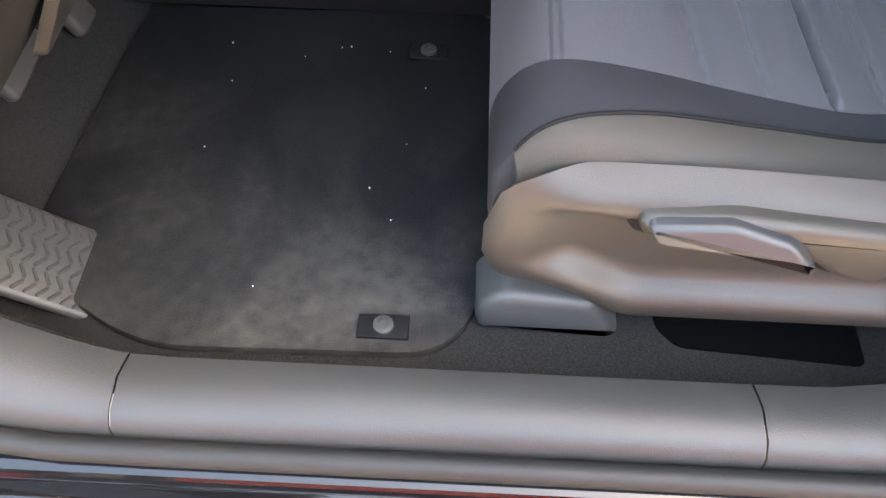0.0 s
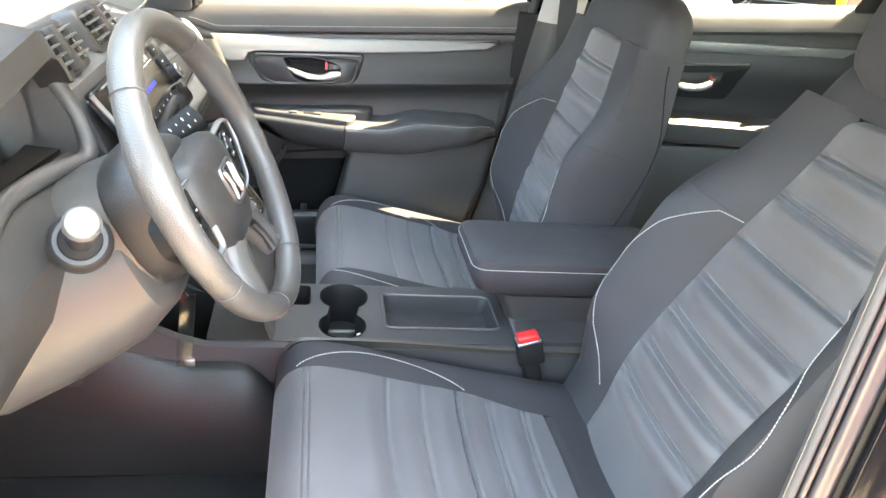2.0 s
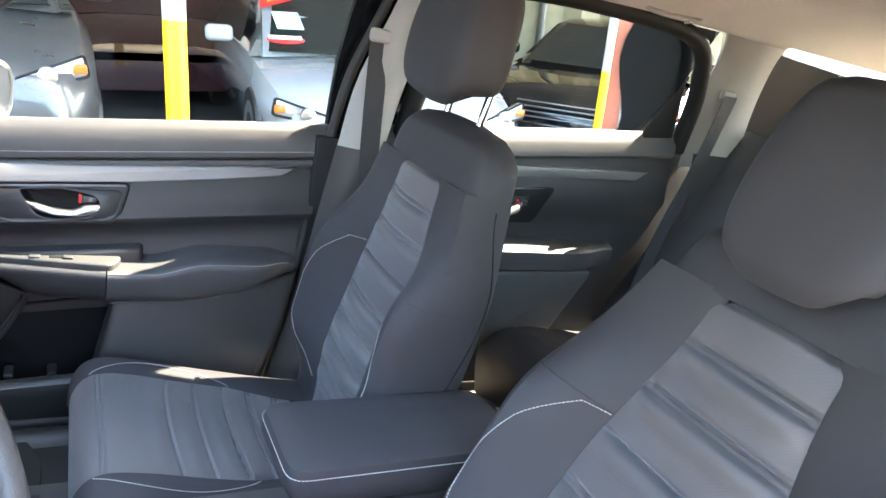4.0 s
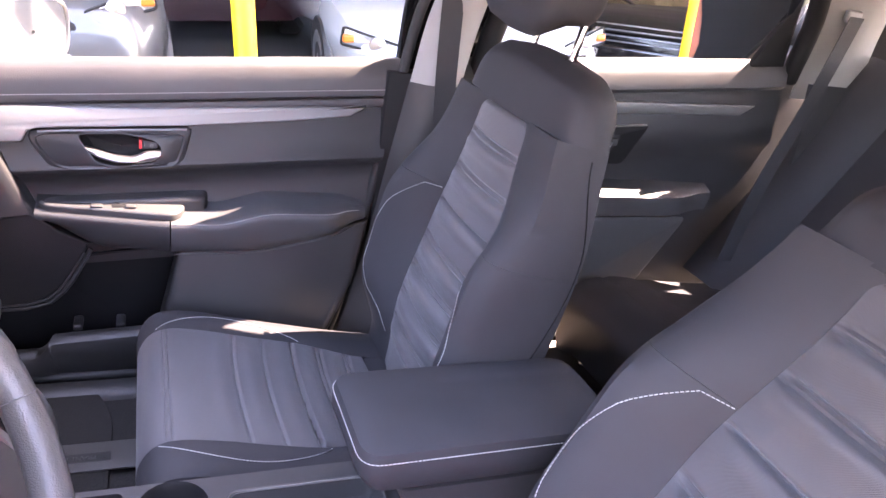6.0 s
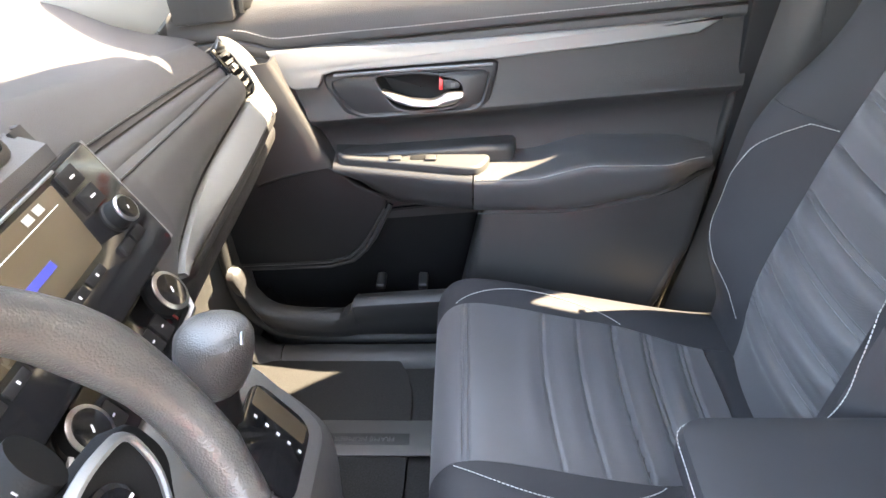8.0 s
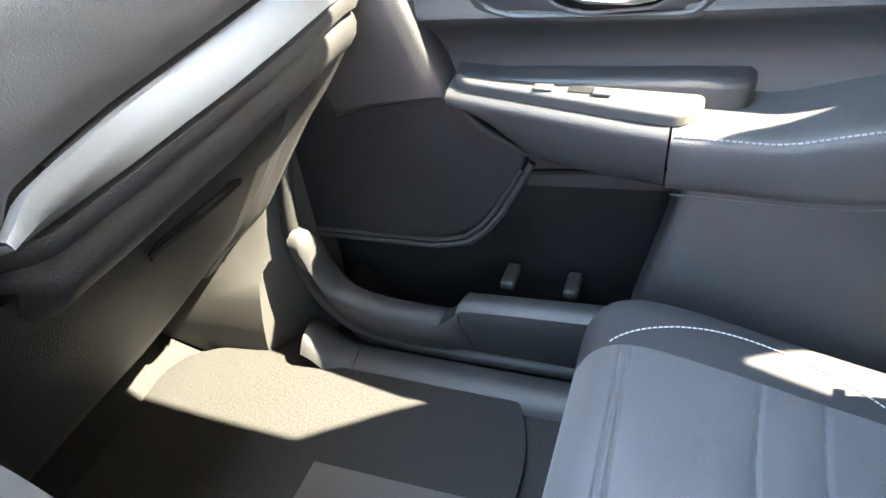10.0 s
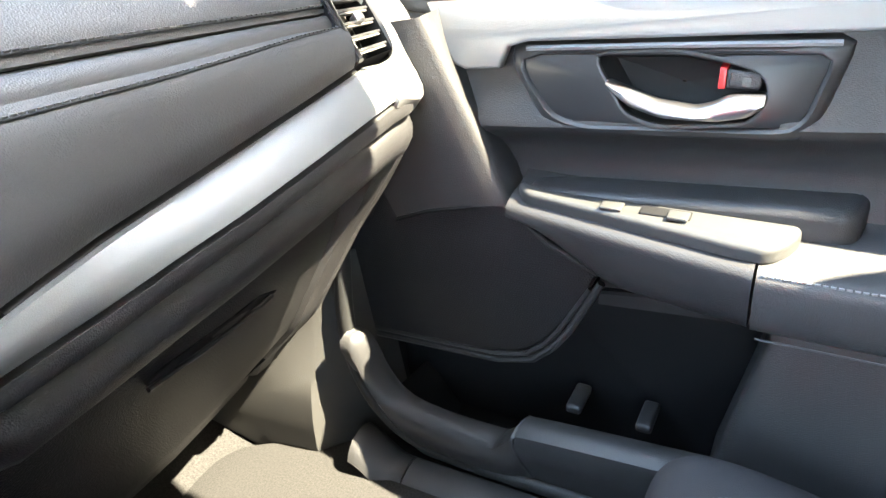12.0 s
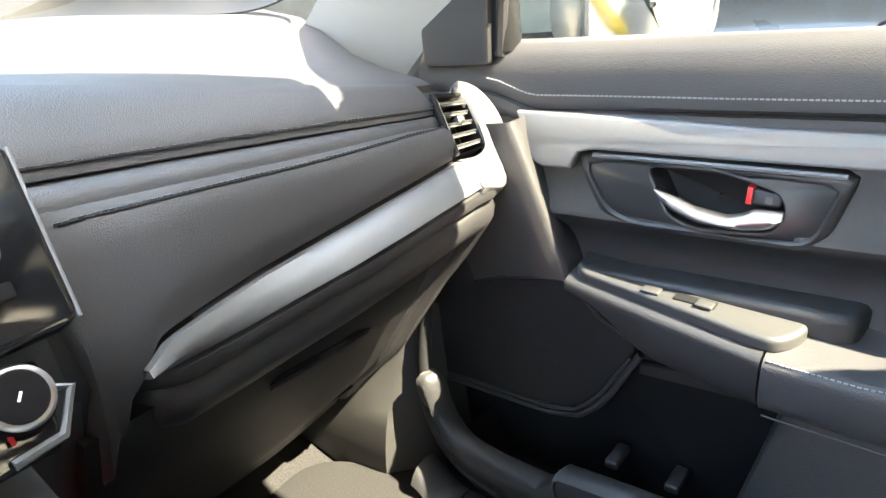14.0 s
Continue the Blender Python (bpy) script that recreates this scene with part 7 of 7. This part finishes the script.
cl = spline([(1.48, 0.60), (1.40, 0.605), (1.25, 0.615), (1.08, 0.635), (1.00, 0.635), (0.955, 0.60), (0.95, 0.55), (0.97, 0.45)], 60)
rows = []
for x, z in cl:
    rows.append([(x, y, z + 0.02 * math.cos(y * 9) ** 2 * ease(0.95, 1.1, x) - 0.03 * ease(0.55, 0.66, abs(y)) - (0.004 if min(abs(x - q) for q in (1.06, 1.16, 1.26)) < 0.004 else 0)) for y in np.linspace(-0.65, 0.65, 40)])
bp_("cushion", thick(grid(rows), 0.03), M["bolster"], "black cloth rear cushion")
rows = [[(1.43 + 0.38 * f + 0.03 * math.cos(y * 9) ** 2 * -1 * (1 - f), y, 0.60 + 0.60 * f) for y in np.linspace(-0.65, 0.65, 30)] for f in np.linspace(0, 1, 16)]
bp_("backrest", thick(grid(rows), 0.09), M["bolster"], "black cloth rear backrest")
for s in (-1, 1):
    rows = []
    for f in np.linspace(-0.02, 0.98, 14):
        x, z = 1.40 + 0.38 * f, 0.60 + 0.60 * f
        rows.append([(x + dx, s * y, z + dz) for y, dx, dz in ((0.56, 0.06, -0.03), (0.585, 0.0, 0.0), (0.63, -0.035, 0.02), (0.69, -0.045, 0.025), (0.73, -0.025, 0.015), (0.742, 0.03, -0.02), (0.742, 0.12, -0.07))])
    bp_("side_bolster", thick(grid(rows), 0.01), M["bolster"], "black cloth side bolster of the bench")
for y in (-0.40, 0.0, 0.40):
    bp_("headrest", rbox((0.09, 0.25, 0.14), (1.86, y, 1.27), 0.035, 4), M["bolster"], "black cloth rear headrest")

# seat belts on the pillars
for s, xx, lab in ((1, 0.56, "dark front passenger seat belt hanging from the pillar"), (1, 1.60, "dark rear seat belt running down beside the bench")):
    sb = thing("seat_belt", lab, "seat belt", (xx, s * 0.70, 1.30))
    part("guide_loop", rbox((0.05, 0.018, 0.03), (0.0, -0.015, 0.0), 0.008), M["pillar"], sb, "pale belt guide")
    bl = [Vector((0.0, -0.012, 0.0)), Vector((0.02, 0.0, -0.25)), Vector((0.05, 0.006, -0.55)), Vector((0.06, -0.01, -0.85))]
    if xx > 1:
        bl = [Vector((0, -0.03, 0)), Vector((-0.06, -0.04, -0.20)), Vector((-0.15, -0.06, -0.42)), Vector((-0.22, -0.09, -0.62))]
    pts = spline(bl, 14)
    part("webbing", thick(grid([[Vector(p) + Vector((-0.023, 0, 0)), Vector(p) + Vector((0.023, 0, 0))] for p in pts]), 0.0015), M["belt"], sb, "dark woven belt")

# door mirror outside the passenger window
mir = thing("door_mirror", "silver-grey passenger door mirror with a rounded glass", "mirror", (-0.249, 0.965, 1.04))
mir.rotation_euler = (0, 0, radians(-36))
rows = []
for x, k in ((-0.10, 0.35), (-0.085, 0.75), (-0.05, 0.95), (0.0, 1.0), (0.035, 1.0), (0.045, 0.97)):
    rows.append([(x + 0.02, 0.10 * k * c, 0.075 * k * q) for c, q in ring(0, 0, 1, 1, 24, 0.6)])
part("housing", grid(rows, close_v=True, cap=True), mat("silver_grey_paint", (0.06, 0.062, 0.065), 0.35, metal=0.2, var=0.05, coat=0.3), mir, "silver-grey mirror housing")
part("glass", grid([[(0.0675, 0.088 * k * c, 0.063 * k * q) for c, q in ring(0, 0, 1, 1, 24, 0.6)] for k in (1.0, 0.6, 0.05)], close_v=True), M["mirror"], mir, "mirror glass")
part("rim", tube([(0.066, 0.092 * c, 0.067 * q) for c, q in (lambda r: r + r[:1])(ring(0, 0, 1, 1, 32, 0.6))], 0.005, 8), M["chrome"], mir, "bright rim")
part("arm", tube([(0.0, -0.19, -0.085), (0.01, -0.12, -0.075), (0.0, -0.05, -0.055)], 0.022, 10, flat=0.6), M["dark"], mir, "black mirror foot")
part("turn_lamp", rbox((0.004, 0.05, 0.01), (-0.075, 0.02, -0.02), 0.002), M["white"], mir, "pale side lamp line")

# ---- lot around the car ----
def car(name, label, pos, yaw, paint, tall, colour_glass):
    """A parked car; its nose points along local -y, base at the ground."""
    c = thing(name, label, "car", pos)
    c.rotation_euler = (0, 0, radians(yaw))
    W2, hood, roofz, L = (0.93, 1.00, 1.66, 4.5) if tall else (0.89, 0.83, 1.34, 4.6)
    def sec(y, w, zt, zs):
        half = [(0, zt), (w * 0.45, zt - 0.005), (w * 0.75, zt - 0.03), (w * 0.93, zs), (w, zs - 0.10), (w * 1.01, 0.55), (w * 0.97, 0.32), (w * 0.85, 0.22)]
        return [(x, y, z) for x, z in half[::-1]] + [(-x, y, z) for x, z in half[1:]]
    rows = [sec(0.0, W2 * 0.72, hood - 0.30, hood - 0.36), sec(0.05, W2 * 0.82, hood - 0.20, hood - 0.27), sec(0.18, W2 * 0.92, hood - 0.12, hood - 0.20), sec(0.5, W2 * 0.98, hood - 0.05, hood - 0.10), sec(0.95, W2, hood, hood - 0.04), sec(1.25, W2, hood + 0.03, hood), sec(2.2, W2, hood + 0.05, hood + 0.02), sec(3.6, W2, hood + 0.06, hood + 0.03), sec(4.3, W2 * 0.96, hood + 0.02, hood - 0.02), sec(L, W2 * 0.85, hood - 0.2, hood - 0.25)]
    body = part("body", grid(rows, cap=True), paint, c)
    top = []
    for y, w, z in ((1.15, 0.76, hood + 0.02), (1.55, 0.70, hood + (roofz - hood) * 0.55), (1.95, 0.64, roofz - 0.05), (2.3, 0.62, roofz), (3.2, 0.62, roofz - 0.01), (3.8, 0.66, roofz - 0.20 if not tall else roofz - 0.05), (4.25, 0.72, hood + 0.02)):
        top.append([(x, y, zz) for x, zz in ((-w - 0.10, hood), (-w - 0.02, (z + hood) / 2), (-w, z - 0.02), (-w * 0.6, z), (0, z + 0.01), (w * 0.6, z), (w, z - 0.02), (w + 0.02, (z + hood) / 2), (w + 0.10, hood))])
    part("roof", grid(top), paint, c)
    def pane(nm, pts, lab):
        A, B, C_, D = (Vector(p) for p in pts)
        part(nm, thick(grid([[A.lerp(B, i / 6).lerp(D.lerp(C_, i / 6), j / 4) + Vector((0, -0.05 * math.sin(math.pi * i / 6), 0.0)) for j in range(5)] for i in range(7)]), 0.006), colour_glass, c, lab)
    zr = roofz - 0.06
    pane("windscreen", [(-0.72, 1.14, hood + 0.05), (0.72, 1.14, hood + 0.05), (0.56, 1.90, zr), (-0.56, 1.90, zr)], "dark windscreen reflecting a shutter")
    for s in (-1, 1):
        g = [(s * 0.86, 1.55, hood + 0.06), (s * 0.86, 3.6, hood + 0.06), (s * 0.685, 3.3, zr - 0.02), (s * 0.685, 2.05, zr - 0.02)]
        part("side_window", thick(grid([[Vector(g[0]).lerp(Vector(g[1]), i / 4).lerp(Vector(g[3]).lerp(Vector(g[2]), i / 4), j / 3) for j in range(4)] for i in range(5)]), 0.006), colour_glass, c, "dark side window")
        hl = rounded([(s * 0.50, hood - 0.30), (s * 0.86, hood - 0.24), (s * 0.84, hood - 0.13), (s * 0.72, hood - 0.17), (s * 0.52, hood - 0.23)], 0.02)
        lamp = part("headlamp", plate(hl, lambda u, v, d: (u, 0.10 + 0.42 * max(0, abs(u) - 0.55) - d, v), 0.05, 0.012), LAMP, c, "clear headlamp")
        part("lamp_bowl", moved(lathe([(0.05, 0), (0.045, 0.012), (0.02, 0.02), (0.0005, 0.022)], 18), axes((s * 0.66, 0.085, hood - 0.225), (0, -1, 0))), M["chrome"], lamp, "bright lamp bowl")
        part("turn_lamp", rbox((0.07, 0.04, 0.05), (s * 0.815, 0.165, hood - 0.20), 0.012), AMBER, lamp, "amber turn lamp")
        part("lamp_rim", tube([(u, 0.05 + 0.42 * max(0, abs(u) - 0.55), v) for u, v in hl + hl[:1]], 0.008, 6), M["dark"], lamp, "dark lamp rim")
        part("side_mirror", rbox((0.20, 0.10, 0.13), (s * 1.02, 1.50, hood + 0.13), 0.04, 4), paint, c, "rounded side mirror")
        for yy in (0.85, 3.55):
            w_ = part("wheel", moved(lathe([(0.10, -0.10), (0.31, -0.10), (0.335, -0.06), (0.335, 0.06), (0.31, 0.10), (0.10, 0.10)], 28), axes((s * (W2 - 0.09), yy, 0.335), (1, 0, 0))), M["rubber"], c, "black tyre")
            part("rim", moved(lathe([(0.20, -0.105), (0.215, -0.10), (0.215, 0.10), (0.20, 0.105), (0.06, 0.09), (0.05, 0.10), (0.0005, 0.10)], 20), axes((s * (W2 - 0.088), yy, 0.335), (s, 0, 0))), M["silver"], w_, "alloy rim")
    part("grille", plate(rounded([(-0.44, 0.42), (0.44, 0.42), (0.48, hood - 0.27), (-0.48, hood - 0.27)], 0.05), lambda u, v, d: (u, 0.035 - d, v), 0.03, 0.01), M["dark"], c, "black grille")
    for i in range(4):
        part("grille_bar", rbox((0.86, 0.02, 0.012), (0, -0.005, 0.47 + 0.05 * i), 0.004), M["chrome"], c, "bright grille bar")
    part("bumper", rbox((W2 * 1.5, 0.14, 0.22), (0, 0.06, 0.34), 0.06, 4), paint, c)
    return c


LAMP = mat("headlamp_lens", (0.20, 0.21, 0.22), 0.15, metal=0.3, var=0.1, coat=1.0)
AMBER = mat("amber_lens", (0.50, 0.10, 0.012), 0.3, var=0.05)
DGLASS = mat("dark_car_glass", (0.012, 0.015, 0.014), 0.04, var=0.02, rvar=0.02)
pearl = mat("white_car_paint", (0.25, 0.263, 0.275), 0.15, var=0.03, coat=1.0)
silverp = mat("silver_car_paint", (0.06, 0.062, 0.064), 0.3, metal=0.4, var=0.04, coat=0.5)
redp = mat("red_car_paint", (0.38, 0.012, 0.012), 0.15, var=0.04, coat=1.0)
suv = car("silver_suv", "silver parked suv facing the car, dark windscreen", (-0.80, 3.30, 0), 3, silverp, True, DGLASS)
wht = car("white_sedan", "white parked sedan with sale stickers on its windscreen", (1.88, 3.38, 0), -3, pearl, False, DGLASS)
blk = car("black_sedan", "black parked car with dark windows beyond the posts", (3.55, 4.15, 0), -48, M["paint"], False, DGLASS)
blk.scale.z = 0.84
wht.scale.z = 0.93
car("dark_red_sedan", "dark parked sedan further back behind the white car", (0.6, 11.0, 0), 180, mat("maroon_paint", (0.03, 0.008, 0.01), 0.15, coat=1.0), False, DGLASS)
red = car("red_car", "bright red car parked on the driver side", (2.4, -2.95, 0), 90, redp, False, DGLASS)
# stickers on the white car's windscreen
ST_ = lambda u, v, d: (1.88 + u, 4.50 + v * 0.76 - d * 0.5, 0.825 + v * 0.375 + d)
stk_ = thing("windscreen_stickers", "red and yellow sale stickers on a windscreen", "sticker", (1.98, 4.7, 1.1))
so = Vector((-1.98, -4.7, -1.1))
def stp(nm, outl, m, lab, d=0.02):
    b = plate(outl, lambda u, v, dd: ST_(u, v, dd + d), 0.003, 0)
    bmesh.ops.translate(b, vec=so, verts=b.verts)
    part(nm, b, m, stk_, lab, smooth=False)


stp("corner_sticker", [(-0.60, 0.88), (-0.64, 0.62), (-0.30, 0.84)], M["red"], "red triangular corner sticker")
stp("number_mark", rounded([(-0.57, 0.72), (-0.47, 0.80), (-0.45, 0.84), (-0.55, 0.80)], 0.01), M["yellow"], "yellow figures as plain strokes", 0.028)
stp("price_sheet", [(-0.56, 0.30), (-0.36, 0.30), (-0.36, 0.58), (-0.56, 0.58)], mat("pale_green_sheet", (0.35, 0.6, 0.5), 0.6), "pale green price sheet")
stp("oval_sticker", [(-0.53 + 0.14 * math.cos(t), 0.13 + 0.062 * math.sin(t)) for t in np.linspace(0, 2 * math.pi, 24, endpoint=False)], M["red"], "red and white oval sticker")
stp("oval_band", [(-0.65, 0.125), (-0.41, 0.125), (-0.41, 0.180), (-0.65, 0.180)], M["white"], "white band of the oval", 0.026)
wd = letters("CERTIFIED", 0.032, Matrix(((1, 0, 0, -0.53), (0, 0.888, -0.46, 0.0), (0, 0.46, 0.888, 0.0), (0, 0, 0, 1))))
bmesh.ops.translate(wd, vec=Vector(ST_(0, 0.152, 0.032)) + so, verts=wd.verts)
part("oval_letters", wd, M["red"], stk_, "small red capital letters", smooth=False)

# yellow and white bollard poles
for x, y, r, zy, lab in ((0.45, 3.2, 0.058, 1.10, "round steel pole painted yellow below and white above"), (3.222, 3.3, 0.030, 0.91, "thin grey pole painted yellow below"), (6.6, 2.25, 0.06, 1.15, "round steel pole painted yellow at the edge of the canopy"), (9.0, 2.7, 0.06, 1.15, "round steel pole painted yellow at the edge of the canopy")):
    pl = thing("yellow_pole", lab, "pole", (x, y, 0))
    part("lower_band", moved(lathe([(r, 0), (r, zy)], 28), Matrix()), M["yellow"], pl, "bright yellow paint")
    part("upper_band", moved(lathe([(r, zy), (r, 3.4)], 28), Matrix()), M["polewhite"], pl, "grey-white paint")
gp = thing("gate_post", "orange-red steel post beside a white panel", "post", (3.41, 3.45, 0))
part("post", rbox((0.14, 0.10, 3.4), (0, 0, 1.7), 0.01), mat("rust_red_paint", (0.26, 0.07, 0.04), 0.7), gp)
part("panel", rbox((0.33, 0.05, 3.4), (0.237, 0.03, 1.7), 0.01), M["polewhite"], gp, "white painted panel")
part("latch", rbox((0.03, 0.02, 0.05), (0.26, -0.01, 1.15), 0.004), M["shell"], gp, "small grey latch")

# darker slab added so the ground under the canopy renders less bright
structure("covered_floor", rbox((29.6, 13.4, 0.012), (2.8, 8.3, 0.006), 0), mat("darkened_asphalt", (0.05, 0.049, 0.048), 0.85, bump=0.4, bscale=90, var=0.35, vscale=1.2), "darker asphalt slab added under the canopy", "floor", smooth=False)
# wall added to shut off the bright view past the parked cars
structure("wall_side", rbox((0.2, 12.4, 3.5), (-9.2, 8.8, 1.75), 0), M["concrete"], "added grey block wall closing the canopy end", "wall", smooth=False)
# building behind: shutter wall, tarp, sign, canopy
wall = thing("wall_back", "grey block wall of the garage with roller shutters", "wall", (2, 11, 0), kind="structure")
part("wall", rbox((30, 0.2, 5), (0, 0.2, 2.5), 0), M["concrete"], wall, smooth=False)
tarp = thing("tarpaulin", "beige tarpaulin hung along the back of the lot", "tarp", (6.3, 9.0, 0))
part("sheet", thick(grid([[(x, 0.10 * math.sin(x * 7) + 0.05 * math.sin(x * 17 + z), z) for z in np.linspace(0, 3.4, 8)] for x in np.linspace(-2.6, 5.5, 90)]), 0.01), mat("beige_canvas", (0.24, 0.215, 0.15), 0.9, bump=0.3, bscale=40), tarp)
part("bar", tube([(-0.15, -0.2, 0), (-0.15, -0.2, 3.4)], 0.06), M["shell"], tarp, "dark upright bar")
shut = thing("roller_shutter", "grey corrugated roller shutter", "shutter", (1.0, 10.6, 0))
part("curtain", thick(grid([[(x, 0.03 * math.sin(z * 40), z) for z in np.linspace(0, 3.2, 150)] for x in (-6, 3.2)]), 0.01), mat("grey_shutter", (0.30, 0.30, 0.29), 0.6), shut)
sg = thing("banner", "white banner with large red lettering strokes", "banner", (2.95, 10.58, 2.0))
part("board", rbox((3.6, 0.03, 0.9), (0, 0, 0), 0.004), M["white"], sg)
for i, dx in enumerate((-1.2, -0.75, -0.3, 0.15, 0.6)):
    part("stroke", rbox((0.32, 0.01, 0.34), (dx, -0.02, -0.18), 0.12, 4), M["red"], sg, "red letter shape")
# out-of-view roof, extended to keep the sun off the parked cars
canopy = rbox((26, 12.4, 0.25), (4, 8.8, 3.6), 0)
structure("canopy", canopy, M["concrete"], "concrete canopy out of view that shades the parked cars", "canopy", smooth=False)

# grab handle and coat hook under the roof on the passenger side
gh = thing("grab_handle", "light grey folding grab handle under the roof", "handle", (1.25, 0.60, 1.50))
part("bar", tube(spline([(-0.09, 0.0, -0.012), (-0.075, -0.012, -0.03), (0, -0.016, -0.036), (0.075, -0.012, -0.03), (0.09, 0.0, -0.012)], 20), 0.010, 10, flat=0.7), M["pillar"], gh)
for s in (-1, 1):
    part("mount", rbox((0.03, 0.03, 0.02), (s * 0.095, 0.004, -0.004), 0.006), M["pillar"], gh, "grey mounting foot")
part("coat_hook", tube([(0.03, -0.014, -0.03), (0.035, -0.02, -0.045), (0.04, -0.028, -0.04)], 0.004, 8), M["pillar"], gh, "small coat hook")

# the lot falls away towards the car's nose: all that stands on it follows the slope
pivot = Matrix.Translation((0.45, 0, 0.90))
slope = pivot @ Matrix.Rotation(radians(-6.3), 4, "Y") @ pivot.inverted()
ON_LOT = ("ground", "covered_floor", "wall_side", "wall_back", "canopy", "silver_suv", "white_sedan", "black_sedan", "dark_red_sedan", "red_car", "windscreen_stickers", "yellow_pole", "gate_post", "tarpaulin", "roller_shutter", "banner")
for ob in list(scene.objects):
    if ob.parent is None and ob.name.split(".")[0] in ON_LOT:
        ob.matrix_world = slope @ Matrix.LocRotScale(ob.location, ob.rotation_euler, ob.scale)
